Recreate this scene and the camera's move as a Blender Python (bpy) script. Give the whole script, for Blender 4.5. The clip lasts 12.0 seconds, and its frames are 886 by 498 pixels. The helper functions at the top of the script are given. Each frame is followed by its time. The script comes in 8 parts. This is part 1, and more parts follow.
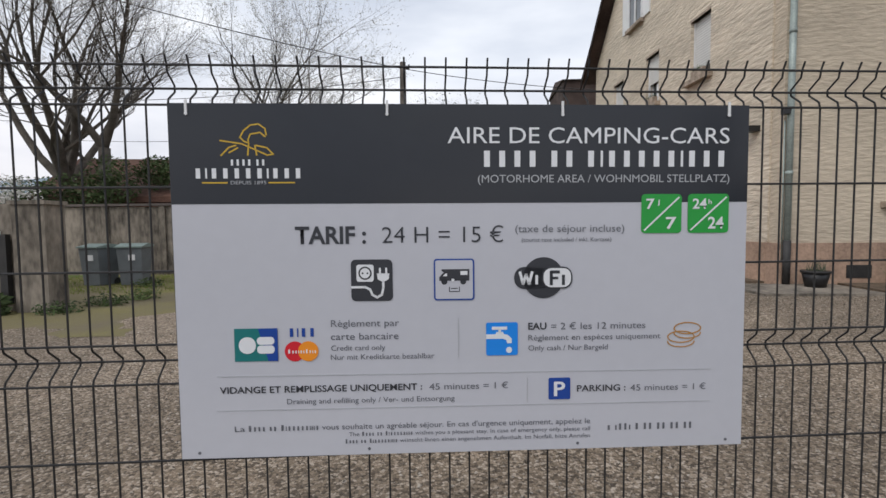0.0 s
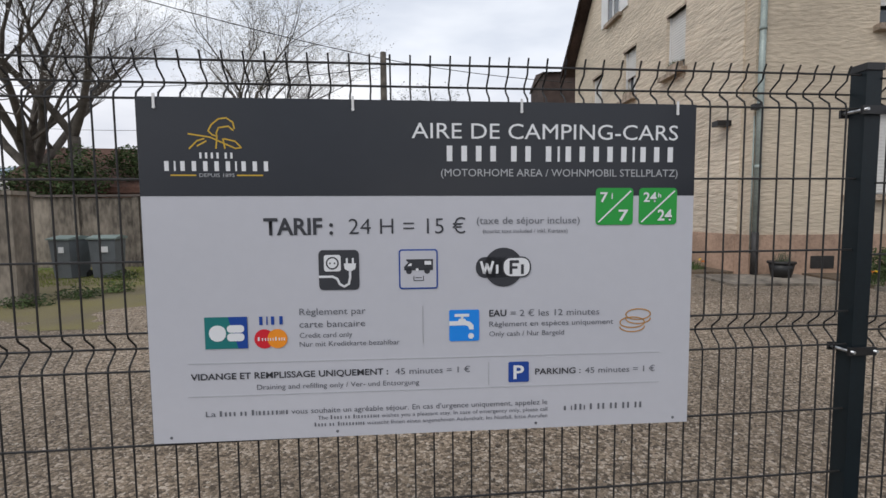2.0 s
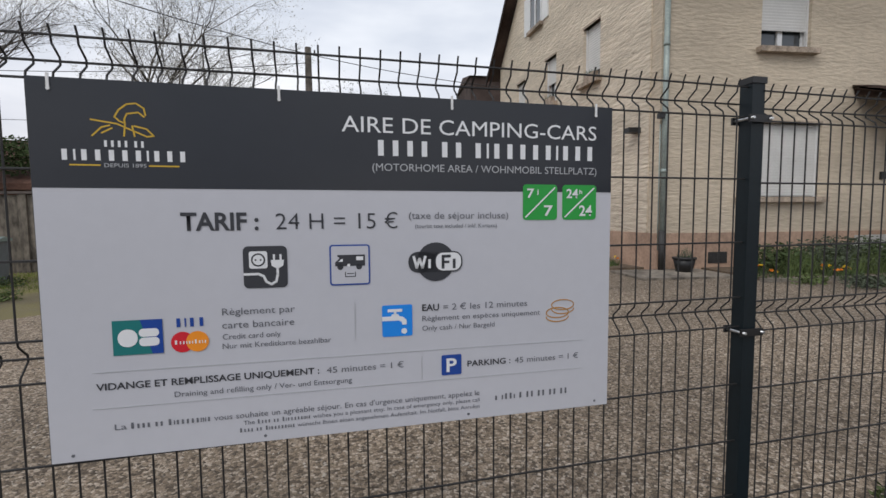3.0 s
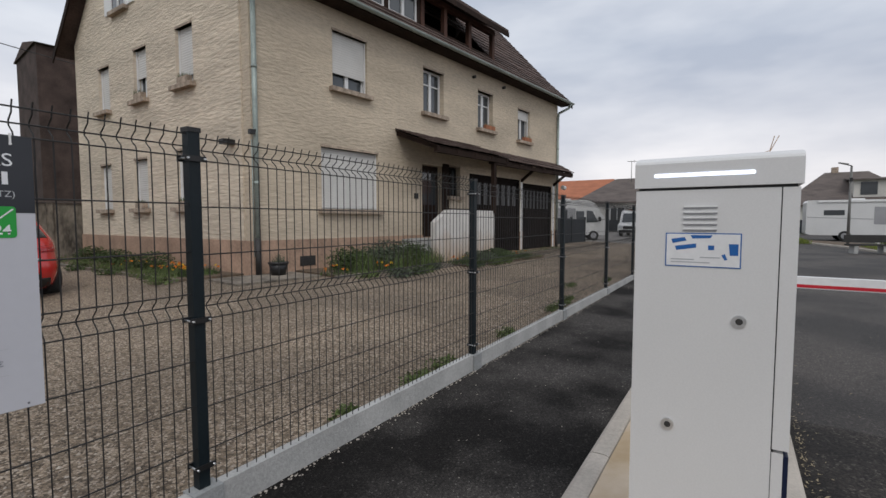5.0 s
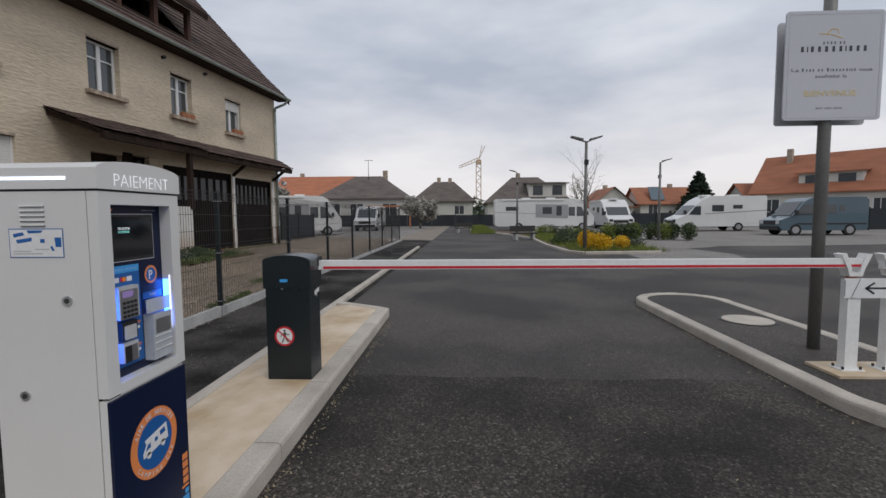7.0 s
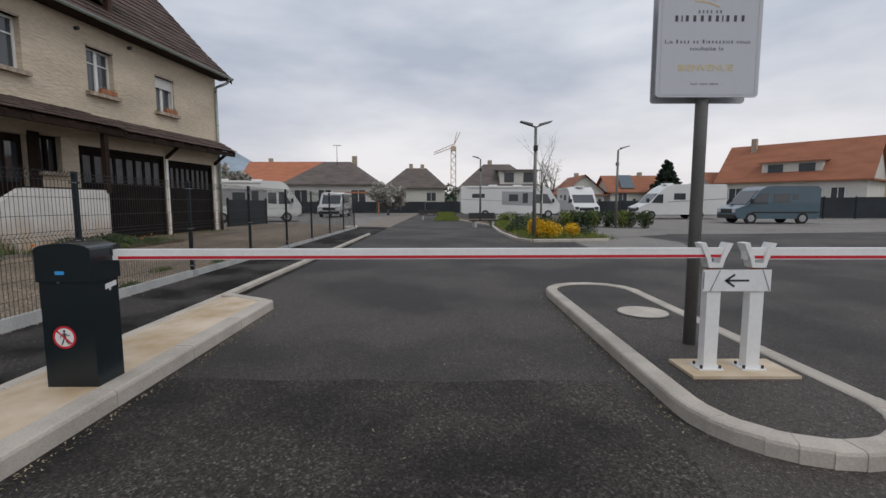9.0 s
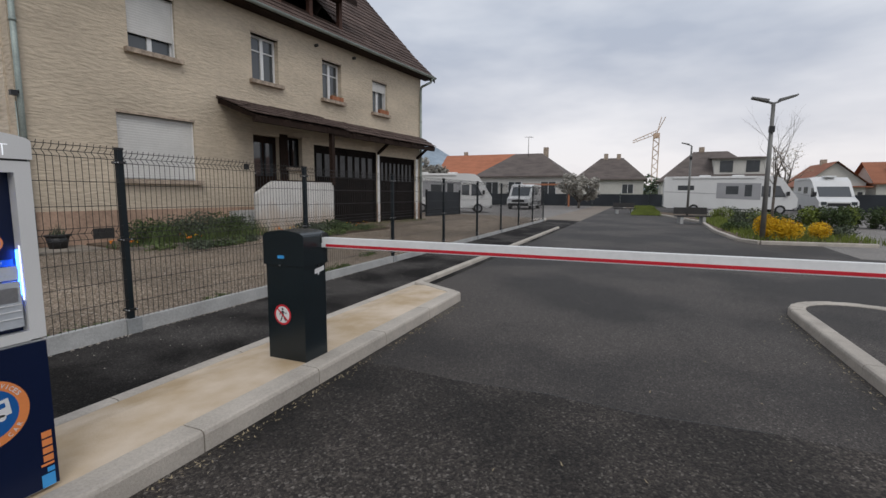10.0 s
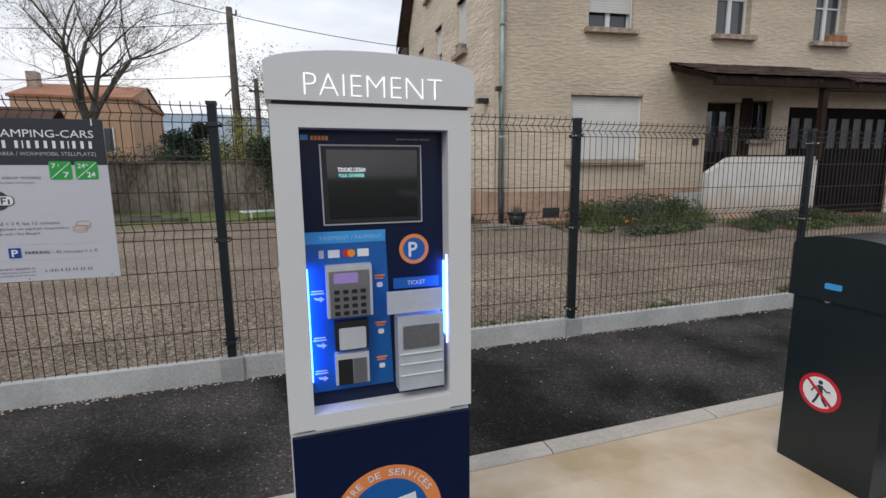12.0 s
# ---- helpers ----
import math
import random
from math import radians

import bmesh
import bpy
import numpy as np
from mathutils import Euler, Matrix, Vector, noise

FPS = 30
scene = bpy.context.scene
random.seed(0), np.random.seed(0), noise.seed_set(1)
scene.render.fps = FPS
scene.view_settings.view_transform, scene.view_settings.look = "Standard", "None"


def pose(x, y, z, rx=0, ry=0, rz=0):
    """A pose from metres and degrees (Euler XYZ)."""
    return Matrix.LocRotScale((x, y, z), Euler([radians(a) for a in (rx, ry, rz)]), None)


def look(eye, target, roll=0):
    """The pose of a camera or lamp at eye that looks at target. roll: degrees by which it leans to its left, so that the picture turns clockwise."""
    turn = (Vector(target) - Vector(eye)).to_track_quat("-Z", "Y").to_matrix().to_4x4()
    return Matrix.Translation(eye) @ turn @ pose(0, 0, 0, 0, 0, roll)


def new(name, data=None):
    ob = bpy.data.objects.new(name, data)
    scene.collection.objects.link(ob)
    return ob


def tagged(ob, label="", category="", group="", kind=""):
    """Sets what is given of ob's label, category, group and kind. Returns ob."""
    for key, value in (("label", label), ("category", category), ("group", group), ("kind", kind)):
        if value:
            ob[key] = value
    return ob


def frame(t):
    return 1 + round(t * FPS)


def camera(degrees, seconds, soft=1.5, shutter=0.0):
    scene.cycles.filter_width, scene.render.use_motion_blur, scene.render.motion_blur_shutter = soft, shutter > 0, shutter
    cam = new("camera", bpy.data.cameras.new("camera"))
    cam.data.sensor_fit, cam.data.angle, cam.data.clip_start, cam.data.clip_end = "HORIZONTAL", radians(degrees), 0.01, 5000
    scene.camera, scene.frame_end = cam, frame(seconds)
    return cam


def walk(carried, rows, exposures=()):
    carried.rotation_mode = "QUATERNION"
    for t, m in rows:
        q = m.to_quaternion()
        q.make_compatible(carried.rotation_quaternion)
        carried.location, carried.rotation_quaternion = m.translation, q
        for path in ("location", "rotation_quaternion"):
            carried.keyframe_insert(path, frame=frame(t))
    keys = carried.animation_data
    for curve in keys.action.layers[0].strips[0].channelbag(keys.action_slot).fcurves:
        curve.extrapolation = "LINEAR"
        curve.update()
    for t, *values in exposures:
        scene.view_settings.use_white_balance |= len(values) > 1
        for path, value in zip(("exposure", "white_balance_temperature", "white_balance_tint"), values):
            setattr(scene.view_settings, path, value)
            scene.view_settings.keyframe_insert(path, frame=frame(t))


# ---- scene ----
cam = camera(87.4, 12.0)
PATH = [
    (0, (-0.033, 0.058, 1.372), (0.086, 2.051, 1.262), -0.6),
    (0.5, (-0.003, 0.056, 1.369), (0.136, 2.048, 1.25), -0.6),
    (1, (0.012, 0.03, 1.381), (0.164, 2.021, 1.263), -0.6),
    (1.5, (0.013, 0.011, 1.384), (0.179, 2.0, 1.248), -0.5),
    (2, (0.009, 0.002, 1.372), (0.205, 1.987, 1.226), -0.5),
    (2.5, (0.006, -0.001, 1.363), (0.29, 1.973, 1.21), -0.5),
    (2.7, (0.0, 0.007, 1.356), (0.354, 1.97, 1.207), -0.5),
    (4.3, (0.155, -0.27, 1.38), (1.475, 1.226, 1.232), -0.0),
    (4.5, (0.21, -0.366, 1.385), (1.65, 1.015, 1.246), -0.1),
    (5, (0.245, -0.748, 1.396), (1.931, 0.321, 1.273), -0.0),
    (5.5, (0.317, -1.016, 1.383), (2.151, -0.228, 1.271), -0.1),
    (6, (0.362, -1.279, 1.379), (2.256, -0.652, 1.244), -0.3),
    (6.5, (0.3, -1.678, 1.369), (2.263, -1.318, 1.23), -0.3),
    (7, (0.27, -2.101, 1.395), (2.263, -2.009, 1.25), -0.4),
    (7.5, (0.292, -2.471, 1.384), (2.283, -2.57, 1.218), -0.4),
    (7.7, (0.301, -2.596, 1.386), (2.285, -2.771, 1.21), -0.3),
    (9.3, (0.83, -3.276, 1.36), (2.812, -3.122, 1.138), 0.1),
    (9.5, (0.881, -3.274, 1.372), (2.843, -2.96, 1.148), 0.3),
    (10, (1.115, -3.12, 1.366), (2.945, -2.347, 1.13), 0.3),
    (10.5, (1.315, -2.85, 1.368), (2.862, -1.608, 1.117), -0.1),
    (11, (1.522, -2.565, 1.365), (2.669, -0.948, 1.103), -0.4),
    (11.5, (1.677, -2.215, 1.357), (2.515, -0.421, 1.073), -0.5),
    (12, (1.797, -1.901, 1.338), (2.403, -0.021, 1.028), -0.6),
]
EXPOSURES = [(0, 0.38), (2.5, 0.34), (4.5, 0.16), (5.5, 0.08), (6.5, -0.02), (7.5, 0.0), (9.5, 0.0), (10.5, 0.2), (11.5, 0.38), (12, 0.36)]
walk(cam, [(t, look(eye, target, roll)) for t, eye, target, roll in PATH], EXPOSURES)

# ---- light ----
SUN_AZ, SUN_EL = radians(228), radians(46)
world = bpy.data.worlds.new("world")
scene.world = world
world.use_nodes = True
wn, wl = world.node_tree.nodes, world.node_tree.links
wn.clear()
w_out, w_bg = wn.new("ShaderNodeOutputWorld"), wn.new("ShaderNodeBackground")
w_sky = wn.new("ShaderNodeTexSky")
w_sky.sky_type, w_sky.sun_disc, w_sky.sun_elevation, w_sky.sun_rotation = "NISHITA", False, SUN_EL, SUN_AZ
w_co, w_map = wn.new("ShaderNodeTexCoord"), wn.new("ShaderNodeMapping")
w_map.inputs["Scale"].default_value = (1.0, 1.0, 3.2)
w_noise, w_ramp = wn.new("ShaderNodeTexNoise"), wn.new("ShaderNodeValToRGB")
w_noise.inputs["Scale"].default_value, w_noise.inputs["Detail"].default_value = 1.7, 5.0
w_noise.inputs["Roughness"].default_value = 0.52
w_ramp.color_ramp.elements[0].position, w_ramp.color_ramp.elements[0].color = 0.33, (4.4, 4.85, 5.75, 1)
w_ramp.color_ramp.elements[1].position, w_ramp.color_ramp.elements[1].color = 0.68, (8.3, 8.5, 8.9, 1)
w_mix = wn.new("ShaderNodeMix")
w_mix.data_type = "RGBA"
w_mix.inputs["Factor"].default_value = 0.93
wl.new(w_co.outputs["Generated"], w_map.inputs["Vector"])
wl.new(w_map.outputs["Vector"], w_noise.inputs["Vector"])
wl.new(w_noise.outputs["Fac"], w_ramp.inputs["Fac"])
wl.new(w_sky.outputs["Color"], w_mix.inputs["A"])
wl.new(w_ramp.outputs["Color"], w_mix.inputs["B"])
# warmer and paler towards the horizon
w_sep, w_rng, w_tint = wn.new("ShaderNodeSeparateXYZ"), wn.new("ShaderNodeMapRange"), wn.new("ShaderNodeMix")
w_tint.data_type, w_tint.blend_type = "RGBA", "MULTIPLY"
w_rng.inputs["From Min"].default_value, w_rng.inputs["From Max"].default_value = 0.0, 0.32
w_rng.inputs["To Min"].default_value, w_rng.inputs["To Max"].default_value = 1.0, 0.0
w_tint.inputs["B"].default_value = (1.0, 0.93, 0.90, 1)
wl.new(w_co.outputs["Generated"], w_sep.inputs["Vector"])
wl.new(w_sep.outputs["Z"], w_rng.inputs["Value"])
wl.new(w_rng.outputs[0], w_tint.inputs["Factor"])
wl.new(w_mix.outputs["Result"], w_tint.inputs["A"])
wl.new(w_tint.outputs["Result"], w_bg.inputs["Color"])
w_bg.inputs["Strength"].default_value = 0.105
wl.new(w_bg.outputs["Background"], w_out.inputs["Surface"])
sun = new("sun", bpy.data.lights.new("sun", "SUN"))
sun.data.energy, sun.data.angle, sun.data.color = 0.8, radians(25), (1.0, 0.96, 0.9)
sun.matrix_world = look((0, 0, 0), (-math.sin(SUN_AZ) * math.cos(SUN_EL), -math.cos(SUN_AZ) * math.cos(SUN_EL), -math.sin(SUN_EL)))


# ---- materials ----
def mat(name, color, rough=0.7, vary=0.15, scale=3.0, fine=40.0, bump=0.0, bump_scale=60.0, metal=0.0, color2=None, stretch=(1, 1, 1), spec=0.5, emit=0.0, coat=0.0, rnd=0.0):
    """A surface with variation at two scales, bump and, for pieces, a change from one to the next."""
    m = bpy.data.materials.new(name)
    m.use_nodes = True
    nt = m.node_tree
    n, l = nt.nodes, nt.links
    p = n["Principled BSDF"]
    p.inputs["Roughness"].default_value, p.inputs["Metallic"].default_value = rough, metal
    p.inputs["Specular IOR Level"].default_value, p.inputs["Coat Weight"].default_value = spec, coat
    p.inputs["Base Color"].default_value = (*color, 1)
    if emit:
        p.inputs["Emission Color"].default_value, p.inputs["Emission Strength"].default_value = (*color, 1), emit
    if vary == 0 and bump == 0:
        return m
    co, mp = n.new("ShaderNodeTexCoord"), n.new("ShaderNodeMapping")
    mp.inputs["Scale"].default_value = stretch
    l.new(co.outputs["Object"], mp.inputs["Vector"])
    a, b = n.new("ShaderNodeTexNoise"), n.new("ShaderNodeTexNoise")
    a.inputs["Scale"].default_value, a.inputs["Detail"].default_value = scale, 6
    b.inputs["Scale"].default_value, b.inputs["Detail"].default_value = fine, 4
    mixf = n.new("ShaderNodeMath")
    mixf.operation = "MULTIPLY_ADD"
    mixf.inputs[1].default_value = 0.6
    half = n.new("ShaderNodeMath")
    half.operation = "MULTIPLY"
    half.inputs[1].default_value = 0.4
    for t in (a, b):
        l.new(mp.outputs["Vector"], t.inputs["Vector"])
    l.new(b.outputs["Fac"], half.inputs[0])
    l.new(a.outputs["Fac"], mixf.inputs[0])
    l.new(half.outputs[0], mixf.inputs[2])
    ramp = n.new("ShaderNodeValToRGB")
    dark = color2 or tuple(c * (1 - 1.6 * vary) for c in color)
    light = color if color2 else tuple(min(1, c * (1 + 1.2 * vary)) for c in color)
    ramp.color_ramp.elements[0].position, ramp.color_ramp.elements[0].color = 0.36, (*dark, 1)
    ramp.color_ramp.elements[1].position, ramp.color_ramp.elements[1].color = 0.64, (*light, 1)
    l.new(mixf.outputs[0], ramp.inputs["Fac"])
    out = ramp.outputs["Color"]
    if rnd:
        info, hsv, rng = n.new("ShaderNodeObjectInfo"), n.new("ShaderNodeHueSaturation"), n.new("ShaderNodeMapRange")
        rng.inputs["To Min"].default_value, rng.inputs["To Max"].default_value = 1 - rnd, 1 + rnd
        l.new(info.outputs["Random"], rng.inputs["Value"])
        l.new(rng.outputs[0], hsv.inputs["Value"])
        l.new(out, hsv.inputs["Color"])
        out = hsv.outputs["Color"]
    l.new(out, p.inputs["Base Color"])
    if bump:
        c, bp = n.new("ShaderNodeTexNoise"), n.new("ShaderNodeBump")
        c.inputs["Scale"].default_value, c.inputs["Detail"].default_value = bump_scale, 5
        l.new(mp.outputs["Vector"], c.inputs["Vector"])
        l.new(c.outputs["Fac"], bp.inputs["Height"])
        bp.inputs["Strength"].default_value, bp.inputs["Distance"].default_value = min(1.0, bump), 0.02 * max(1.0, bump)
        l.new(bp.outputs["Normal"], p.inputs["Normal"])
    return m


def stone_mat(name, stops, scale, patch, patch_scale, rough, bump, wet=0.0, spec=0.5):
    """Loose or bound stones: cells of several colours with dark joints between them, and larger patches."""
    m = bpy.data.materials.new(name)
    m.use_nodes = True
    n, l = m.node_tree.nodes, m.node_tree.links
    p = n["Principled BSDF"]
    p.inputs["Specular IOR Level"].default_value = spec
    co = n.new("ShaderNodeTexCoord")
    cell, edge = n.new("ShaderNodeTexVoronoi"), n.new("ShaderNodeTexVoronoi")
    edge.feature = "DISTANCE_TO_EDGE"
    warp = n.new("ShaderNodeTexNoise")
    warp.inputs["Scale"].default_value = scale * 0.35
    add = n.new("ShaderNodeMix")
    add.data_type = "RGBA"
    add.blend_type = "LINEAR_LIGHT"
    add.inputs["Factor"].default_value = 0.6 / scale
    l.new(co.outputs["Object"], add.inputs["A"])
    l.new(warp.outputs["Color"], add.inputs["B"])
    for v in (cell, edge):
        v.inputs["Scale"].default_value = scale
        l.new(add.outputs["Result"], v.inputs["Vector"])
    sep = n.new("ShaderNodeSeparateColor")
    l.new(cell.outputs["Color"], sep.inputs["Color"])
    ramp = n.new("ShaderNodeValToRGB")
    while len(ramp.color_ramp.elements) < len(stops):
        ramp.color_ramp.elements.new(0.5)
    for e, (pos, c) in zip(ramp.color_ramp.elements, stops):
        e.position, e.color = pos, (*c, 1)
    l.new(sep.outputs["Red"], ramp.inputs["Fac"])
    joint = n.new("ShaderNodeMapRange")
    joint.inputs["From Max"].default_value, joint.inputs["To Min"].default_value = 0.12, 0.45
    l.new(edge.outputs["Distance"], joint.inputs["Value"])
    big = n.new("ShaderNodeTexNoise")
    big.inputs["Scale"].default_value, big.inputs["Detail"].default_value = patch_scale, 6
    l.new(co.outputs["Object"], big.inputs["Vector"])
    pr = n.new("ShaderNodeMapRange")
    pr.inputs["From Min"].default_value, pr.inputs["From Max"].default_value = 0.43, 0.58
    pr.inputs["To Min"].default_value, pr.inputs["To Max"].default_value = 1 - patch, 1 + patch
    l.new(big.outputs["Fac"], pr.inputs["Value"])
    mul = n.new("ShaderNodeMath")
    mul.operation = "MULTIPLY"
    l.new(joint.outputs[0], mul.inputs[0])
    l.new(pr.outputs[0], mul.inputs[1])
    hsv = n.new("ShaderNodeHueSaturation")
    l.new(ramp.outputs["Color"], hsv.inputs["Color"])
    l.new(mul.outputs[0], hsv.inputs["Value"])
    l.new(hsv.outputs["Color"], p.inputs["Base Color"])
    if wet:
        rr = n.new("ShaderNodeMapRange")
        rr.inputs["From Min"].default_value, rr.inputs["From Max"].default_value = 0.42, 0.6
        rr.inputs["To Min"].default_value, rr.inputs["To Max"].default_value = rough - wet, rough
        l.new(big.outputs["Fac"], rr.inputs["Value"])
        l.new(rr.outputs[0], p.inputs["Roughness"])
    else:
        p.inputs["Roughness"].default_value = rough
    bp = n.new("ShaderNodeBump")
    bp.inputs["Strength"].default_value, bp.inputs["Distance"].default_value = bump, 0.5 / scale
    l.new(edge.outputs["Distance"], bp.inputs["Height"])
    l.new(bp.outputs["Normal"], p.inputs["Normal"])
    return m


def streaked_mat(name, clean, stain, z0, z1):
    """White render with a rusty stain that climbs unevenly from its foot."""
    m = mat(name, clean, 0.9, 0.06, 2.0, 30, 0.3, 60)
    n, l = m.node_tree.nodes, m.node_tree.links
    p = n["Principled BSDF"]
    base = p.inputs["Base Color"].links[0].from_socket
    co, sep, blot, rng = n.new("ShaderNodeTexCoord"), n.new("ShaderNodeSeparateXYZ"), n.new("ShaderNodeTexNoise"), n.new("ShaderNodeMapRange")
    mp, add, mix = n.new("ShaderNodeMapping"), n.new("ShaderNodeMath"), n.new("ShaderNodeMix")
    mp.inputs["Scale"].default_value = (2.2, 2.2, 0.7)
    blot.inputs["Scale"].default_value, blot.inputs["Detail"].default_value = 2.0, 6
    l.new(co.outputs["Object"], mp.inputs["Vector"])
    l.new(mp.outputs["Vector"], blot.inputs["Vector"])
    l.new(co.outputs["Object"], sep.inputs["Vector"])
    add.operation = "MULTIPLY_ADD"
    add.inputs[1].default_value = -1.1
    l.new(blot.outputs["Fac"], add.inputs[0])
    l.new(sep.outputs["Z"], add.inputs[2])
    rng.inputs["From Min"].default_value, rng.inputs["From Max"].default_value = z0 - 0.55, z1 - 0.55
    rng.inputs["To Min"].default_value, rng.inputs["To Max"].default_value = 1.0, 0.0
    l.new(add.outputs[0], rng.inputs["Value"])
    mix.data_type = "RGBA"
    mix.inputs["B"].default_value = (*stain, 1)
    l.new(rng.outputs[0], mix.inputs["Factor"])
    l.new(base, mix.inputs["A"])
    l.new(mix.outputs["Result"], p.inputs["Base Color"])
    return m


def glass_mat(name, tint, rough=0.03):
    m = mat(name, tint, rough=rough, vary=0, spec=0.8)
    return m


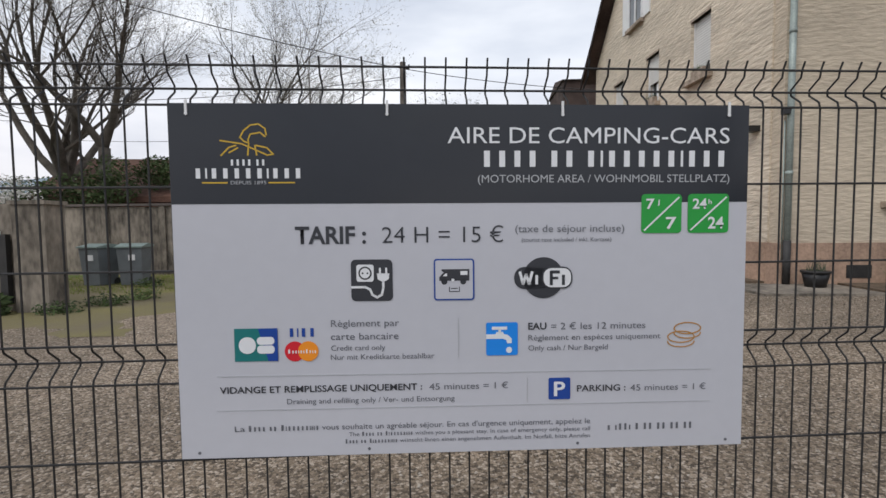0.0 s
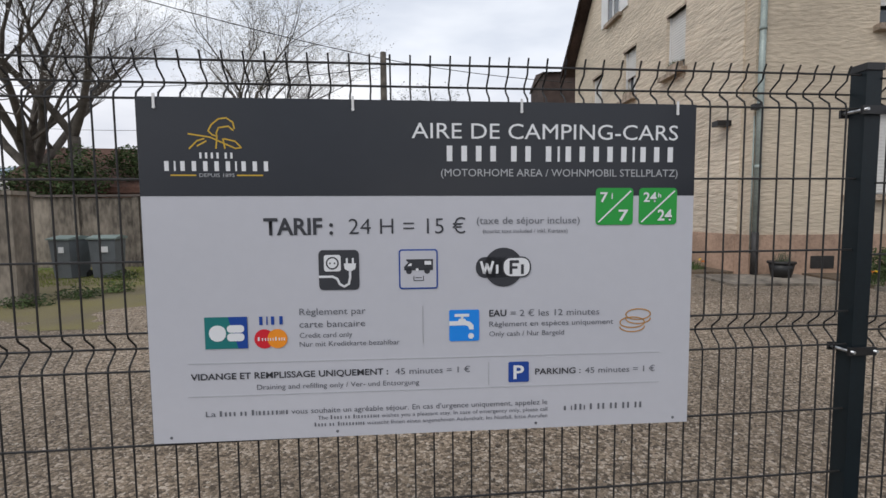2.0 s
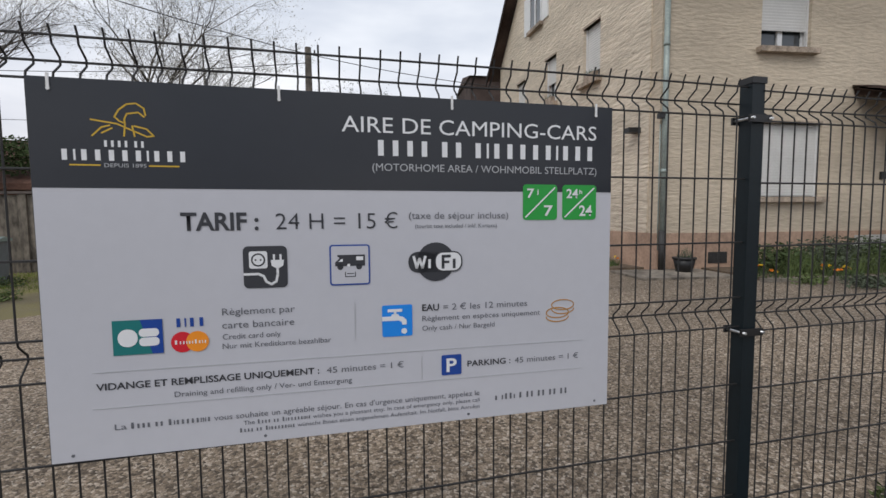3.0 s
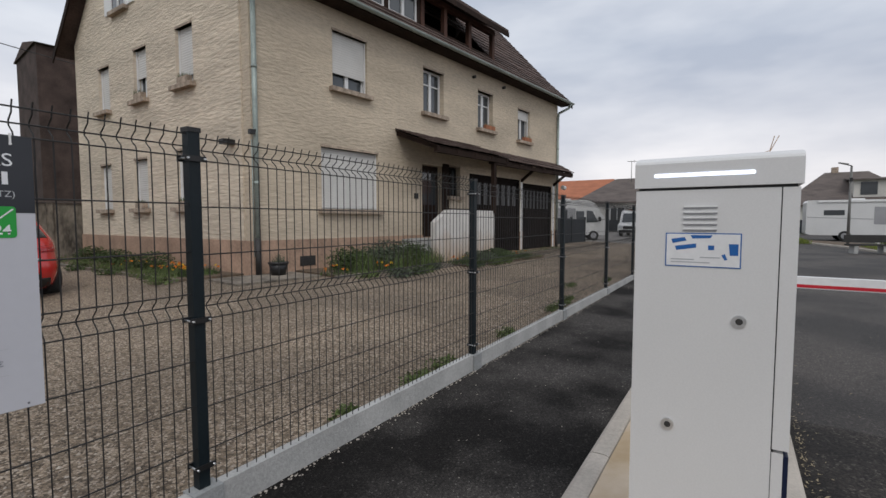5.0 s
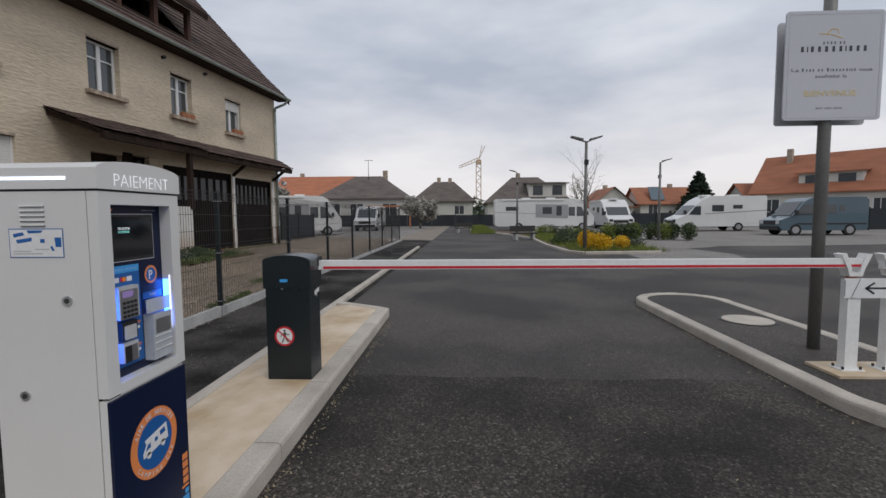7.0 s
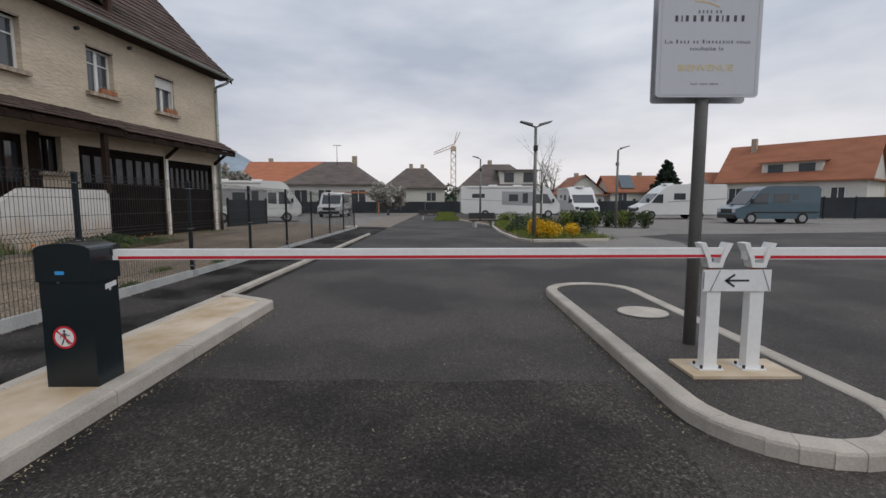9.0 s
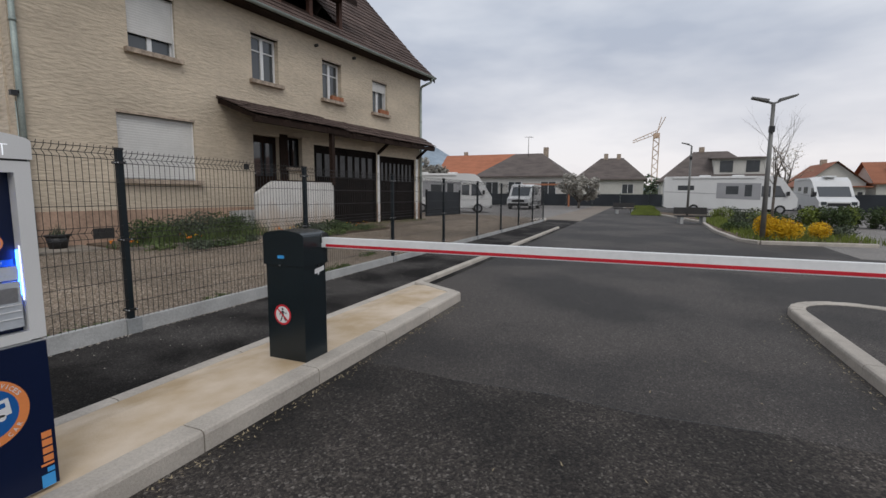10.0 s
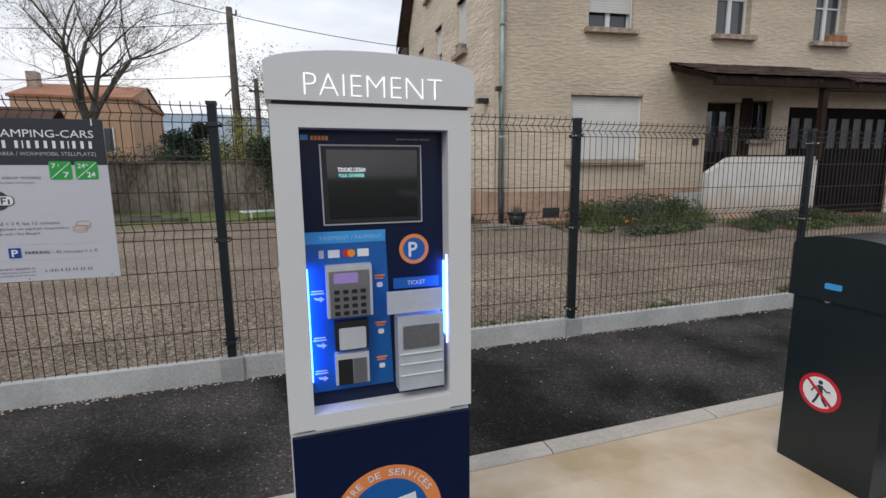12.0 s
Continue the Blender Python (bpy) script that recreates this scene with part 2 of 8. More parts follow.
M = {
    "gravel": stone_mat("gravel", [(0.0, (0.070, 0.051, 0.034)), (0.35, (0.195, 0.146, 0.100)), (0.7, (0.30, 0.23, 0.162)), (1.0, (0.47, 0.39, 0.31))], 62, 0.16, 0.5, 0.9, 0.9),
    "asphalt": stone_mat("asphalt", [(0.0, (0.023, 0.019, 0.017)), (0.6, (0.056, 0.047, 0.041)), (0.93, (0.075, 0.064, 0.055)), (1.0, (0.15, 0.135, 0.12))], 95, 0.40, 0.45, 0.72, 0.5, 0.0, 0.42),
    "path": stone_mat("path_asphalt", [(0.0, (0.027, 0.025, 0.024)), (0.7, (0.050, 0.046, 0.043)), (0.96, (0.070, 0.064, 0.059)), (1.0, (0.15, 0.14, 0.13))], 110, 0.62, 0.8, 0.9, 0.5, 0.0, 0.12),
    "pale_asphalt": stone_mat("pale_asphalt", [(0.0, (0.18, 0.17, 0.16)), (1.0, (0.31, 0.285, 0.26))], 60, 0.08, 0.4, 0.9, 0.3),
    "earth": mat("earth", (0.13, 0.095, 0.065), 0.95, 0.35, 2.0, 30, 1.0, 25),
    "grass_ground": mat("grass_ground", (0.15, 0.20, 0.05), 0.95, 0.3, 1.2, 40, 1.0, 40, color2=(0.08, 0.11, 0.03)),
    "far_ground": mat("far_ground", (0.10, 0.12, 0.06), 0.95, 0.25, 0.05, 2),
    "concrete": mat("concrete", (0.42, 0.42, 0.41), 0.85, 0.14, 2.5, 60, 0.3, 90),
    "kerb": mat("kerb_concrete", (0.47, 0.425, 0.37), 0.85, 0.12, 3, 60, 0.3, 120, rnd=0.06),
    "screed": mat("pale_screed", (0.64, 0.535, 0.42), 0.8, 0.2, 1.6, 5, 0.2, 90, color2=(0.45, 0.335, 0.205)),
    "screed_ground": mat("beige_gravel_ground", (0.22, 0.185, 0.15), 0.9, 0.15, 0.8, 30, 0.3, 60),
    "render": mat("render_plaster", (0.565, 0.478, 0.368), 0.92, 0.13, 0.45, 6, 1.6, 6, stretch=(0.9, 0.9, 3.2)),
    # rougher copy for the gable, its brighter light put into a paler colour
    "render_side": mat("render_plaster_weathered_lit", (0.65, 0.56, 0.445), 0.92, 0.13, 0.4, 5, 2.2, 4.5, stretch=(0.9, 0.9, 4.0)),
    "plinth": mat("plinth_render", (0.40, 0.27, 0.195), 0.92, 0.2, 1.6, 20, 0.6, 30),
    "sill": mat("sandstone_sill", (0.40, 0.32, 0.25), 0.9, 0.3, 6, 40, 0.4, 60),
    "roof": mat("brown_roof_tiles", (0.085, 0.060, 0.052), 0.9, 0.3, 1.2, 25, 0.3, 40, rnd=0.2, spec=0.25),
    "roof_far": mat("dark_roof_tiles", (0.12, 0.098, 0.088), 0.85, 0.2, 0.7, 8, 0.6, 12, stretch=(1, 1, 4)),
    "roof_shed": mat("old_shed_tiles", (0.13, 0.065, 0.045), 0.9, 0.3, 1.0, 12, 0.6, 14),
    "leaf_weed": mat("weed_green", (0.11, 0.15, 0.045), 0.8, 0.3, 2, 14),
    "roof_pale": mat("faded_orange_tiles", (0.34, 0.155, 0.09), 0.9, 0.2, 0.7, 8, 0.6, 12),
    "parapet": streaked_mat("stained_white_render", (0.62, 0.60, 0.57), (0.42, 0.30, 0.20), 0.25, 1.0),
    "asphalt_rough": stone_mat("coarse_asphalt", [(0.0, (0.012, 0.010, 0.009)), (0.5, (0.036, 0.030, 0.026)), (0.9, (0.062, 0.053, 0.045)), (1.0, (0.12, 0.108, 0.095))], 74, 0.62, 0.55, 0.8, 0.9, 0.0, 0.33),
    "roof_orange": mat("orange_roof_tiles", (0.40, 0.15, 0.08), 0.85, 0.12, 0.7, 8, 0.6, 12, stretch=(1, 1, 4)),
    "roof_rust": mat("rust_roof_tiles", (0.31, 0.12, 0.065), 0.85, 0.13, 0.5, 8, 0.6, 12, stretch=(1, 1, 4)),
    "timber": mat("dark_timber", (0.026, 0.015, 0.011), 0.85, 0.3, 3, 40, 0.4, 40, stretch=(1, 1, 0.3), spec=0.2),
    "garage_wood": mat("garage_timber", (0.010, 0.007, 0.006), 0.9, 0.3, 3, 40, 0.3, 30, spec=0.15),
    "brown_timber": mat("brown_timber", (0.085, 0.035, 0.022), 0.8, 0.3, 3, 40, 0.4, 40, stretch=(1, 1, 0.3)),
    "shutter": mat("roller_shutter", (0.62, 0.61, 0.585), 0.6, 0.06, 2, 30),
    "white": mat("white_paint", (0.78, 0.78, 0.77), 0.5, 0.05, 2, 30),
    "pvc": mat("white_window_frame", (0.72, 0.72, 0.72), 0.4, 0.04, 3, 30),
    "glass": glass_mat("window_glass", (0.05, 0.058, 0.065)),
    "dusty_glass": mat("dusty_glass", (0.075, 0.077, 0.08), 0.35, 0.2, 3, 20, stretch=(3, 3, 1)),
    "dark_soil": mat("dark_soil_edging", (0.20, 0.175, 0.145), 0.95, 0.3, 2, 20, 0.5, 20),
    "curtain": mat("net_curtain", (0.45, 0.45, 0.44), 0.9, 0.15, 6, 30, stretch=(8, 8, 0.3)),
    "zinc": mat("zinc_pipe", (0.32, 0.37, 0.345), 0.5, 0.15, 3, 30, metal=0.3),
    "iron": mat("cast_iron", (0.03, 0.028, 0.027), 0.6, 0.2, 6, 50),
    "fence_green": mat("dark_green_fence_coating", (0.007, 0.013, 0.017), 0.45, 0.12, 4, 60, spec=0.3),
    "wire": mat("dark_wire_coating", (0.016, 0.015, 0.015), 0.6, 0.15, 20, 90),
    "metal": mat("galvanised_metal", (0.6, 0.61, 0.62), 0.35, 0.1, 20, 80, metal=0.9),
    "kiosk_white": mat("kiosk_white_coating", (0.66, 0.655, 0.645), 0.38, 0.03, 1.5, 200, 0.05, 400),
    "navy": mat("navy_foil", (0.005, 0.011, 0.040), 0.32, 0.06, 2, 40, spec=0.25),
    "blue_foil": mat("blue_foil", (0.012, 0.11, 0.36), 0.3, 0.04, 3, 50),
    "light_blue": mat("light_blue_foil", (0.05, 0.33, 0.72), 0.35, 0.03, 3, 50),
    "orange": mat("orange_foil", (0.80, 0.26, 0.08), 0.4, 0.04, 3, 50),
    "screen": mat("dark_screen_glass", (0.008, 0.009, 0.011), 0.06, 0, spec=0.8),
    "black": mat("black_plastic", (0.012, 0.012, 0.013), 0.45, 0.08, 5, 60),
    "grey_metal": mat("brushed_grey_metal", (0.35, 0.35, 0.36), 0.35, 0.08, 8, 90, metal=0.8),
    "silver": mat("silver_plastic", (0.50, 0.51, 0.53), 0.3, 0.05, 6, 60),
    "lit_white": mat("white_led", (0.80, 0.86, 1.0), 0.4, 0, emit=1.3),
    "lit_soft": mat("lit_lettering", (0.93, 0.95, 1.0), 0.4, 0, emit=0.55),
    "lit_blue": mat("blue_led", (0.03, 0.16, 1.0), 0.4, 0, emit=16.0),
    "lcd": mat("violet_lcd", (0.22, 0.16, 0.36), 0.2, 0, emit=0.35),
    "lit_teal": mat("teal_screen_text", (0.25, 0.8, 0.75), 0.3, 0, emit=0.7),
    "barrier": mat("dark_green_coating", (0.007, 0.014, 0.018), 0.27, 0.12, 3, 60, 0.04, 200),
    "barrier_lid": mat("grey_green_lid", (0.10, 0.12, 0.13), 0.35, 0.12, 3, 60),
    "red": mat("red_paint", (0.55, 0.015, 0.03), 0.4, 0.05, 3, 50),
    "sticker": mat("white_sticker", (0.75, 0.75, 0.75), 0.45, 0.04, 8, 60),
    "pole": mat("grey_painted_steel", (0.17, 0.168, 0.16), 0.5, 0.12, 3, 50, metal=0.2),
    "sign_white": mat("sign_white_print", (0.52, 0.525, 0.57), 0.22, 0.015, 1.5, 30, spec=0.4),
    "sign_dark": mat("sign_charcoal_print", (0.021, 0.0245, 0.032), 0.16, 0.03, 1.5, 20, spec=0.4),
    "ink": mat("dark_ink", (0.035, 0.037, 0.045), 0.4, 0, ),
    "ink_grey": mat("grey_ink", (0.13, 0.135, 0.155), 0.4, 0),
    "ink_white": mat("white_ink", (0.74, 0.75, 0.77), 0.4, 0),
    "ink_pale": mat("pale_grey_ink", (0.40, 0.41, 0.43), 0.4, 0),
    "heading_ink": mat("pale_blue_ink", (0.30, 0.58, 0.80), 0.4, 0),
    "gold_pale": mat("pale_gold_ink", (0.62, 0.50, 0.24), 0.4, 0),
    "gold": mat("gold_ink", (0.60, 0.38, 0.02), 0.4, 0),
    "green_ink": mat("green_ink", (0.015, 0.32, 0.045), 0.35, 0),
    "sky_ink": mat("sky_blue_ink", (0.01, 0.24, 0.78), 0.35, 0),
    "blue_ink": mat("traffic_blue_ink", (0.008, 0.055, 0.30), 0.35, 0),
    "teal_ink": mat("teal_ink", (0.01, 0.17, 0.17), 0.35, 0),
    "orange_ink": mat("orange_ink", (0.85, 0.28, 0.02), 0.35, 0),
    "red_ink": mat("red_ink", (0.62, 0.015, 0.03), 0.35, 0),
    "copper_ink": mat("copper_ink", (0.50, 0.25, 0.06), 0.4, 0),
    "bark": mat("grey_bark", (0.10, 0.085, 0.07), 0.9, 0.3, 4, 40, 0.6, 40),
    "blossom": mat("white_blossom", (0.62, 0.60, 0.56), 0.9, 0.15, 2, 20),
    "blossom_far": mat("greyish_blossom", (0.40, 0.38, 0.34), 0.9, 0.2, 0.8, 10),
    "leaf": mat("leaf_green", (0.055, 0.085, 0.025), 0.8, 0.35, 1.2, 12),
    "leaf_light": mat("fresh_leaf_green", (0.15, 0.19, 0.03), 0.8, 0.3, 1.2, 12),
    "willow": mat("willow_green", (0.34, 0.34, 0.11), 0.8, 0.2, 1.2, 12),
    "leaf_dark": mat("conifer_green", (0.022, 0.04, 0.022), 0.85, 0.35, 1.2, 12),
    "ivy": mat("ivy_green", (0.035, 0.058, 0.028), 0.7, 0.35, 1.2, 12),
    "leaf_grey": mat("grey_green_leaf", (0.085, 0.105, 0.065), 0.85, 0.3, 2, 14),
    "yellow": mat("yellow_blossom", (0.72, 0.45, 0.008), 0.7, 0.2, 2, 20),
    "orange_flower": mat("orange_petals", (0.75, 0.22, 0.01), 0.6, 0.2, 8, 30),
    "car_red": mat("red_car_paint", (0.50, 0.02, 0.018), 0.22, 0.03, 2, 40, coat=0.8),
    "tyre": mat("tyre_rubber", (0.018, 0.018, 0.018), 0.85, 0.15, 8, 60),
    "rim": mat("alloy_rim", (0.4, 0.4, 0.41), 0.35, 0.1, 8, 60, metal=0.8),
    "lamp_red": mat("red_tail_lens", (0.35, 0.01, 0.015), 0.15, 0, coat=0.5),
    "mh_white": mat("motorhome_white", (0.66, 0.66, 0.65), 0.35, 0.04, 0.7, 20, coat=0.3),
    "mh_grey": mat("motorhome_grey", (0.32, 0.32, 0.33), 0.4, 0.06, 1, 20),
    "van_paint": mat("van_blue_grey", (0.065, 0.105, 0.135), 0.3, 0.04, 1, 20, coat=0.5),
    "bin": mat("grey_bin_plastic", (0.13, 0.145, 0.155), 0.6, 0.1, 4, 40),
    "bin_lid": mat("green_grey_bin_lid", (0.19, 0.24, 0.22), 0.6, 0.1, 4, 40),
    "clear_plastic": mat("clear_grey_plastic", (0.74, 0.78, 0.83), 0.22, 0.05, 20, 90),
    "post_concrete": mat("damp_post_concrete", (0.30, 0.31, 0.31), 0.85, 0.14, 2.5, 60, 0.3, 90),
    "wall_old": mat("weathered_concrete_wall", (0.215, 0.185, 0.15), 0.95, 0.45, 0.9, 9, 0.6, 20, stretch=(1.2, 1.2, 0.5)),
    "netting": mat("dark_windbreak_netting", (0.022, 0.027, 0.033), 0.85, 0.2, 0.8, 60),
    "far_white": mat("far_house_render", (0.56, 0.54, 0.50), 0.9, 0.07, 0.4, 6),
    "far_yellow": mat("far_yellow_render", (0.56, 0.45, 0.27), 0.9, 0.07, 0.4, 6),
    "far_peach": mat("far_peach_render", (0.55, 0.34, 0.22), 0.9, 0.08, 0.4, 6),
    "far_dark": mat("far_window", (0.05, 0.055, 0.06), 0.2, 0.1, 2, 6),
    "brick_far": mat("red_brick_wall", (0.26, 0.12, 0.08), 0.9, 0.2, 1.5, 14, 0.4, 18, stretch=(1, 1, 3)),
    "moss": mat("mossy_gravel", (0.20, 0.175, 0.06), 0.95, 0.3, 0.9, 60, 0.9, 70, color2=(0.155, 0.125, 0.085)),
    "hill": mat("hazy_hill", (0.27, 0.33, 0.39), 1.0, 0.13, 0.012, 0.08),
    "terracotta": mat("terracotta", (0.35, 0.14, 0.07), 0.85, 0.2, 6, 40),
    "straw": mat("dry_stalks", (0.38, 0.31, 0.2), 0.9, 0.25, 6, 40),
}
M["clear_plastic"].node_tree.nodes["Principled BSDF"].inputs["Transmission Weight"].default_value = 0.4


# ---- builders ----
class Geo:
    """Gathers solids into one mesh."""

    def __init__(self):
        self.bm = bmesh.new()

    def box(self, x0, x1, y0, y1, z0, z1, m=None):
        v = [Vector((x, y, z)) for z in (z0, z1) for x, y in ((x0, y0), (x1, y0), (x1, y1), (x0, y1))]
        v = [self.bm.verts.new(m @ p if m else p) for p in v]
        for f in ((3, 2, 1, 0), (4, 5, 6, 7), (0, 1, 5, 4), (1, 2, 6, 5), (2, 3, 7, 6), (3, 0, 4, 7)):
            self.bm.faces.new([v[i] for i in f])
        return self

    def tube(self, a, b, ra, rb=None, n=8, caps=True):
        a, b = Vector(a), Vector(b)
        rb = ra if rb is None else rb
        q = (b - a).to_track_quat("Z", "Y")
        rings = []
        for c, r in ((a, ra), (b, rb)):
            rings.append([self.bm.verts.new(c + q @ Vector((r * math.cos(k * math.tau / n), r * math.sin(k * math.tau / n), 0))) for k in range(n)])
        for k in range(n):
            f = self.bm.faces.new((rings[0][k], rings[0][(k + 1) % n], rings[1][(k + 1) % n], rings[1][k]))
            f.smooth = n > 5
        if caps:
            self.bm.faces.new(rings[0][::-1])
            self.bm.faces.new(rings[1])
        return self

    def path(self, pts, r, n=6):
        for a, b in zip(pts, pts[1:]):
            self.tube(a, b, r, r, n)
        return self

    def prism(self, pts, lo, hi, axis="z", m=None):
        """A closed outline (counter-clockwise pairs) drawn out along an axis: pairs are xy for z, xz for y, yz for x."""
        def at(p, d):
            v = {"z": (p[0], p[1], d), "y": (p[0], d, p[1]), "x": (d, p[0], p[1])}[axis]
            return m @ Vector(v) if m else v
        a = [self.bm.verts.new(at(p, lo)) for p in pts]
        b = [self.bm.verts.new(at(p, hi)) for p in pts]
        k = len(pts)
        self.bm.faces.new(a[::-1])
        self.bm.faces.new(b)
        for i in range(k):
            self.bm.faces.new((a[i], a[(i + 1) % k], b[(i + 1) % k], b[i]))
        return self

    def quad(self, *pts):
        self.bm.faces.new([self.bm.verts.new(p) for p in pts])
        return self

    def bevel(self, w, seg=2, angle=30):
        e = [e for e in self.bm.edges if len(e.link_faces) == 2 and e.calc_face_angle(0) > radians(angle)]
        bmesh.ops.bevel(self.bm, geom=e, offset=w, segments=seg, affect="EDGES", profile=0.5)
        return self

    def data(self, name, material):
        bmesh.ops.recalc_face_normals(self.bm, faces=self.bm.faces)
        me = bpy.data.meshes.new(name)
        self.bm.to_mesh(me)
        self.bm.free()
        me.materials.append(material)
        return me

    def ob(self, name, material, parent=None, label=""):
        o = new(name, self.data(name, material))
        if parent:
            o.parent = parent
        return tagged(o, label)


def thing(name, label, category, m=None, group="", kind=""):
    o = new(name)
    o.empty_display_size = 0.1
    if m:
        o.matrix_world = m
    return tagged(o, label, category, group, kind)


def struct(geo, name, material, label="", category="", kind="structure"):
    return tagged(geo.ob(name, material), label, category, "", kind)


def rounded(x0, x1, y0, y1, r, n=4):
    out = []
    for cx, cy, a in ((x1 - r, y1 - r, 0), (x0 + r, y1 - r, 90), (x0 + r, y0 + r, 180), (x1 - r, y0 + r, 270)):
        out += [(cx + r * math.cos(radians(a + 90 * k / n)), cy + r * math.sin(radians(a + 90 * k / n))) for k in range(n + 1)]
    return out


def disc(cx, cy, r, n=28, sy=1.0):
    return [(cx + r * math.cos(k * math.tau / n), cy + sy * r * math.sin(k * math.tau / n)) for k in range(n)]


def line_strip(pts, w):
    """Flat quads of width w along a line of pairs."""
    out = []
    for (x0, y0), (x1, y1) in zip(pts, pts[1:]):
        d = math.hypot(x1 - x0, y1 - y0) or 1
        nx, ny = -(y1 - y0) / d * w / 2, (x1 - x0) / d * w / 2
        ex, ey = (x1 - x0) / d * w * 0.3, (y1 - y0) / d * w * 0.3
        out.append([(x0 + nx - ex, y0 + ny - ey), (x0 - nx - ex, y0 - ny - ey), (x1 - nx + ex, y1 - ny + ey), (x1 + nx + ex, y1 + ny + ey)])
    return out


class Face:
    """A printed face: u to the right, v down from its upper left corner, d out towards the reader."""

    def __init__(self, m, parent):
        self.m, self.parent = m, parent

    def at(self, u, v, d=0.0):
        return self.m @ Vector((u, -v, d))

    def shapes(self, name, outlines, material, d=0.0012, t=0.0008, label="", parent=None):
        g = Geo()
        for pts in outlines:
            lo = [g.bm.verts.new(self.at(u, v, d - t)) for u, v in pts]
            hi = [g.bm.verts.new(self.at(u, v, d)) for u, v in pts]
            g.bm.faces.new(hi)
            for i in range(len(pts)):
                j = (i + 1) % len(pts)
                g.bm.faces.new((lo[i], lo[j], hi[j], hi[i]))
        return g.ob(name, material, parent or self.parent, label)

    def text(self, s, u0, u1, v, cap, material, d=0.0016, bold=0.0, parent=None, rise=0.0, name="lettering"):
        """Lettering from u0 to u1 with its foot at v; parts in [] become plain bars."""
        segs, rest = [], s
        while rest:
            if rest[0] == "[":
                k = rest.index("]")
                segs.append((rest[1:k], True))
                rest = rest[k + 1:]
            else:
                k = rest.find("[") if "[" in rest else len(rest)
                segs.append((rest[:k], False))
                rest = rest[k:]
        wide = {"i": 0.45, "l": 0.45, "I": 0.5, "j": 0.5, ".": 0.4, ",": 0.4, " ": 0.55, "(": 0.6, ")": 0.6, "/": 0.7, "t": 0.7, "r": 0.7, "m": 1.5, "M": 1.5, "w": 1.4, "W": 1.6, "'": 0.4}
        ln = lambda q: sum(wide.get(c, 1.25 if c.isupper() else 1.0) for c in q)
        total, u = sum(ln(q) for q, _ in segs), u0
        for q, bar in segs:
            w = (u1 - u0) * ln(q) / total
            if bar:
                out, x = [], u
                for c in q:
                    cw = wide.get(c, 1.25 if c.isupper() else 1.0) / ln(q) * w
                    if c != " ":
                        h = cap if c.isupper() or c.isdigit() else cap * 0.74
                        out.append([(x + cw * 0.28, v), (x + cw * 0.66, v), (x + cw * 0.66, v - h), (x + cw * 0.28, v - h)])
                    x += cw
                self.shapes("plain_bars", out, material, d, parent=parent)
            elif q.strip():
                lead = (len(q) - len(q.lstrip())) * 0.55 / total * (u1 - u0)
                tail = (len(q) - len(q.rstrip())) * 0.55 / total * (u1 - u0)
                cu = bpy.data.curves.new("lettering", "FONT")
                cu.body, cu.size, cu.offset, cu.resolution_u = q.strip(), 1.0, bold, 3
                tmp = new("tmp", cu)
                bpy.context.view_layer.update()
                me = bpy.data.meshes.new_from_object(tmp.evaluated_get(bpy.context.evaluated_depsgraph_get()))
                bpy.data.objects.remove(tmp)
                xs = [p.co.x for p in me.vertices]
                x0, x1 = min(xs), max(xs)
                k = (w - lead - tail) / (x1 - x0)
                for p in me.vertices:
                    p.co = self.at(u + lead + (p.co.x - x0) * k, v - p.co.y * cap / 0.70, d)
                me.materials.append(material)
                o = new(name, me)
                o.parent = parent or self.parent
            u += w


def facing(p, right, down):
    """The pose of a printed face with its upper left corner at p."""
    r, dn = Vector(right).normalized(), Vector(down).normalized()
    up = -dn
    n = r.cross(up)
    m = Matrix((r, up, n)).transposed().to_4x4()
    m.translation = p
    return m


# ---- ground ----
def sheet(name, material, pts, z, label="", category="ground"):
    g = Geo()
    g.bm.faces.new([g.bm.verts.new((x, y, z if not callable(z) else z(x, y))) for x, y in pts])
    return struct(g, name, material, label, category)


sheet("ground", M["far_ground"], [(-1500, -1500), (2500, -1500), (2500, 1500), (-1500, 1500)], -0.03, "flat green and brown land out to the horizon")
sheet("road", M["asphalt"], [(-30, -30), (60, -30), (60, -0.3), (-30, -0.3)], 0.0, "dark grey asphalt drive with worn and stony patches", "road")
sheet("road_patch", M["asphalt_rough"], [(-12, -4.6), (3.2, -4.57), (4.16, -4.5), (4.19, -3.9), (4.15, -3.2), (4.21, -2.6), (4.18, -1.9), (4.24, -1.4), (4.22, -1.07), (-12, -1.07)], 0.0015, "older coarse asphalt with dark stains before the barrier", "road")
tar = Geo()
for a_, b_ in (((4.19, -3.9), (4.15, -3.2)), ((4.15, -3.2), (4.21, -2.6)), ((4.21, -2.6), (4.18, -1.9))):
    tar.box(0, math.dist(a_, b_), -0.003, 0.003, 0.001, 0.0022, pose(a_[0], a_[1], 0, 0, 0, math.degrees(math.atan2(b_[1] - a_[1], b_[0] - a_[0]))))
struct(tar, "tar_joint", M["black"], "thin dark joint across the asphalt", "road joint")
path_z = lambda x, y: 0.006 + 0.046 * (y + 0.3) / 1.58
sheet("pavement", M["path"], [(-30, -0.3), (26, -0.3), (26, 1.28), (-30, 1.28)], path_z, "black asphalt footpath with damp patches beside the fence", "pavement")
sheet("walkway", M["pale_asphalt"], [(13.8, -7.6), (20.6, -7.9), (20.6, -10.9), (16.5, -11.3), (13.6, -10.4)], 0.0045, "pale paved walkway beside the planting bed", "pavement")
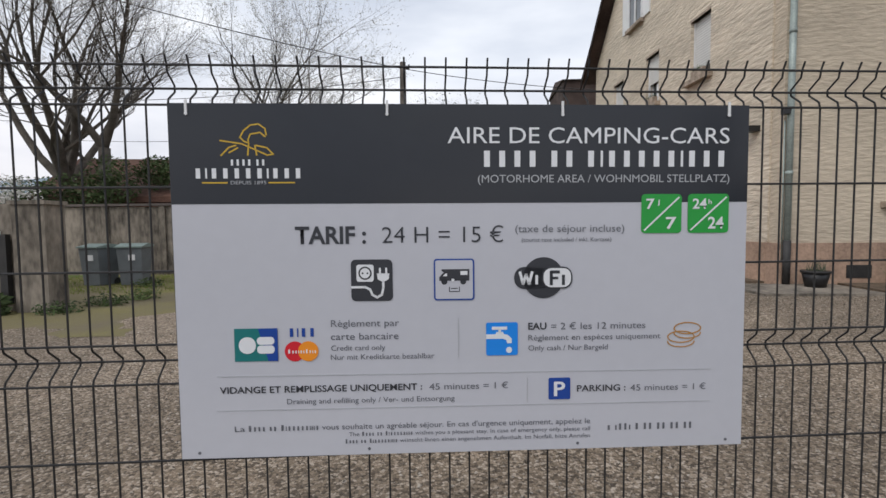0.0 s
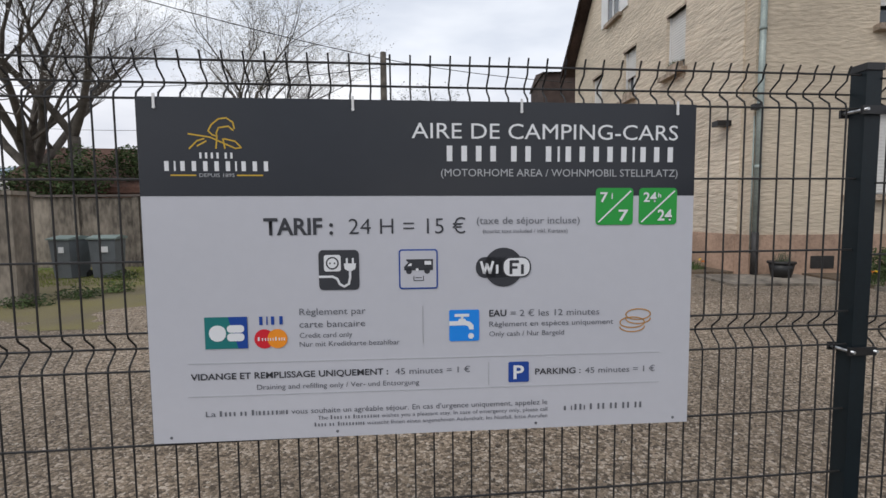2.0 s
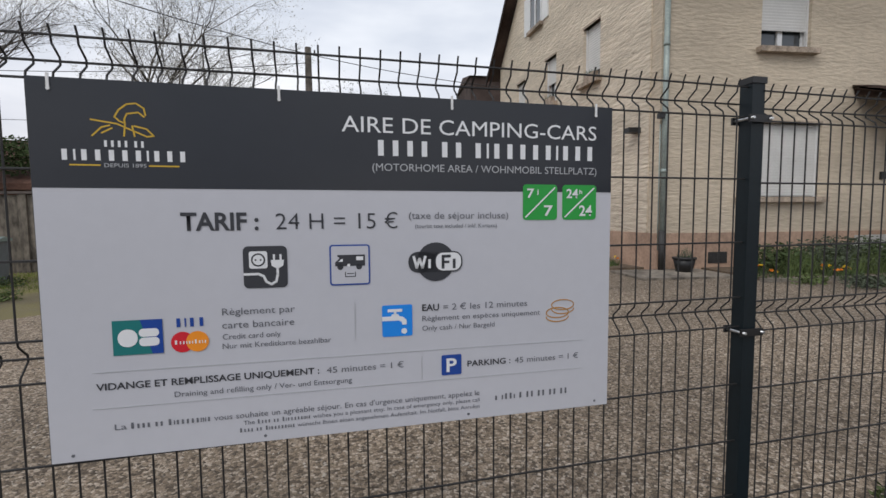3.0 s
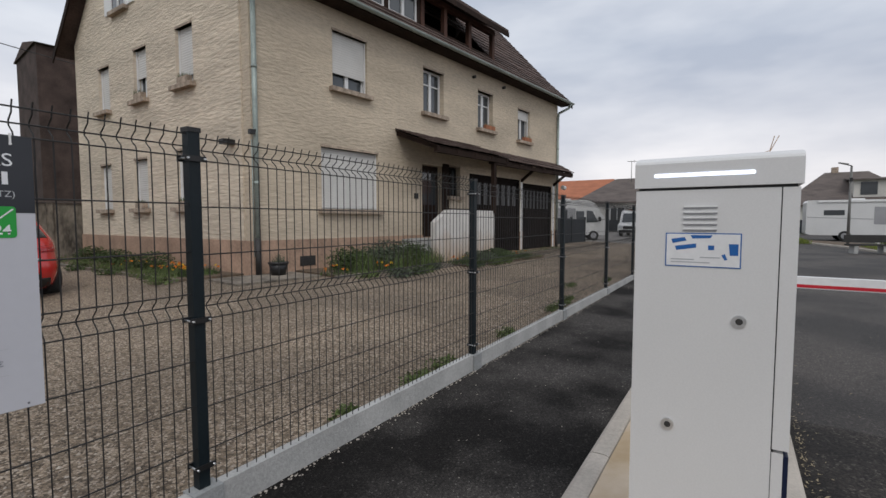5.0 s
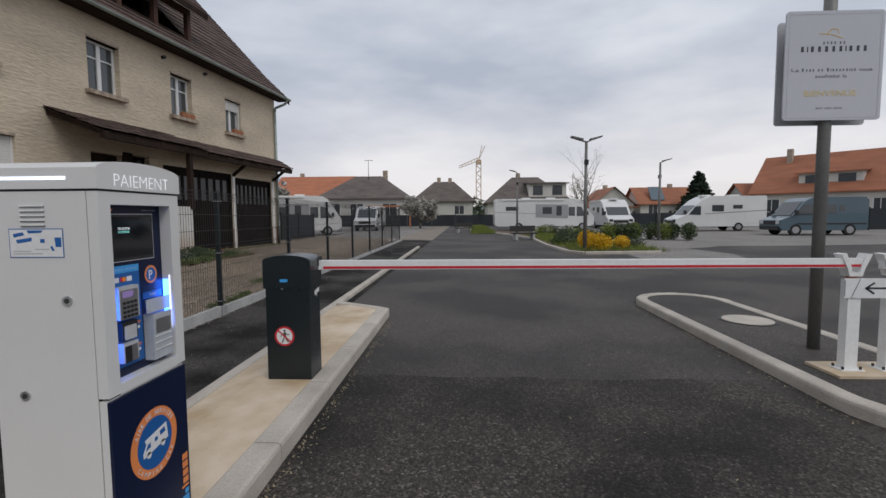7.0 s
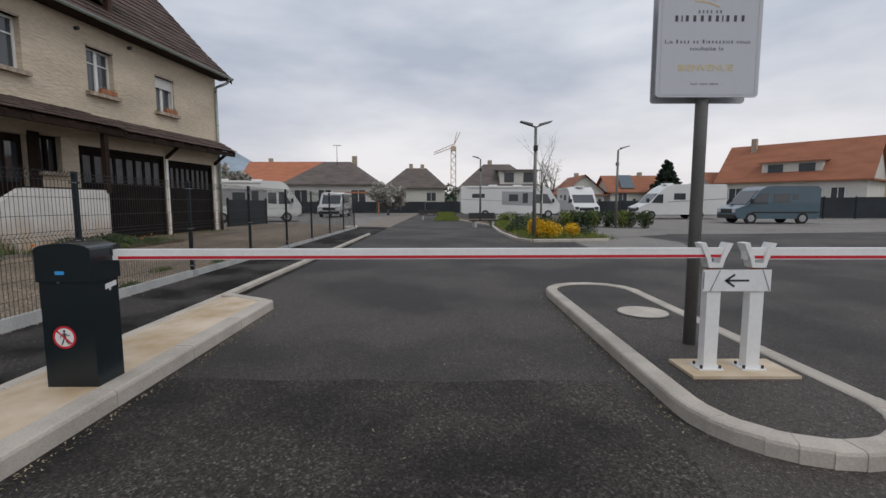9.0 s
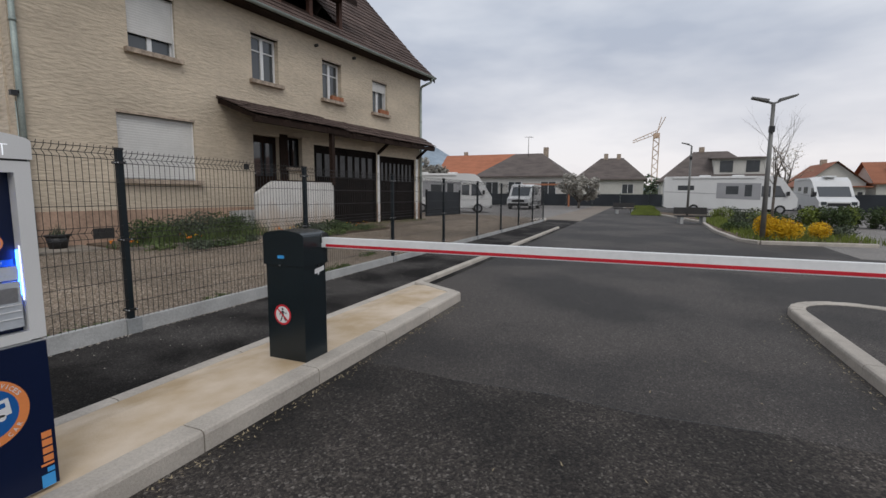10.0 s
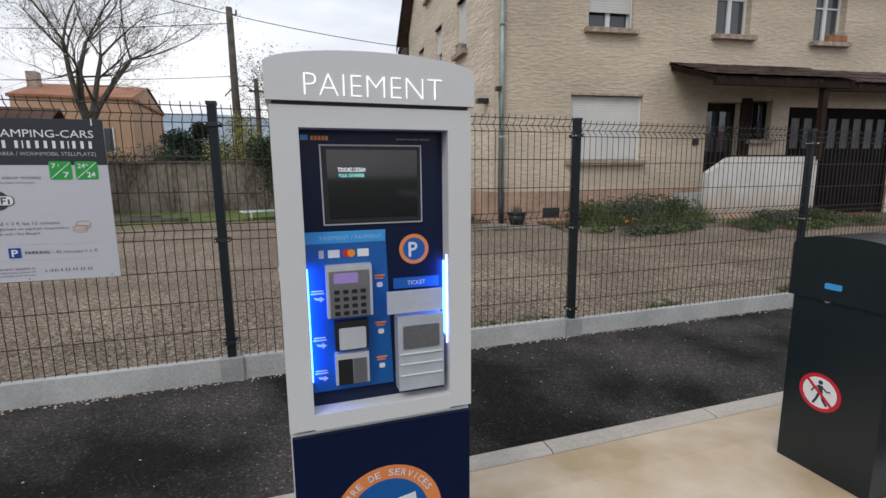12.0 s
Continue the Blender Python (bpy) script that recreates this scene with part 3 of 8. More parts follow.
sheet("parking", M["pale_asphalt"], [(20.5, -10.8), (60, -10.8), (60, -60), (28, -60), (20.5, -16)], 0.006, "pale grey paved parking bays for motorhomes", "parking")
# the gravel yard rises a little towards the house
yard = Geo()
xs, ys = [-14, -6, -2, 2, 3, 4, 5, 6, 10, 14, 18, 22, 26.0], [1.3, 2.5, 4, 5.5, 7, 9, 12, 15, 18]
yz = lambda x, y: 0.07 + 0.03 * min(1, max(0, (y - 1.3) / 4.5)) + 0.16 * min(1, max(0, (y - 1.3) / 4.5)) * min(1, max(0, (x - 3.0) / 2.0)) + 0.012 * noise.noise((x * 0.7, y * 0.7, 3))
vs = [[yard.bm.verts.new((x, y, yz(x, y))) for x in xs] for y in ys]
for j in range(len(ys) - 1):
    for i in range(len(xs) - 1):
        yard.bm.faces.new((vs[j][i], vs[j][i + 1], vs[j + 1][i + 1], vs[j + 1][i]))
struct(yard, "yard", M["gravel"], "coarse brown and grey gravel yard behind the fence", "gravel")
sheet("side_lot", M["pale_asphalt"], [(26, 1.9), (60, 1.9), (60, 30), (26, 30)], 0.0, "grey lot beyond the end of the fence", "ground")
sheet("drive_end", M["screed_ground"], [(26, -0.3), (60, -0.3), (60, 1.9), (26, 1.9)], 0.002, "beige gravelled ground where the path ends", "ground")
sheet("lawn", M["grass_ground"], [(-14, 11.5), (2.5, 13.0), (2.5, 17.3), (-14, 17.3)], 0.13, "patchy green grass before the old wall", "grass")
moss = Geo()
mv = []
for j in range(31):
    y = 5.6 + 7.0 * j / 30
    row = []
    for i in range(41):
        x = -11.0 + 9.4 * i / 40
        inside = min((x + 11.0) * 2, (-2.4 - 0.3 * (12.6 - y) - x) * 0.8, (y - 6.3) * 0.9, 1.2) + 0.9 * noise.noise((x * 0.8, y * 0.8, 9)) + 0.35 * noise.noise((x * 2.7, y * 2.7, 5))
        row.append(moss.bm.verts.new((x, y, 0.112 + 0.02 * max(-1.5, min(1.0, inside)) + 0.012 * noise.noise((x * 0.7, y * 0.7, 3)))))
    mv.append(row)
for j in range(30):
    for i in range(40):
        moss.bm.faces.new((mv[j][i], mv[j][i + 1], mv[j + 1][i + 1], mv[j + 1][i])).smooth = True
struct(moss, "verge", M["moss"], "yellow green moss and thin grass over gravel before the old wall", "moss")

# ---- kerbs and islands ----
def kerb_piece(p0, p1, w, h, r=0.025):
    """One kerb stone from p0 to p1, rounded at its upper edges, with a narrow joint at its end."""
    d = Vector((p1[0] - p0[0], p1[1] - p0[1], 0))
    ln = d.length - (0.008 if d.length > 0.5 else -0.03)
    g = Geo()
    prof = [(-w / 2, -0.05), (w / 2, -0.05), (w / 2, h - r), (w / 2 - 0.3 * r, h - 0.3 * r), (w / 2 - r, h), (-w / 2 + r, h), (-w / 2 + 0.3 * r, h - 0.3 * r), (-w / 2, h - r)]
    g.prism(prof, 0, ln, "x", pose(p0[0], p0[1], 0, 0, 0, math.degrees(math.atan2(d.y, d.x))))
    return g


def kerb_run(name, pts, w, h, label, step=1.0):
    t = thing(name, label, "kerb", None, "", "structure")
    for i_, (a, b) in enumerate(zip(pts, pts[1:])):
        n = max(1, round(math.dist(a, b) / step))
        for k in range(n):
            p = [tuple(a[i] + (b[i] - a[i]) * q / n for i in (0, 1)) for q in (k, k + 1)]
            kerb_piece(p[0], p[1], w, h + (0.0015 + 0.003 * (i_ % 2) if math.dist(*p) < 0.5 else 0)).ob("kerb_stone", M["kerb"], t)
    return t


# island that carries the payment column and the barrier
isl = Geo()
isl.prism([(-0.92, -0.05), (-0.19, -0.05), (-0.19, 0.07), (-0.45, 0.116), (-0.92, 0.116)], -3.0, 6.52, "x")
for v in isl.bm.verts:
    if v.co.x > 0:
        v.co.x += 0.62 * (v.co.y + 0.92)
struct(isl, "island", M["screed"], "pale sandy concrete strip with brown stains between kerbs", "traffic island")
kerb_run("island_kerb", [(-3.0, -0.99), (6.60, -0.965)], 0.18, 0.12, "pale concrete kerb along the barrier island")
kerb_run("island_kerb_tip", [(6.60, -0.955), (7.04, -0.235)], 0.14, 0.12, "slanted pale concrete kerb closing the barrier island")
kerb_run("path_kerb", [(-3.0, -0.135), (6.8, -0.125), (20.2, -0.11)], 0.12, 0.076, "low pale concrete kerb along the footpath")
# rounded island with the sign pole
ring = []
for cx, cy, r, a0, a1 in ((7.34, -5.41, 0.59, 90, -90), (3.63, -5.41, 0.59, 270, 90)):
    ring += [(cx + r * math.cos(radians(a0 + (a1 - a0) * k / 14)), cy + r * math.sin(radians(a0 + (a1 - a0) * k / 14))) for k in range(15)]
kerb_run("round_island_kerb", ring + ring[:1], 0.16, 0.10, "pale concrete kerb round the asphalt island")
ri = Geo()
ri.prism(ring[::-1], -0.05, 0.088)
struct(ri, "round_island", M["asphalt"], "asphalt traffic island with rounded ends", "traffic island")
mh = thing("manhole_cover", "round pale concrete manhole cover set in asphalt", "manhole cover", pose(6.02, -5.555, 0.088))
Geo().prism(disc(0, 0, 0.275), 0, 0.012).ob("cover_plate", M["kerb"], mh)
Geo().prism(disc(0, 0, 0.31), 0, 0.005).ob("rim_ring", M["iron"], mh)
# planted bed beyond the drive
bed = [(16.6, -6.3), (17.3, -5.9), (21, -5.75), (27, -6.0), (32, -5.2), (38.5, -3.6), (52, -1.6), (58, -1.6), (58, -4.5), (42, -4.2), (36, -7.5), (30, -9.6), (21, -9.7), (16.9, -9.0)]
bg = Geo()
bg.prism(bed, -0.02, 0.05)
struct(bg, "planting_bed", M["earth"], "brown earth bed with shrubs behind a low kerb", "flower bed")
kerb_run("bed_kerb", [(16.9, -9.0), (16.6, -6.3), (17.3, -5.9), (21, -5.75), (27, -6.0), (32, -5.2), (38.5, -3.6), (52, -1.6)], 0.14, 0.10, "low pale kerb round the planting bed", 1.5)
sheet("walkway", M["pale_asphalt"], [(18.5, -9.8), (30, -9.8), (34, -12.6), (20, -12.6)], 0.012, "pale paved walkway behind the planting bed", "pavement")

# ---- fence ----
PITCH, X0, FY = 2.53, 1.37, 1.25
wall = thing("fence_wall", "low light grey concrete gravel board under the fence", "low wall", None, "", "structure")
for k in range(-4, 9):
    a, b = X0 + k * PITCH + 0.07, X0 + (k + 1) * PITCH - 0.07
    zt = 0.198 - 0.013 * max(0, min(k, 4))
    Geo().box(a, b, FY - 0.042, FY + 0.012, -0.05, zt).bevel(0.008, 1).ob("board", M["concrete"], wall)
for k in range(-4, 10):
    zt = 0.198 - 0.013 * max(0, min(k, 4))
    Geo().box(X0 + k * PITCH - 0.0685, X0 + k * PITCH + 0.0685, FY - 0.058, FY + 0.034, -0.05, zt + 0.003).bevel(0.012, 1).ob("post_base", M["post_concrete"], wall)
Geo().prism([(24.2, 1.15), (26.4, 1.5), (26.4, 2.6), (24.2, 1.9)], -0.02, 0.10).ob("end_slab", M["kerb"], wall)

LEVELS = (1.764, 1.668, 1.468, 1.260, 1.076, 0.976, 0.778, 0.580, 0.385, 0.19)
FOLDS = (1.717, 1.026)


fence = thing("fence", "dark green wire mesh fence on square steel posts", "fence")
WPROF = [(1.787, -0.008), (1.770, 0.0), (1.748, 0.004), (1.725, 0.036), (1.709, 0.036), (1.684, 0.004), (1.668, 0), (1.078, 0), (1.062, 0.004), (1.034, 0.036), (1.018, 0.036), (0.988, 0.004), (0.974, 0), (0.155, 0)]


def wire_data(sides):
    g = Geo()
    for (za, da), (zb, db) in zip(WPROF, WPROF[1:]):
        g.tube((0, da, za), (0, db, zb), 0.0026, 0.0026, sides, False)
    bmesh.ops.remove_doubles(g.bm, verts=g.bm.verts, dist=1e-4)
    return g.data("vertical_wire", M["wire"])


WIRES = {5: wire_data(5), 3: wire_data(3)}
LEVEL_WIRE = Geo().tube((0.02, 0, 0), (2.51, 0, 0), 0.0032, n=5).data("horizontal_wire", M["wire"])


def fence_panel(m, dz, fine=True):
    t = new("mesh_panel")
    t.parent, t.matrix_basis = fence, m
    for k in range(47):
        o = new("vertical_wire", WIRES[5 if fine else 3])
        o.parent, o.location = t, (0.055 + k * 0.0525, 0, -dz)
    for z, d in [(z, -0.005) for z in LEVELS] + [(z, 0.032) for z in FOLDS]:
        o = new("horizontal_wire", LEVEL_WIRE)
        o.parent, o.location = t, (0, d, z - dz)


def fence_post(x, y, dz):
    t = new("fence_post")
    t.parent, t.matrix_basis = fence, pose(x, y, 0)
    k = max(0, min(4, round((x - X0) / PITCH)))
    Geo().box(-0.025, 0.025, -0.024, 0.024, 0.160 - 0.012 * k, 1.778 - dz).bevel(0.006, 2).ob("post", M["fence_green"], t)
    Geo().box(-0.029, 0.029, -0.028, 0.028, 1.773 - dz, 1.793 - dz).bevel(0.006, 2).ob("cap", M["black"], t)
    for z in (1.66, 0.96, 0.30):
        for y0 in (-0.036, 0.029):
            Geo().box(-0.045, 0.045, y0, y0 + 0.007, z - dz - 0.012, z - dz + 0.012).bevel(0.002, 1).ob("clamp", M["black"], t)
        for xx in (-0.037, 0.037):
            Geo().tube((xx, -0.046, z - dz), (xx, 0.04, z - dz), 0.0045, n=6).ob("bolt", M["metal"], t)


drop = lambda k: 0.0 if k <= 0 else min(0.055, 0.028 * k)
for k in range(-2, 10):
    fence_post(X0 + k * PITCH, FY, drop(k))
for k in range(-2, 9):
    if k < 0:
        fence_panel(pose(X0 + k * PITCH, FY - 0.002, 0), 0.0)
    else:
        fence_panel(pose(X0 + k * PITCH, FY - 0.02, 0), drop(k + 0.5), k < 3)

# ---- tariff sign on the fence ----
sign = thing("tariff_sign", "large grey and charcoal printed price board hung on the wire fence", "sign")
SU = Vector((math.cos(radians(1.0)), -math.sin(radians(1.0)), -0.004))
SV = Vector((0, 0, -1))
SP = Vector((-0.646, 1.230, 1.665))
SCALE = 0.974
SM = facing(SP, SU, SV) @ Matrix.Diagonal((SCALE, SCALE, 1, 1))
sf = Face(SM, sign)
L0, R0, T0, B0 = 0.022, 1.504, -0.004, 0.901
g = Geo()
g.prism([(L0, -T0), (L0, -B0), (R0, -B0), (R0, -T0)], -0.004, 0.0, "z", SM)
g.ob("board", M["sign_white"], sign, "pale grey printed board")
sf.shapes("header_band", [[(L0, T0), (R0, T0), (R0, 0.246), (L0, 0.246)]], M["sign_dark"], 0.0006, 0.0004, "charcoal header band")
# emblem as plain strokes
em = []
for pts in ([(0.147, 0.088), (0.20, 0.096), (0.262, 0.124), (0.277, 0.122)], [(0.148, 0.125), (0.168, 0.105), (0.185, 0.10)], [(0.196, 0.080), (0.205, 0.064), (0.222, 0.050), (0.242, 0.047), (0.258, 0.058), (0.261, 0.074)], [(0.196, 0.080), (0.206, 0.090), (0.217, 0.094)], [(0.222, 0.072), (0.216, 0.085), (0.217, 0.094)], [(0.222, 0.072), (0.246, 0.068), (0.258, 0.078)], [(0.217, 0.096), (0.214, 0.124)], [(0.232, 0.100), (0.236, 0.124)], [(0.236, 0.100), (0.262, 0.106), (0.277, 0.122)], [(0.168, 0.118), (0.190, 0.106)]):
    em += line_strip(pts, 0.0035)
sf.shapes("emblem", em, M["gold"], 0.0013)
sf.text("[CAVE DE]", 0.168, 0.259, 0.150, 0.015, M["ink_white"])
sf.text("[RIBEAUVILLE]", 0.077, 0.352, 0.182, 0.025, M["ink_white"])
sf.text("DEPUIS 1895", 0.170, 0.258, 0.197, 0.009, M["ink_pale"])
sf.shapes("rule", [[(0.099, 0.191), (0.162, 0.191), (0.162, 0.1945), (0.099, 0.1945)], [(0.263, 0.191), (0.329, 0.191), (0.329, 0.1945), (0.263, 0.1945)]], M["gold"])
sf.text("AIRE DE CAMPING-CARS", 0.715, 1.452, 0.094, 0.041, M["ink_white"])
sf.text("[CAVE DE RIBEAUVILLE]", 0.797, 1.452, 0.154, 0.041, M["ink_white"])
sf.text("(MOTORHOME AREA / WOHNMOBIL STELLPLATZ)", 0.792, 1.454, 0.194, 0.020, M["ink_pale"])
for u0, u1, up, lo, small in ((1.220, 1.327, "7", "7", "j"), (1.344, 1.454, "24", "24", "h")):
    badge = sf.shapes("badge", [rounded(u0, u1, 0.225, 0.327, 0.010)], M["green_ink"], 0.0018, label="green rounded badge")
    sf.text(up, u0 + 0.012, u0 + (0.034 if up == "7" else 0.050), 0.263, 0.026, M["ink_white"], 0.003, 0.02, badge)
    sf.text(small, u0 + (0.042 if up == "7" else 0.054), u0 + (0.048 if up == "7" else 0.063), 0.251, 0.012, M["ink_white"], 0.003, 0.02, badge)
    sf.text(lo, u1 - (0.042 if lo == "7" else 0.056), u1 - 0.014, 0.315, 0.030, M["ink_white"], 0.003, 0.02, badge)
    sf.shapes("slash", line_strip([(u0 + 0.008, 0.319), (u1 - 0.008, 0.234)], 0.004), M["ink_white"], 0.003, parent=badge)
sf.text("TARIF :", 0.325, 0.504, 0.347, 0.043, M["ink"], bold=0.025)
sf.text("24 H = 15 €", 0.545, 0.857, 0.347, 0.042, M["ink"], bold=-0.008)
sf.text("(taxe de séjour incluse)", 0.888, 1.175, 0.322, 0.019, M["ink_grey"])
sf.text("(tourist taxe included / inkl. Kurtaxe)", 0.905, 1.141, 0.347, 0.011, M["ink_grey"])
# pictograms
plug = sf.shapes("pictogram", [rounded(0.464, 0.570, 0.389, 0.496, 0.012)], M["ink"], 0.0018, label="black plug pictogram")
sf.shapes("symbol", [rounded(0.478, 0.522, 0.402, 0.446, 0.006)] + line_strip([(0.466, 0.460), (0.500, 0.460), (0.512, 0.466), (0.518, 0.480), (0.530, 0.487), (0.542, 0.480), (0.546, 0.462), (0.546, 0.445)], 0.006) + [[(0.530, 0.425), (0.562, 0.425), (0.560, 0.440), (0.546, 0.448), (0.532, 0.440)]] + line_strip([(0.538, 0.425), (0.538, 0.412)], 0.005) + line_strip([(0.554, 0.425), (0.554, 0.412)], 0.005), M["ink_white"], 0.0026, parent=plug)
sf.shapes("socket_ring", [disc(0.500, 0.424, 0.017)], M["ink"], 0.0032, parent=plug)
sf.shapes("socket_face", [disc(0.500, 0.424, 0.013)], M["ink_white"], 0.0036, parent=plug)
sf.shapes("socket_holes", [disc(0.494, 0.424, 0.0025, 8), disc(0.506, 0.424, 0.0025, 8)], M["ink"], 0.0040, parent=plug)
camper = sf.shapes("pictogram", [rounded(0.676, 0.781, 0.389, 0.497, 0.008)], M["blue_ink"], 0.0018, label="blue framed camper pictogram")
sf.shapes("pictogram_ground", [rounded(0.680, 0.777, 0.393, 0.493, 0.005)], M["sign_white"], 0.0024, parent=camper)
sf.shapes("camper_shape", [[(0.696, 0.416), (0.768, 0.416), (0.768, 0.446), (0.690, 0.446), (0.690, 0.436), (0.702, 0.424), (0.696, 0.420)], disc(0.703, 0.448, 0.008, 14), disc(0.752, 0.448, 0.008, 14)] + line_strip([(0.716, 0.462), (0.716, 0.474), (0.742, 0.474), (0.742, 0.462)], 0.002) + line_strip([(0.721, 0.466), (0.737, 0.466)], 0.002), M["ink"], 0.0030, parent=camper)
sf.shapes("camper_window", [[(0.745, 0.421), (0.763, 0.421), (0.763, 0.431), (0.745, 0.431)], [(0.699, 0.434), (0.706, 0.427), (0.710, 0.427), (0.710, 0.434)], disc(0.725, 0.444, 0.004, 10)], M["ink_white"], 0.0036, parent=camper)
wifi = sf.shapes("pictogram", [rounded(0.885, 0.985, 0.412, 0.470, 0.026), disc(0.962, 0.441, 0.054)], M["ink"], 0.0018, label="black wireless network pictogram")
sf.shapes("white_lobe", [rounded(0.958, 1.038, 0.412, 0.470, 0.024)], M["ink"], 0.0026, parent=wifi)
sf.shapes("white_lobe", [rounded(0.962, 1.034, 0.416, 0.466, 0.020)], M["ink_white"], 0.0032, parent=wifi)
sf.shapes("plain_bars", line_strip([(0.900, 0.426), (0.908, 0.456), (0.916, 0.432), (0.924, 0.456), (0.932, 0.426)], 0.007) + line_strip([(0.944, 0.436), (0.944, 0.456)], 0.007), M["ink_white"], 0.0026, parent=wifi)
sf.shapes("plain_bars", line_strip([(0.982, 0.458), (0.982, 0.426), (1.002, 0.426)], 0.008) + line_strip([(0.982, 0.442), (0.998, 0.442)], 0.007) + line_strip([(1.014, 0.436), (1.014, 0.458)], 0.008), M["ink"], 0.0038, parent=wifi)
# payment marks as plain shapes
card = sf.shapes("card_mark", [[(0.165, 0.563), (0.274, 0.563), (0.274, 0.648), (0.165, 0.648)]], M["teal_ink"], 0.0018, label="teal and blue card mark")
sf.shapes("mark_ground", [[(0.225, 0.563), (0.274, 0.563), (0.274, 0.648), (0.250, 0.648)]], M["blue_ink"], 0.0022, parent=card)
sf.shapes("mark_shape", [rounded(0.176, 0.219, 0.585, 0.628, 0.020), rounded(0.222, 0.266, 0.585, 0.605, 0.009), rounded(0.222, 0.266, 0.607, 0.628, 0.009)], M["ink_white"], 0.0028, parent=card)
sf.text("[VISA]", 0.299, 0.373, 0.586, 0.022, M["blue_ink"])
sf.shapes("red_disc", [disc(0.317, 0.624, 0.026)], M["red_ink"], 0.0018)
sf.shapes("orange_disc", [disc(0.351, 0.624, 0.026)], M["orange_ink"], 0.0022)
sf.text("[MasterCard]", 0.297, 0.373, 0.629, 0.010, M["ink_white"], 0.0028)
sf.text("Règlement par", 0.410, 0.585, 0.562, 0.018, M["ink_grey"])
sf.text("carte bancaire", 0.409, 0.583, 0.596, 0.018, M["ink_grey"])
sf.text("Credit card only", 0.409, 0.548, 0.624, 0.014, M["ink_grey"])
sf.text("Nur mit Kreditkarte bezahlbar", 0.408, 0.675, 0.648, 0.014, M["ink_grey"])
tap = sf.shapes("pictogram", [rounded(0.811, 0.894, 0.557, 0.644, 0.005)], M["sky_ink"], 0.0018, label="blue water tap pictogram")
sf.shapes("tap_shape", [[(0.811, 0.588), (0.835, 0.588), (0.838, 0.582), (0.855, 0.582), (0.858, 0.588), (0.868, 0.590), (0.878, 0.600), (0.878, 0.612), (0.866, 0.612), (0.864, 0.604), (0.856, 0.600), (0.811, 0.600)], [(0.826, 0.568), (0.866, 0.568), (0.866, 0.576), (0.826, 0.576)], [(0.843, 0.574), (0.850, 0.574), (0.850, 0.584), (0.843, 0.584)], disc(0.871, 0.630, 0.008, 14)], M["ink_white"], 0.0026, parent=tap)
sf.text("EAU", 0.922, 0.970, 0.577, 0.018, M["ink"], bold=0.02)
sf.text("= 2 € les 12 minutes", 0.982, 1.235, 0.578, 0.018, M["ink_grey"])
sf.text("Règlement en espèces uniquement", 0.922, 1.276, 0.606, 0.015, M["ink_grey"])
sf.text("Only cash / Nur Bargeld", 0.922, 1.134, 0.633, 0.014, M["ink_grey"])
coin = []
for cx, cy in ((1.349, 0.580), (1.332, 0.603)):
    p = disc(cx, cy, 0.036, 26, 0.42)
    coin += line_strip(p + p[:1], 0.003) + line_strip([(q[0], q[1] + 0.012) for q in p[:14]], 0.003)
sf.shapes("coins", coin, M["copper_ink"], 0.0014, label="outlined copper coins")
sf.shapes("rule", [[(0.118, 0.6865), (1.416, 0.691), (1.416, 0.6922), (0.118, 0.6877)], [(0.114, 0.776), (1.415, 0.778), (1.415, 0.7792), (0.114, 0.7772)], [(0.738, 0.544), (0.7395, 0.544), (0.7395, 0.647), (0.738, 0.647)], [(0.919, 0.706), (0.9205, 0.706), (0.9205, 0.772), (0.919, 0.772)]], M["ink_pale"])
sf.text("VIDANGE ET REMPLISSAGE UNIQUEMENT :", 0.124, 0.642, 0.731, 0.017, M["ink"], bold=0.015)
sf.text("45 minutes = 1 €", 0.661, 0.868, 0.732, 0.017, M["ink_grey"])
sf.text("Draining and refilling only / Ver- und Entsorgung", 0.293, 0.727, 0.762, 0.014, M["ink_grey"])
park = sf.shapes("pictogram", [rounded(0.976, 1.034, 0.707, 0.765, 0.004)], M["blue_ink"], 0.0018, label="blue parking pictogram")
sf.text("P", 0.990, 1.020, 0.755, 0.038, M["ink_white"], 0.0026, 0.02, park)
sf.text("PARKING :", 1.052, 1.183, 0.745, 0.017, M["ink"], bold=0.015)
sf.text("45 minutes = 1 €", 1.196, 1.402, 0.746, 0.017, M["ink_grey"])
sf.text("La [Cave de Ribeauville] vous souhaite un agréable séjour. En cas d'urgence uniquement, appelez le", 0.158, 1.088, 0.832, 0.015, M["ink_grey"])
sf.text("The [Cave de Ribeauville] wishes you a pleasant stay. In case of emergency only, please call", 0.450, 1.088, 0.851, 0.011, M["ink_grey"])
sf.text("[Cave de Ribeauville] wünscht Ihnen einen angenehmen Aufenthalt. Im Notfall, bitte Anrufen", 0.438, 1.088, 0.870, 0.011, M["ink_grey"])
sf.text("[+ (33) 6 85 73 66 36]", 1.132, 1.369, 0.852, 0.017, M["ink_grey"])
for u, v in ((0.067, 0.0), (0.563, 0.0), (1.011, 0.0), (1.449, 0.0)):
    sf.shapes("cable_tie", [[(u - 0.003, v - 0.012), (u + 0.003, v - 0.012), (u + 0.003, v + 0.022), (u - 0.003, v + 0.022)]], M["sticker"], 0.004, 0.003)
    sf.shapes("tie_hole", [disc(u, v + 0.022, 0.004, 10)], M["sticker"], 0.0042, 0.003)
for u in (0.067, 0.502, 1.055, 1.460):
    sf.shapes("tie_hole", [disc(u, 0.886, 0.004, 10)], M["ink_grey"], 0.001)

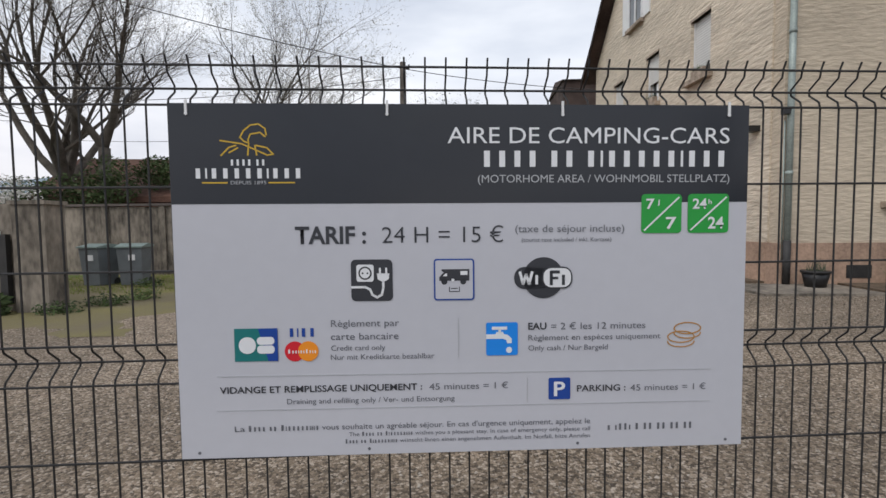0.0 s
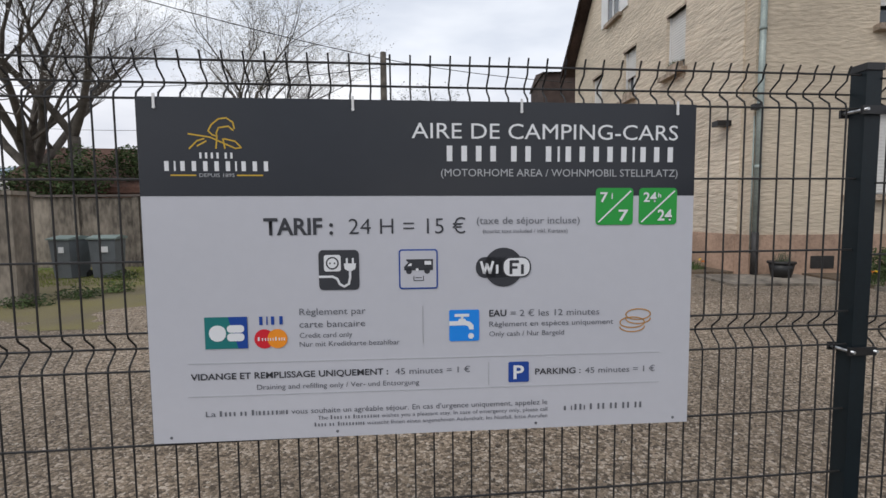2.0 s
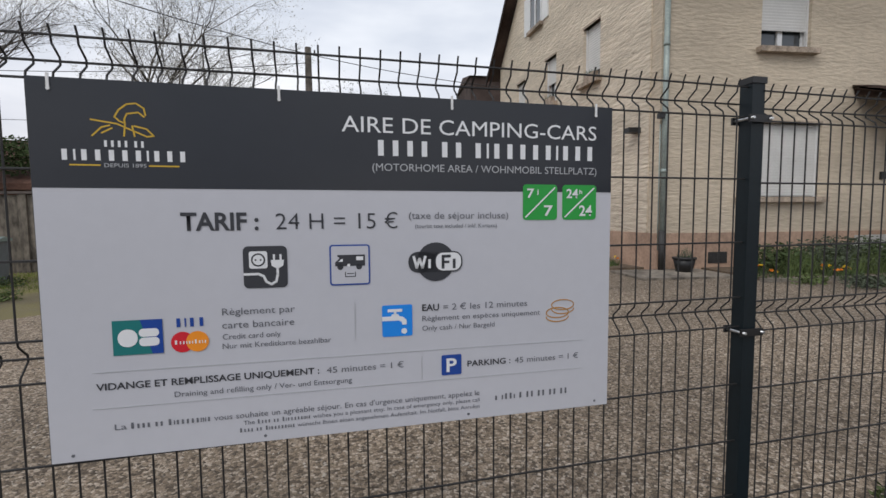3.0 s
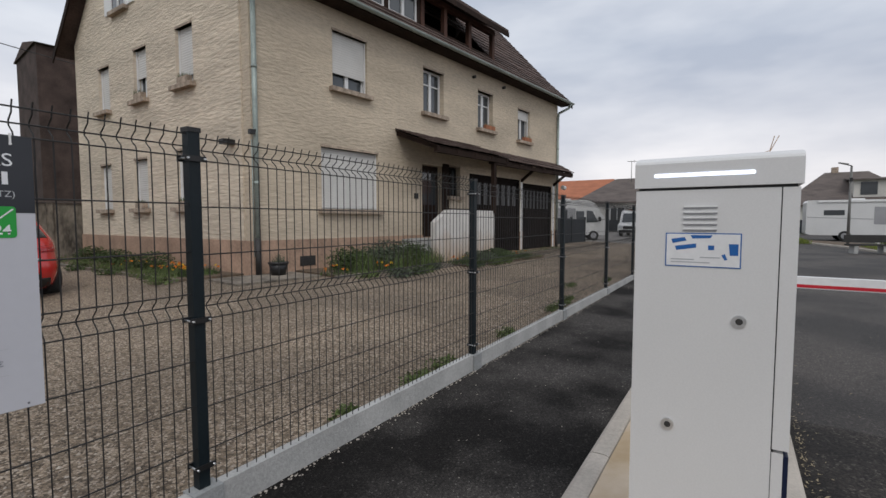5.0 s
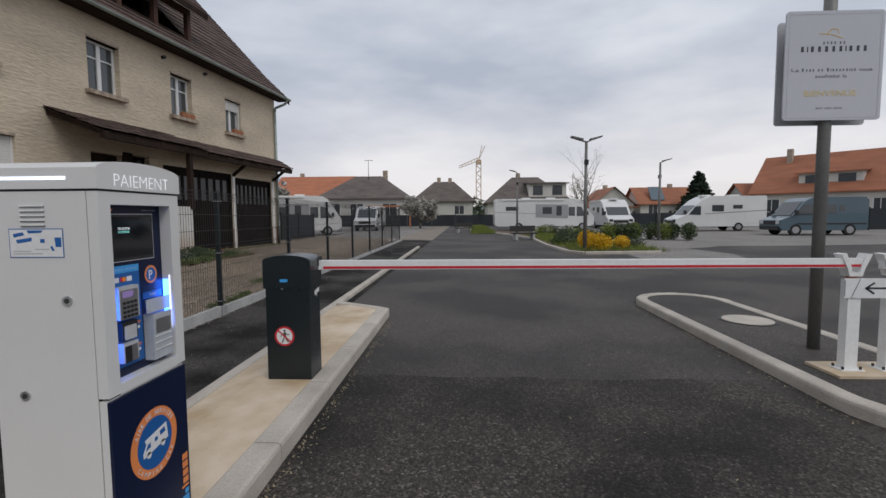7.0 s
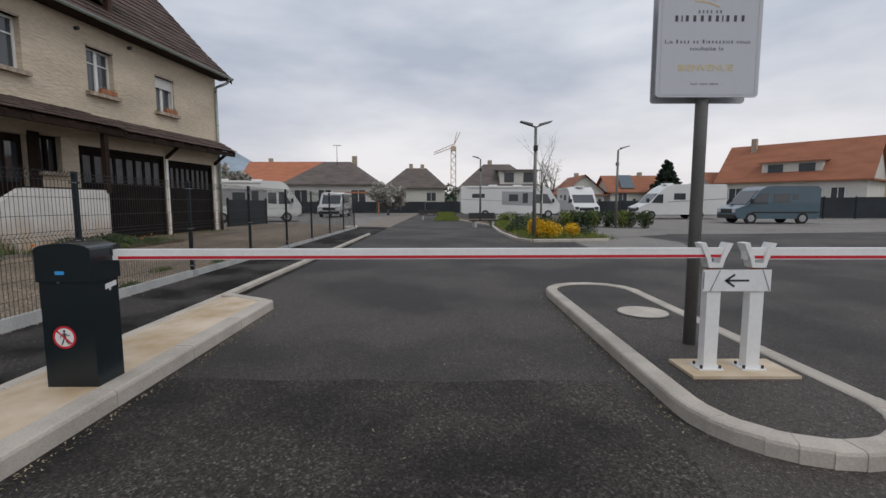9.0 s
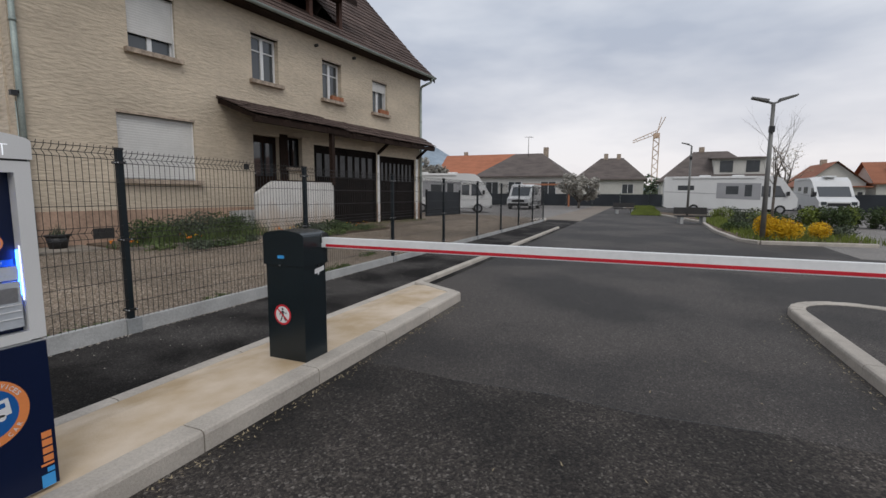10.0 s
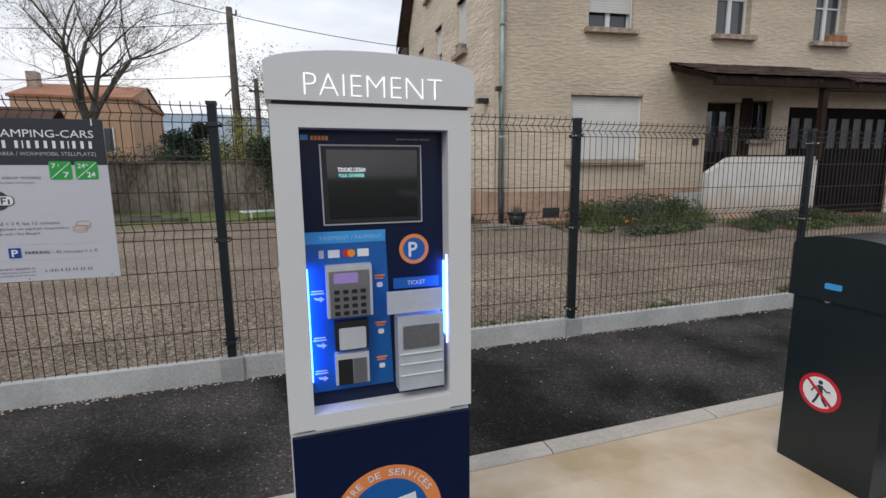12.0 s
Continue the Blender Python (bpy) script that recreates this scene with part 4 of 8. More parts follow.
# ---- payment column ----
kiosk = thing("payment_column", "white payment column with blue lit screen panel and navy foot on the island", "payment machine", pose(1.978, -0.885, 0.122))
W2, DEP = 0.216, 0.40
Z = lambda z: z - 0.116
Geo().box(-W2, W2, 0.040, DEP, 0, Z(0.764)).bevel(0.004, 1).ob("lower_body", M["kiosk_white"], kiosk)
Geo().box(-W2 + 0.003, W2 - 0.003, 0.012, 0.038, 0.004, Z(0.758)).bevel(0.004, 1).ob("door_edge", M["kiosk_white"], kiosk)
for s_ in (-1, 1):
    Geo().box(s_ * (W2 - 0.008) - 0.004, s_ * (W2 - 0.008) + 0.004, 0.034, 0.042, 0.002, Z(1.476)).ob("door_seam", M["black"], kiosk)
Geo().box(-W2 + 0.004, W2 - 0.004, 0.0, 0.014, 0.012, Z(0.752)).bevel(0.003, 1).ob("lower_door", M["navy"], kiosk, "navy blue lower door")
ub = Geo()
# frame round the recess
OX, IZ0, IZ1 = 0.161, Z(0.802), Z(1.434)
ub.box(-W2, W2, 0.09, DEP, Z(0.764), Z(1.478))
ub.box(-W2, -W2 + 0.01, 0.0405, 0.09, Z(0.764), Z(1.478)).box(W2 - 0.01, W2, 0.0405, 0.09, Z(0.764), Z(1.478))
ub.box(-W2, -OX, 0.0, 0.0375, Z(0.768), Z(1.478)).box(OX, W2, 0.0, 0.0375, Z(0.768), Z(1.478)).box(-W2 + 0.011, -OX, 0.0375, 0.09, Z(0.768), Z(1.478)).box(OX, W2 - 0.011, 0.0375, 0.09, Z(0.768), Z(1.478))
ub.box(-OX, OX, 0.0, 0.09, Z(0.764), IZ0).box(-OX, OX, 0.0, 0.09, IZ1, Z(1.478))
ub.ob("upper_body", M["kiosk_white"], kiosk)
cap = [(-W2 - 0.006, Z(1.486)), (W2 + 0.006, Z(1.486)), (W2 + 0.006, Z(1.556))]
cap += [((W2 + 0.006) * math.cos(a), Z(1.556) + 0.033 * math.sin(a)) for a in [k * math.pi / 14 for k in range(1, 14)]] + [(-W2 - 0.006, Z(1.556))]
Geo().prism(cap, -0.006, DEP + 0.004, "y").bevel(0.006, 2, 40).ob("cap", M["kiosk_white"], kiosk)
Geo().box(-W2 + 0.006, W2 - 0.006, 0.006, DEP - 0.006, Z(1.476), Z(1.488)).ob("cap_joint", M["black"], kiosk)
kf = Face(kiosk.matrix_world.inverted() @ facing((1.978, -0.8915, 1.66), (1, 0, 0), (0, 0, -1)), kiosk)
kf.text("PAIEMENT", -0.146, 0.146, 1.66 - 1.502, 0.047, M["lit_soft"], 0.0015, -0.028, name="lit_lettering")
# side of the column, seen from the entrance
ks = Face(kiosk.matrix_world.inverted() @ facing((1.7615, -0.485, 1.66), (0, -1, 0), (0, 0, -1)), kiosk)
kc = Face(kiosk.matrix_world.inverted() @ facing((1.7555, -0.485, 1.66), (0, -1, 0), (0, 0, -1)), kiosk)
kc.shapes("light_slot", [rounded(0.05, 0.30, 0.128, 0.138, 0.003)], M["lit_white"], 0.0015, label="lit white slot")
for k in range(5):
    ks.shapes("vent_slot", [rounded(0.13, 0.215, 0.225 + 0.016 * k, 0.231 + 0.016 * k, 0.002)], M["grey_metal"], 0.002)
    ks.shapes("vent_louvre", [rounded(0.13, 0.215, 0.221 + 0.016 * k, 0.226 + 0.016 * k, 0.002)], M["white"], 0.005, 0.004)
stk = ks.shapes("sticker", [[(0.085, 0.300), (0.275, 0.300), (0.275, 0.398), (0.085, 0.398)]], M["blue_foil"], 0.001, label="white instruction sticker with blue bars")
ks.shapes("sticker_ground", [[(0.088, 0.303), (0.272, 0.303), (0.272, 0.395), (0.088, 0.395)]], M["sticker"], 0.0016, parent=stk)
ks.shapes("plain_bars", [[(0.10, 0.318), (0.135, 0.312), (0.140, 0.322), (0.104, 0.330)], [(0.110, 0.338), (0.165, 0.330), (0.165, 0.342), (0.114, 0.350)], [(0.150, 0.306), (0.205, 0.306), (0.200, 0.314), (0.155, 0.316)], [(0.245, 0.330), (0.268, 0.330), (0.268, 0.362), (0.248, 0.362)], [(0.195, 0.335), (0.210, 0.335), (0.210, 0.348), (0.195, 0.348)], [(0.228, 0.362), (0.236, 0.358), (0.243, 0.374), (0.236, 0.376)]], M["blue_foil"], 0.0022, parent=stk)
ks.shapes("plain_bars", [[(0.10, 0.375), (0.16, 0.375), (0.16, 0.378), (0.10, 0.378)], [(0.10, 0.383), (0.20, 0.383), (0.20, 0.386), (0.10, 0.386)], [(0.175, 0.368), (0.225, 0.368), (0.225, 0.371), (0.175, 0.371)]], M["ink_pale"], 0.0022, parent=stk)
for u, v in ((0.276, 0.545), (0.104, 0.876)):
    lk = ks.shapes("lock", [disc(u, v, 0.017, 20)], M["metal"], 0.005, 0.005, "round steel lock")
    ks.shapes("keyhole", [disc(u, v, 0.009, 14)], M["iron"], 0.0062, 0.001, parent=lk)
# lit operating panel in the recess
kp = Face(kiosk.matrix_world.inverted() @ facing((1.978, -0.885 + 0.045, 1.66), (1, 0, 0), (0, 0, -1)), kiosk)
Geo().box(-OX, OX, 0.046, 0.088, IZ0, IZ1).ob("panel", M["navy"], kiosk, "navy operating panel")
V = lambda z: 1.66 - z
X = lambda x: x - 1.994
kp.shapes("sheet", [[(X(1.834), V(1.218)), (X(2.014), V(1.218)), (X(2.024), V(0.842)), (X(1.835), V(0.842))]], M["blue_foil"], 0.001, label="blue payment foil")
kp.shapes("heading", [[(X(1.834), V(1.218)), (X(2.014), V(1.218)), (X(2.013), V(1.191)), (X(1.834), V(1.191))]], M["light_blue"], 0.002)
kp.text("PAIEMENT / PAYMENT", X(1.866), X(2.006), V(1.199), 0.009, M["heading_ink"], 0.003)
kp.shapes("top_strip", [[(X(1.833), V(1.430)), (X(2.15), V(1.430)), (X(2.15), V(1.416)), (X(1.833), V(1.416))]], M["navy"], 0.001)
kp.shapes("plain_bars", [[(X(1.836), V(1.429)), (X(1.852), V(1.429)), (X(1.852), V(1.418)), (X(1.836), V(1.418))]], M["light_blue"], 0.002)
for k in range(5):
    kp.shapes("plain_bars", [[(X(1.857) + 0.0078 * k, V(1.427)), (X(1.863) + 0.0078 * k, V(1.427)), (X(1.863) + 0.0078 * k, V(1.418)), (X(1.857) + 0.0078 * k, V(1.418))]], M["orange"], 0.002)
kp.text("[numero de serie appareil]", X(2.045), X(2.125), V(1.420), 0.005, M["ink_pale"], 0.002)
scr = kp.shapes("screen_frame", [[(X(1.874), V(1.409)), (X(2.103), V(1.409)), (X(2.103), V(1.232)), (X(1.876), V(1.232))]], M["silver"], 0.004, 0.004, "silver framed dark touch screen")
kp.shapes("screen_glass", [[(X(1.877), V(1.406)), (X(2.100), V(1.406)), (X(2.100), V(1.235)), (X(1.879), V(1.235))]], M["black"], 0.0046, 0.0004, parent=scr)
kp.shapes("display", [[(X(1.888), V(1.398)), (X(2.092), V(1.398)), (X(2.092), V(1.246)), (X(1.890), V(1.246))]], M["screen"], 0.0052, 0.0004, parent=scr)
kp.text("TOUCHEZ L'ECRAN", X(1.912), X(1.972), V(1.350), 0.009, M["lit_soft"], 0.0058, parent=scr)
kp.text("POUR DEMARRER", X(1.914), X(1.970), V(1.338), 0.008, M["lit_teal"], 0.0058, parent=scr)
for x0, x1, ma in ((1.862, 1.873, "silver"), (1.882, 1.908, "sticker"), (1.948, 1.974, "sticker")):
    kp.shapes("plain_bars", [[(X(x0), V(1.176)), (X(x1), V(1.176)), (X(x1), V(1.158)), (X(x0), V(1.158))]], M[ma], 0.002)
kp.shapes("red_disc", [disc(X(1.924), V(1.167), 0.009, 18)], M["red_ink"], 0.002)
kp.shapes("orange_disc", [disc(X(1.934), V(1.167), 0.009, 18)], M["orange_ink"], 0.0026)
pad = Geo().box(X(1.874), X(1.976), 0.020, 0.046, Z(1.018), Z(1.137)).bevel(0.003, 2).ob("keypad", M["silver"], kiosk, "silver card terminal")
kp.shapes("keypad_face", [[(X(1.880), V(1.131)), (X(1.970), V(1.131)), (X(1.970), V(1.024)), (X(1.880), V(1.024))]], M["grey_metal"], 0.0256, 0.001, parent=pad)
kp.shapes("display", [[(X(1.890), V(1.126)), (X(1.944), V(1.126)), (X(1.944), V(1.103)), (X(1.890), V(1.103))]], M["lcd"], 0.0266, 0.001, parent=pad)
for r in range(4):
    for c in range(4):
        kp.shapes("key", [rounded(X(1.890) + 0.0195 * c, X(1.902) + 0.0195 * c, V(1.088) + 0.0165 * r, V(1.079) + 0.0165 * r, 0.002, 2)], M["black"], 0.029, 0.003, parent=pad)
rd = Geo().box(X(1.888), X(1.965), 0.024, 0.046, Z(0.939), Z(1.006)).bevel(0.003, 2).ob("card_reader", M["black"], kiosk, "black framed contactless reader")
kp.shapes("reader_face", [rounded(X(1.897), X(1.958), V(0.997), V(0.946), 0.004)], M["silver"], 0.023, 0.002, parent=rd)
sl = Geo().box(X(1.886), X(1.963), 0.022, 0.046, Z(0.856), Z(0.929)).bevel(0.003, 2).ob("card_slot", M["silver"], kiosk, "silver card slot with clear flap")
kp.shapes("slot_face", [[(X(1.892), V(0.923)), (X(1.925), V(0.923)), (X(1.925), V(0.862)), (X(1.892), V(0.862))]], M["black"], 0.0245, 0.001, parent=sl)
kp.shapes("slot_face", [[(X(1.927), V(0.923)), (X(1.957), V(0.923)), (X(1.957), V(0.862)), (X(1.927), V(0.862))]], M["grey_metal"], 0.0245, 0.001, parent=sl)
for z in (1.085, 0.975, 0.895):
    kp.shapes("plain_bars", [[(X(1.842), V(z)), (X(1.868), V(z)), (X(1.868), V(z) + 0.003), (X(1.842), V(z) + 0.003)], [(X(1.840), V(z) + 0.006), (X(1.870), V(z) + 0.006), (X(1.870), V(z) + 0.009), (X(1.840), V(z) + 0.009)]], M["ink_white"], 0.002)
    kp.shapes("arrow", [[(X(1.846), V(z) + 0.016), (X(1.860), V(z) + 0.018), (X(1.860), V(z) + 0.014), (X(1.870), V(z) + 0.021), (X(1.860), V(z) + 0.028), (X(1.860), V(z) + 0.024), (X(1.850), V(z) + 0.022)]], M["ink_white"], 0.002)
for z in (1.112, 0.998, 0.912):
    kp.shapes("plain_bars", [[(X(1.984), V(z)), (X(2.010), V(z)), (X(2.010), V(z) + 0.004), (X(1.984), V(z) + 0.004)], [(X(1.986), V(z) + 0.007), (X(2.006), V(z) + 0.007), (X(2.006), V(z) + 0.010), (X(1.986), V(z) + 0.010)]], M["orange"], 0.002)
    kp.shapes("hand_mark", [rounded(X(1.990), X(2.004), V(z) + 0.018, V(z) + 0.030, 0.004)], M["ink_white"], 0.002)
pm = kp.shapes("parking_mark", [disc(X(2.082), V(1.168), 0.036)], M["orange"], 0.0016, label="round orange parking mark")
kp.shapes("mark_ground", [disc(X(2.082), V(1.168), 0.027)], M["blue_foil"], 0.0022, parent=pm)
kp.text("P", X(2.068), X(2.090), V(1.151), 0.034, M["ink_white"], 0.003, 0.02, pm)
kp.shapes("ticket_strip", [[(X(2.030), V(1.100)), (X(2.142), V(1.100)), (X(2.142), V(1.074)), (X(2.030), V(1.074))]], M["blue_foil"], 0.0016)
kp.text("TICKET", X(2.064), X(2.108), V(1.082), 0.010, M["ink_white"], 0.0026)
fl = Geo().box(X(2.008), X(2.142), 0.012, 0.018, Z(1.016), Z(1.069)).bevel(0.002, 1).ob("ticket_flap", M["clear_plastic"], kiosk, "scratched grey ticket flap")
tb = Geo().box(X(2.030), X(2.142), 0.006, 0.046, Z(0.826), Z(1.008)).bevel(0.008, 2).ob("ticket_tray", M["clear_plastic"], kiosk, "clear grey ticket tray")
kp.shapes("tray_window", [rounded(X(2.042), X(2.130), V(0.992), V(0.935), 0.005)], M["grey_metal"], 0.0408, 0.001, parent=tb)
for z in (0.925, 0.900, 0.872):
    kp.shapes("tray_ridge", [[(X(2.034), V(z)), (X(2.138), V(z)), (X(2.138), V(z) + 0.003), (X(2.034), V(z) + 0.003)]], M["white"], 0.042, 0.002, parent=tb)
Geo().box(OX - 0.003, OX - 0.001, 0.013, 0.017, Z(0.93), Z(1.149)).ob("light_strip", M["lit_white"], kiosk, "white light strip")
Geo().box(-OX + 0.001, -OX + 0.003, 0.026, 0.043, Z(0.87), Z(1.13)).ob("light_strip", M["lit_blue"], kiosk, "blue light strip")
Geo().box(OX - 0.003, OX - 0.001, 0.020, 0.042, Z(0.95), Z(1.13)).ob("light_strip", M["lit_blue"], kiosk, "blue light strip")
# emblem on the lower door
kd = Face(kiosk.matrix_world.inverted() @ facing((1.978, -0.885, 1.66), (1, 0, 0), (0, 0, -1)), kiosk)
EMZ = V(0.516)
emb = kd.shapes("emblem", [disc(0.0, EMZ, 0.135, 40)], M["orange"], 0.001, label="round orange and blue camper emblem")
kd.shapes("emblem_ground", [disc(0.0, EMZ, 0.100, 40)], M["blue_foil"], 0.0018, parent=emb)
kd.shapes("camper_shape", [[(-0.072, EMZ + 0.018), (-0.052, EMZ - 0.012), (-0.060, EMZ - 0.030), (0.068, EMZ - 0.052), (0.076, EMZ + 0.014), (-0.070, EMZ + 0.036)], disc(-0.040, EMZ + 0.034, 0.013, 16), disc(0.044, EMZ + 0.022, 0.013, 16)], M["sticker"], 0.0026, parent=emb)
kd.shapes("camper_window", [[(-0.058, EMZ + 0.010), (-0.044, EMZ - 0.010), (-0.030, EMZ - 0.012), (-0.030, EMZ + 0.006)], [(0.026, EMZ - 0.032), (0.056, EMZ - 0.037), (0.058, EMZ - 0.018), (0.028, EMZ - 0.013)], [(-0.006, EMZ - 0.018), (0.010, EMZ - 0.020), (0.012, EMZ - 0.004), (-0.004, EMZ - 0.002)]], M["blue_foil"], 0.0034, parent=emb)
for word, a0, a1, sgn in (("AIRE DE SERVICES", 150, 30, 1), ("CAMPING CAR", 215, 325, -1)):
    for k, c in enumerate(word):
        if c == " ":
            continue
        a = radians(a0 + (a1 - a0) * k / (len(word) - 1))
        r = 0.109 if sgn > 0 else 0.126
        cf = Face(kd.m @ Matrix.Translation((r * math.cos(a), -EMZ + r * math.sin(a), 0)) @ Matrix.Rotation(a - sgn * math.pi / 2, 4, "Z"), kiosk)
        cf.text(c, *((-0.0016, 0.0016) if c == "I" else (-0.0065, 0.0065)), 0, 0.017, M["ink_white"], 0.0022, 0.01, emb)
kv = Face(kd.m @ Matrix.Translation((0.178, -V(0.335), 0)) @ Matrix.Rotation(math.pi / 2, 4, "Z"), kiosk)
for k, (u0, u1, hh, ma) in enumerate(((-0.20, -0.145, 0.048, "light_blue"), (-0.138, -0.118, 0.026, "light_blue"), (-0.108, -0.098, 0.046, "orange"), (-0.090, -0.064, 0.036, "orange"), (-0.056, -0.030, 0.036, "orange"), (-0.022, 0.006, 0.036, "orange"), (0.013, 0.040, 0.036, "orange"))):
    kv.shapes("plain_bars", [[(u0, 0.02), (u1, 0.02), (u1, 0.02 - hh), (u0, 0.02 - hh)]], M[ma], 0.0016)

# ---- barrier ----
bar = thing("barrier_cabinet", "dark green steel barrier cabinet with domed lid and boom", "barrier", pose(3.91, -0.715, 0.116))
Geo().box(-0.135, 0.120, -0.185, 0.160, 0, 0.72).bevel(0.006, 2).ob("body", M["barrier"], bar)
lid = [(-0.20, 0.722), (0.175, 0.722), (0.175, 0.935)] + [(-0.0125 + 0.1875 * math.cos(a), 0.935 + 0.045 * math.sin(a)) for a in [k * math.pi / 10 for k in range(1, 10)]] + [(-0.20, 0.935)]
Geo().prism(lid, -0.145, 0.130, "x").bevel(0.008, 2, 40).ob("lid", M["barrier"], bar)
bf = Face(bar.matrix_world.inverted() @ facing((3.775, -0.54, 1.116), (0, -1, 0), (0, 0, -1)), bar)
ps = bf.shapes("prohibition_sign", [disc(0.155, 0.655, 0.078, 36)], M["red"], 0.0012, label="round red and white no pedestrians sign")
bf.shapes("sign_ground", [disc(0.155, 0.655, 0.063, 36)], M["sticker"], 0.0018, parent=ps)
bf.shapes("walker_mark", [disc(0.156, 0.612, 0.009, 12), [(0.148, 0.624), (0.165, 0.624), (0.168, 0.662), (0.150, 0.662)]] + line_strip([(0.153, 0.660), (0.145, 0.685), (0.135, 0.704)], 0.009) + line_strip([(0.163, 0.660), (0.170, 0.682), (0.184, 0.700)], 0.009) + line_strip([(0.150, 0.628), (0.132, 0.645), (0.126, 0.658)], 0.006) + line_strip([(0.163, 0.630), (0.180, 0.642), (0.192, 0.640)], 0.006), M["ink"], 0.0024, parent=ps)
bf.shapes("bar_mark", line_strip([(0.108, 0.612), (0.202, 0.698)], 0.011), M["red"], 0.003, parent=ps)
bl = Face(bar.matrix_world.inverted() @ facing((3.765, -0.56, 1.116), (0, -1, 0), (0, 0, -1)), bar)
bl.shapes("blue_plate", [rounded(0.115, 0.175, 0.205, 0.228, 0.005)], M["light_blue"], 0.003, 0.003, "small blue plate")
lk = bf.shapes("lock", [disc(0.145, 0.275, 0.010, 16)], M["metal"], 0.006, 0.006, "round steel lock")
br = Face(bar.matrix_world.inverted() @ facing((3.785, -0.90, 1.116), (1, 0, 0), (0, 0, -1)), bar)
br.shapes("sticker", [[(0.115, 0.315), (0.225, 0.300), (0.225, 0.335), (0.115, 0.352)]], M["sticker"], 0.002, label="white sticker")
br.shapes("plain_bars", [[(0.15, 0.335), (0.165, 0.333), (0.165, 0.36), (0.15, 0.365)]], M["sticker"], 0.003)
br.shapes("keyhole", [disc(0.165, 0.285, 0.014, 14)], M["black"], 0.004, 0.003)
Geo().tube((0.10, -0.175, 0.905), (0.10, -0.205, 0.905), 0.05, n=20).ob("hub", M["black"], bar)
boom = Geo().box(-0.025, 0.025, -4.42, 0.0, -0.037, 0.037).bevel(0.018, 3).ob("boom", M["white"], bar, "long white boom with red strips")
boom.matrix_basis = pose(0.085, -0.188, 0.882, 0.12, 0, 2.1)
for s_ in (-1, 1):
    Geo().box(s_ * 0.026 - 0.0015, s_ * 0.026 + 0.0015, -4.40, -0.05, -0.031, -0.011).ob("red_strip", M["red"], boom)

# boom rest: two white forked posts with an arrow board
rest_posts = []
for k, yy in enumerate((-5.245, -5.565)):
    rp = thing("boom_rest", "white steel forked boom rest bolted to a pale concrete pad", "boom rest", pose(4.16, yy, 0.088), "boom rests")
    Geo().box(-0.07, 0.07, -0.09, 0.09, 0.022, 0.032).ob("base_plate", M["white"], rp)
    for bx in (-0.05, 0.05):
        for by in (-0.07, 0.07):
            Geo().tube((bx, by, 0.032), (bx, by, 0.055), 0.010, n=6).ob("bolt", M["iron"], rp)
    Geo().box(-0.04, 0.04, -0.05, 0.05, 0.03, 0.765).bevel(0.004, 1).ob("upright", M["white"], rp)
    Geo().box(-0.025, 0.025, -0.03, 0.03, 0.765, 0.81).ob("neck", M["terracotta"], rp)
    fk = Geo()
    fk.prism([(-0.05, 0.83), (0.05, 0.83), (0.066, 0.89), (0.12, 1.01), (0.08, 1.015), (0.038, 0.905), (0.03, 0.862), (-0.03, 0.862), (-0.038, 0.905), (-0.08, 1.015), (-0.12, 1.01), (-0.066, 0.89)], -0.045, 0.045, "x")
    bmesh.ops.translate(fk.bm, verts=fk.bm.verts, vec=(0, 0, -0.036))
    fk.ob("fork", M["white"], rp)
ab = thing("arrow_board", "white board with black arrow on the boom rests", "sign", pose(4.118, -5.405, 0.787))
Geo().box(-0.008, 0.0, -0.25, 0.25, -0.08, 0.08).bevel(0.003, 1).ob("board", M["sticker"], ab)
af = Face(facing((-0.0085, 0.25, 0.08), (0, -1, 0), (0, 0, -1)) @ Matrix.Diagonal((0.926, 0.842, 1, 1)), ab)
af.shapes("arrow", line_strip([(0.19, 0.095), (0.36, 0.095)], 0.018) + line_strip([(0.245, 0.045), (0.18, 0.095), (0.245, 0.145)], 0.018), M["ink"], 0.001)
af.shapes("rule", line_strip([(0.06, 0.185), (0.13, 0.005)], 0.006) + line_strip([(0.47, 0.005), (0.53, 0.185)], 0.006) + line_strip([(0.004, 0.02), (0.004, 0.17)], 0.006), M["ink_grey"], 0.001)
pd = thing("concrete_pad", "pale concrete pad under the boom rests", "concrete pad", pose(4.165, -5.44, 0.088))
Geo().box(-0.19, 0.19, -0.39, 0.39, -0.02, 0.022).bevel(0.008, 1).ob("slab", M["screed"], pd)
# second boom across the exit lane
b2 = thing("exit_boom", "white boom with red strips resting on the forked post", "barrier boom", pose(4.16, -5.47, -0.015))
Geo().box(-0.025, 0.025, -4.9, 0.0, 0.955, 1.04).bevel(0.018, 3).ob("boom", M["white"], b2)
Geo().box(-0.0275, -0.025, -4.88, -0.02, 0.962, 0.984).ob("red_strip", M["red"], b2)

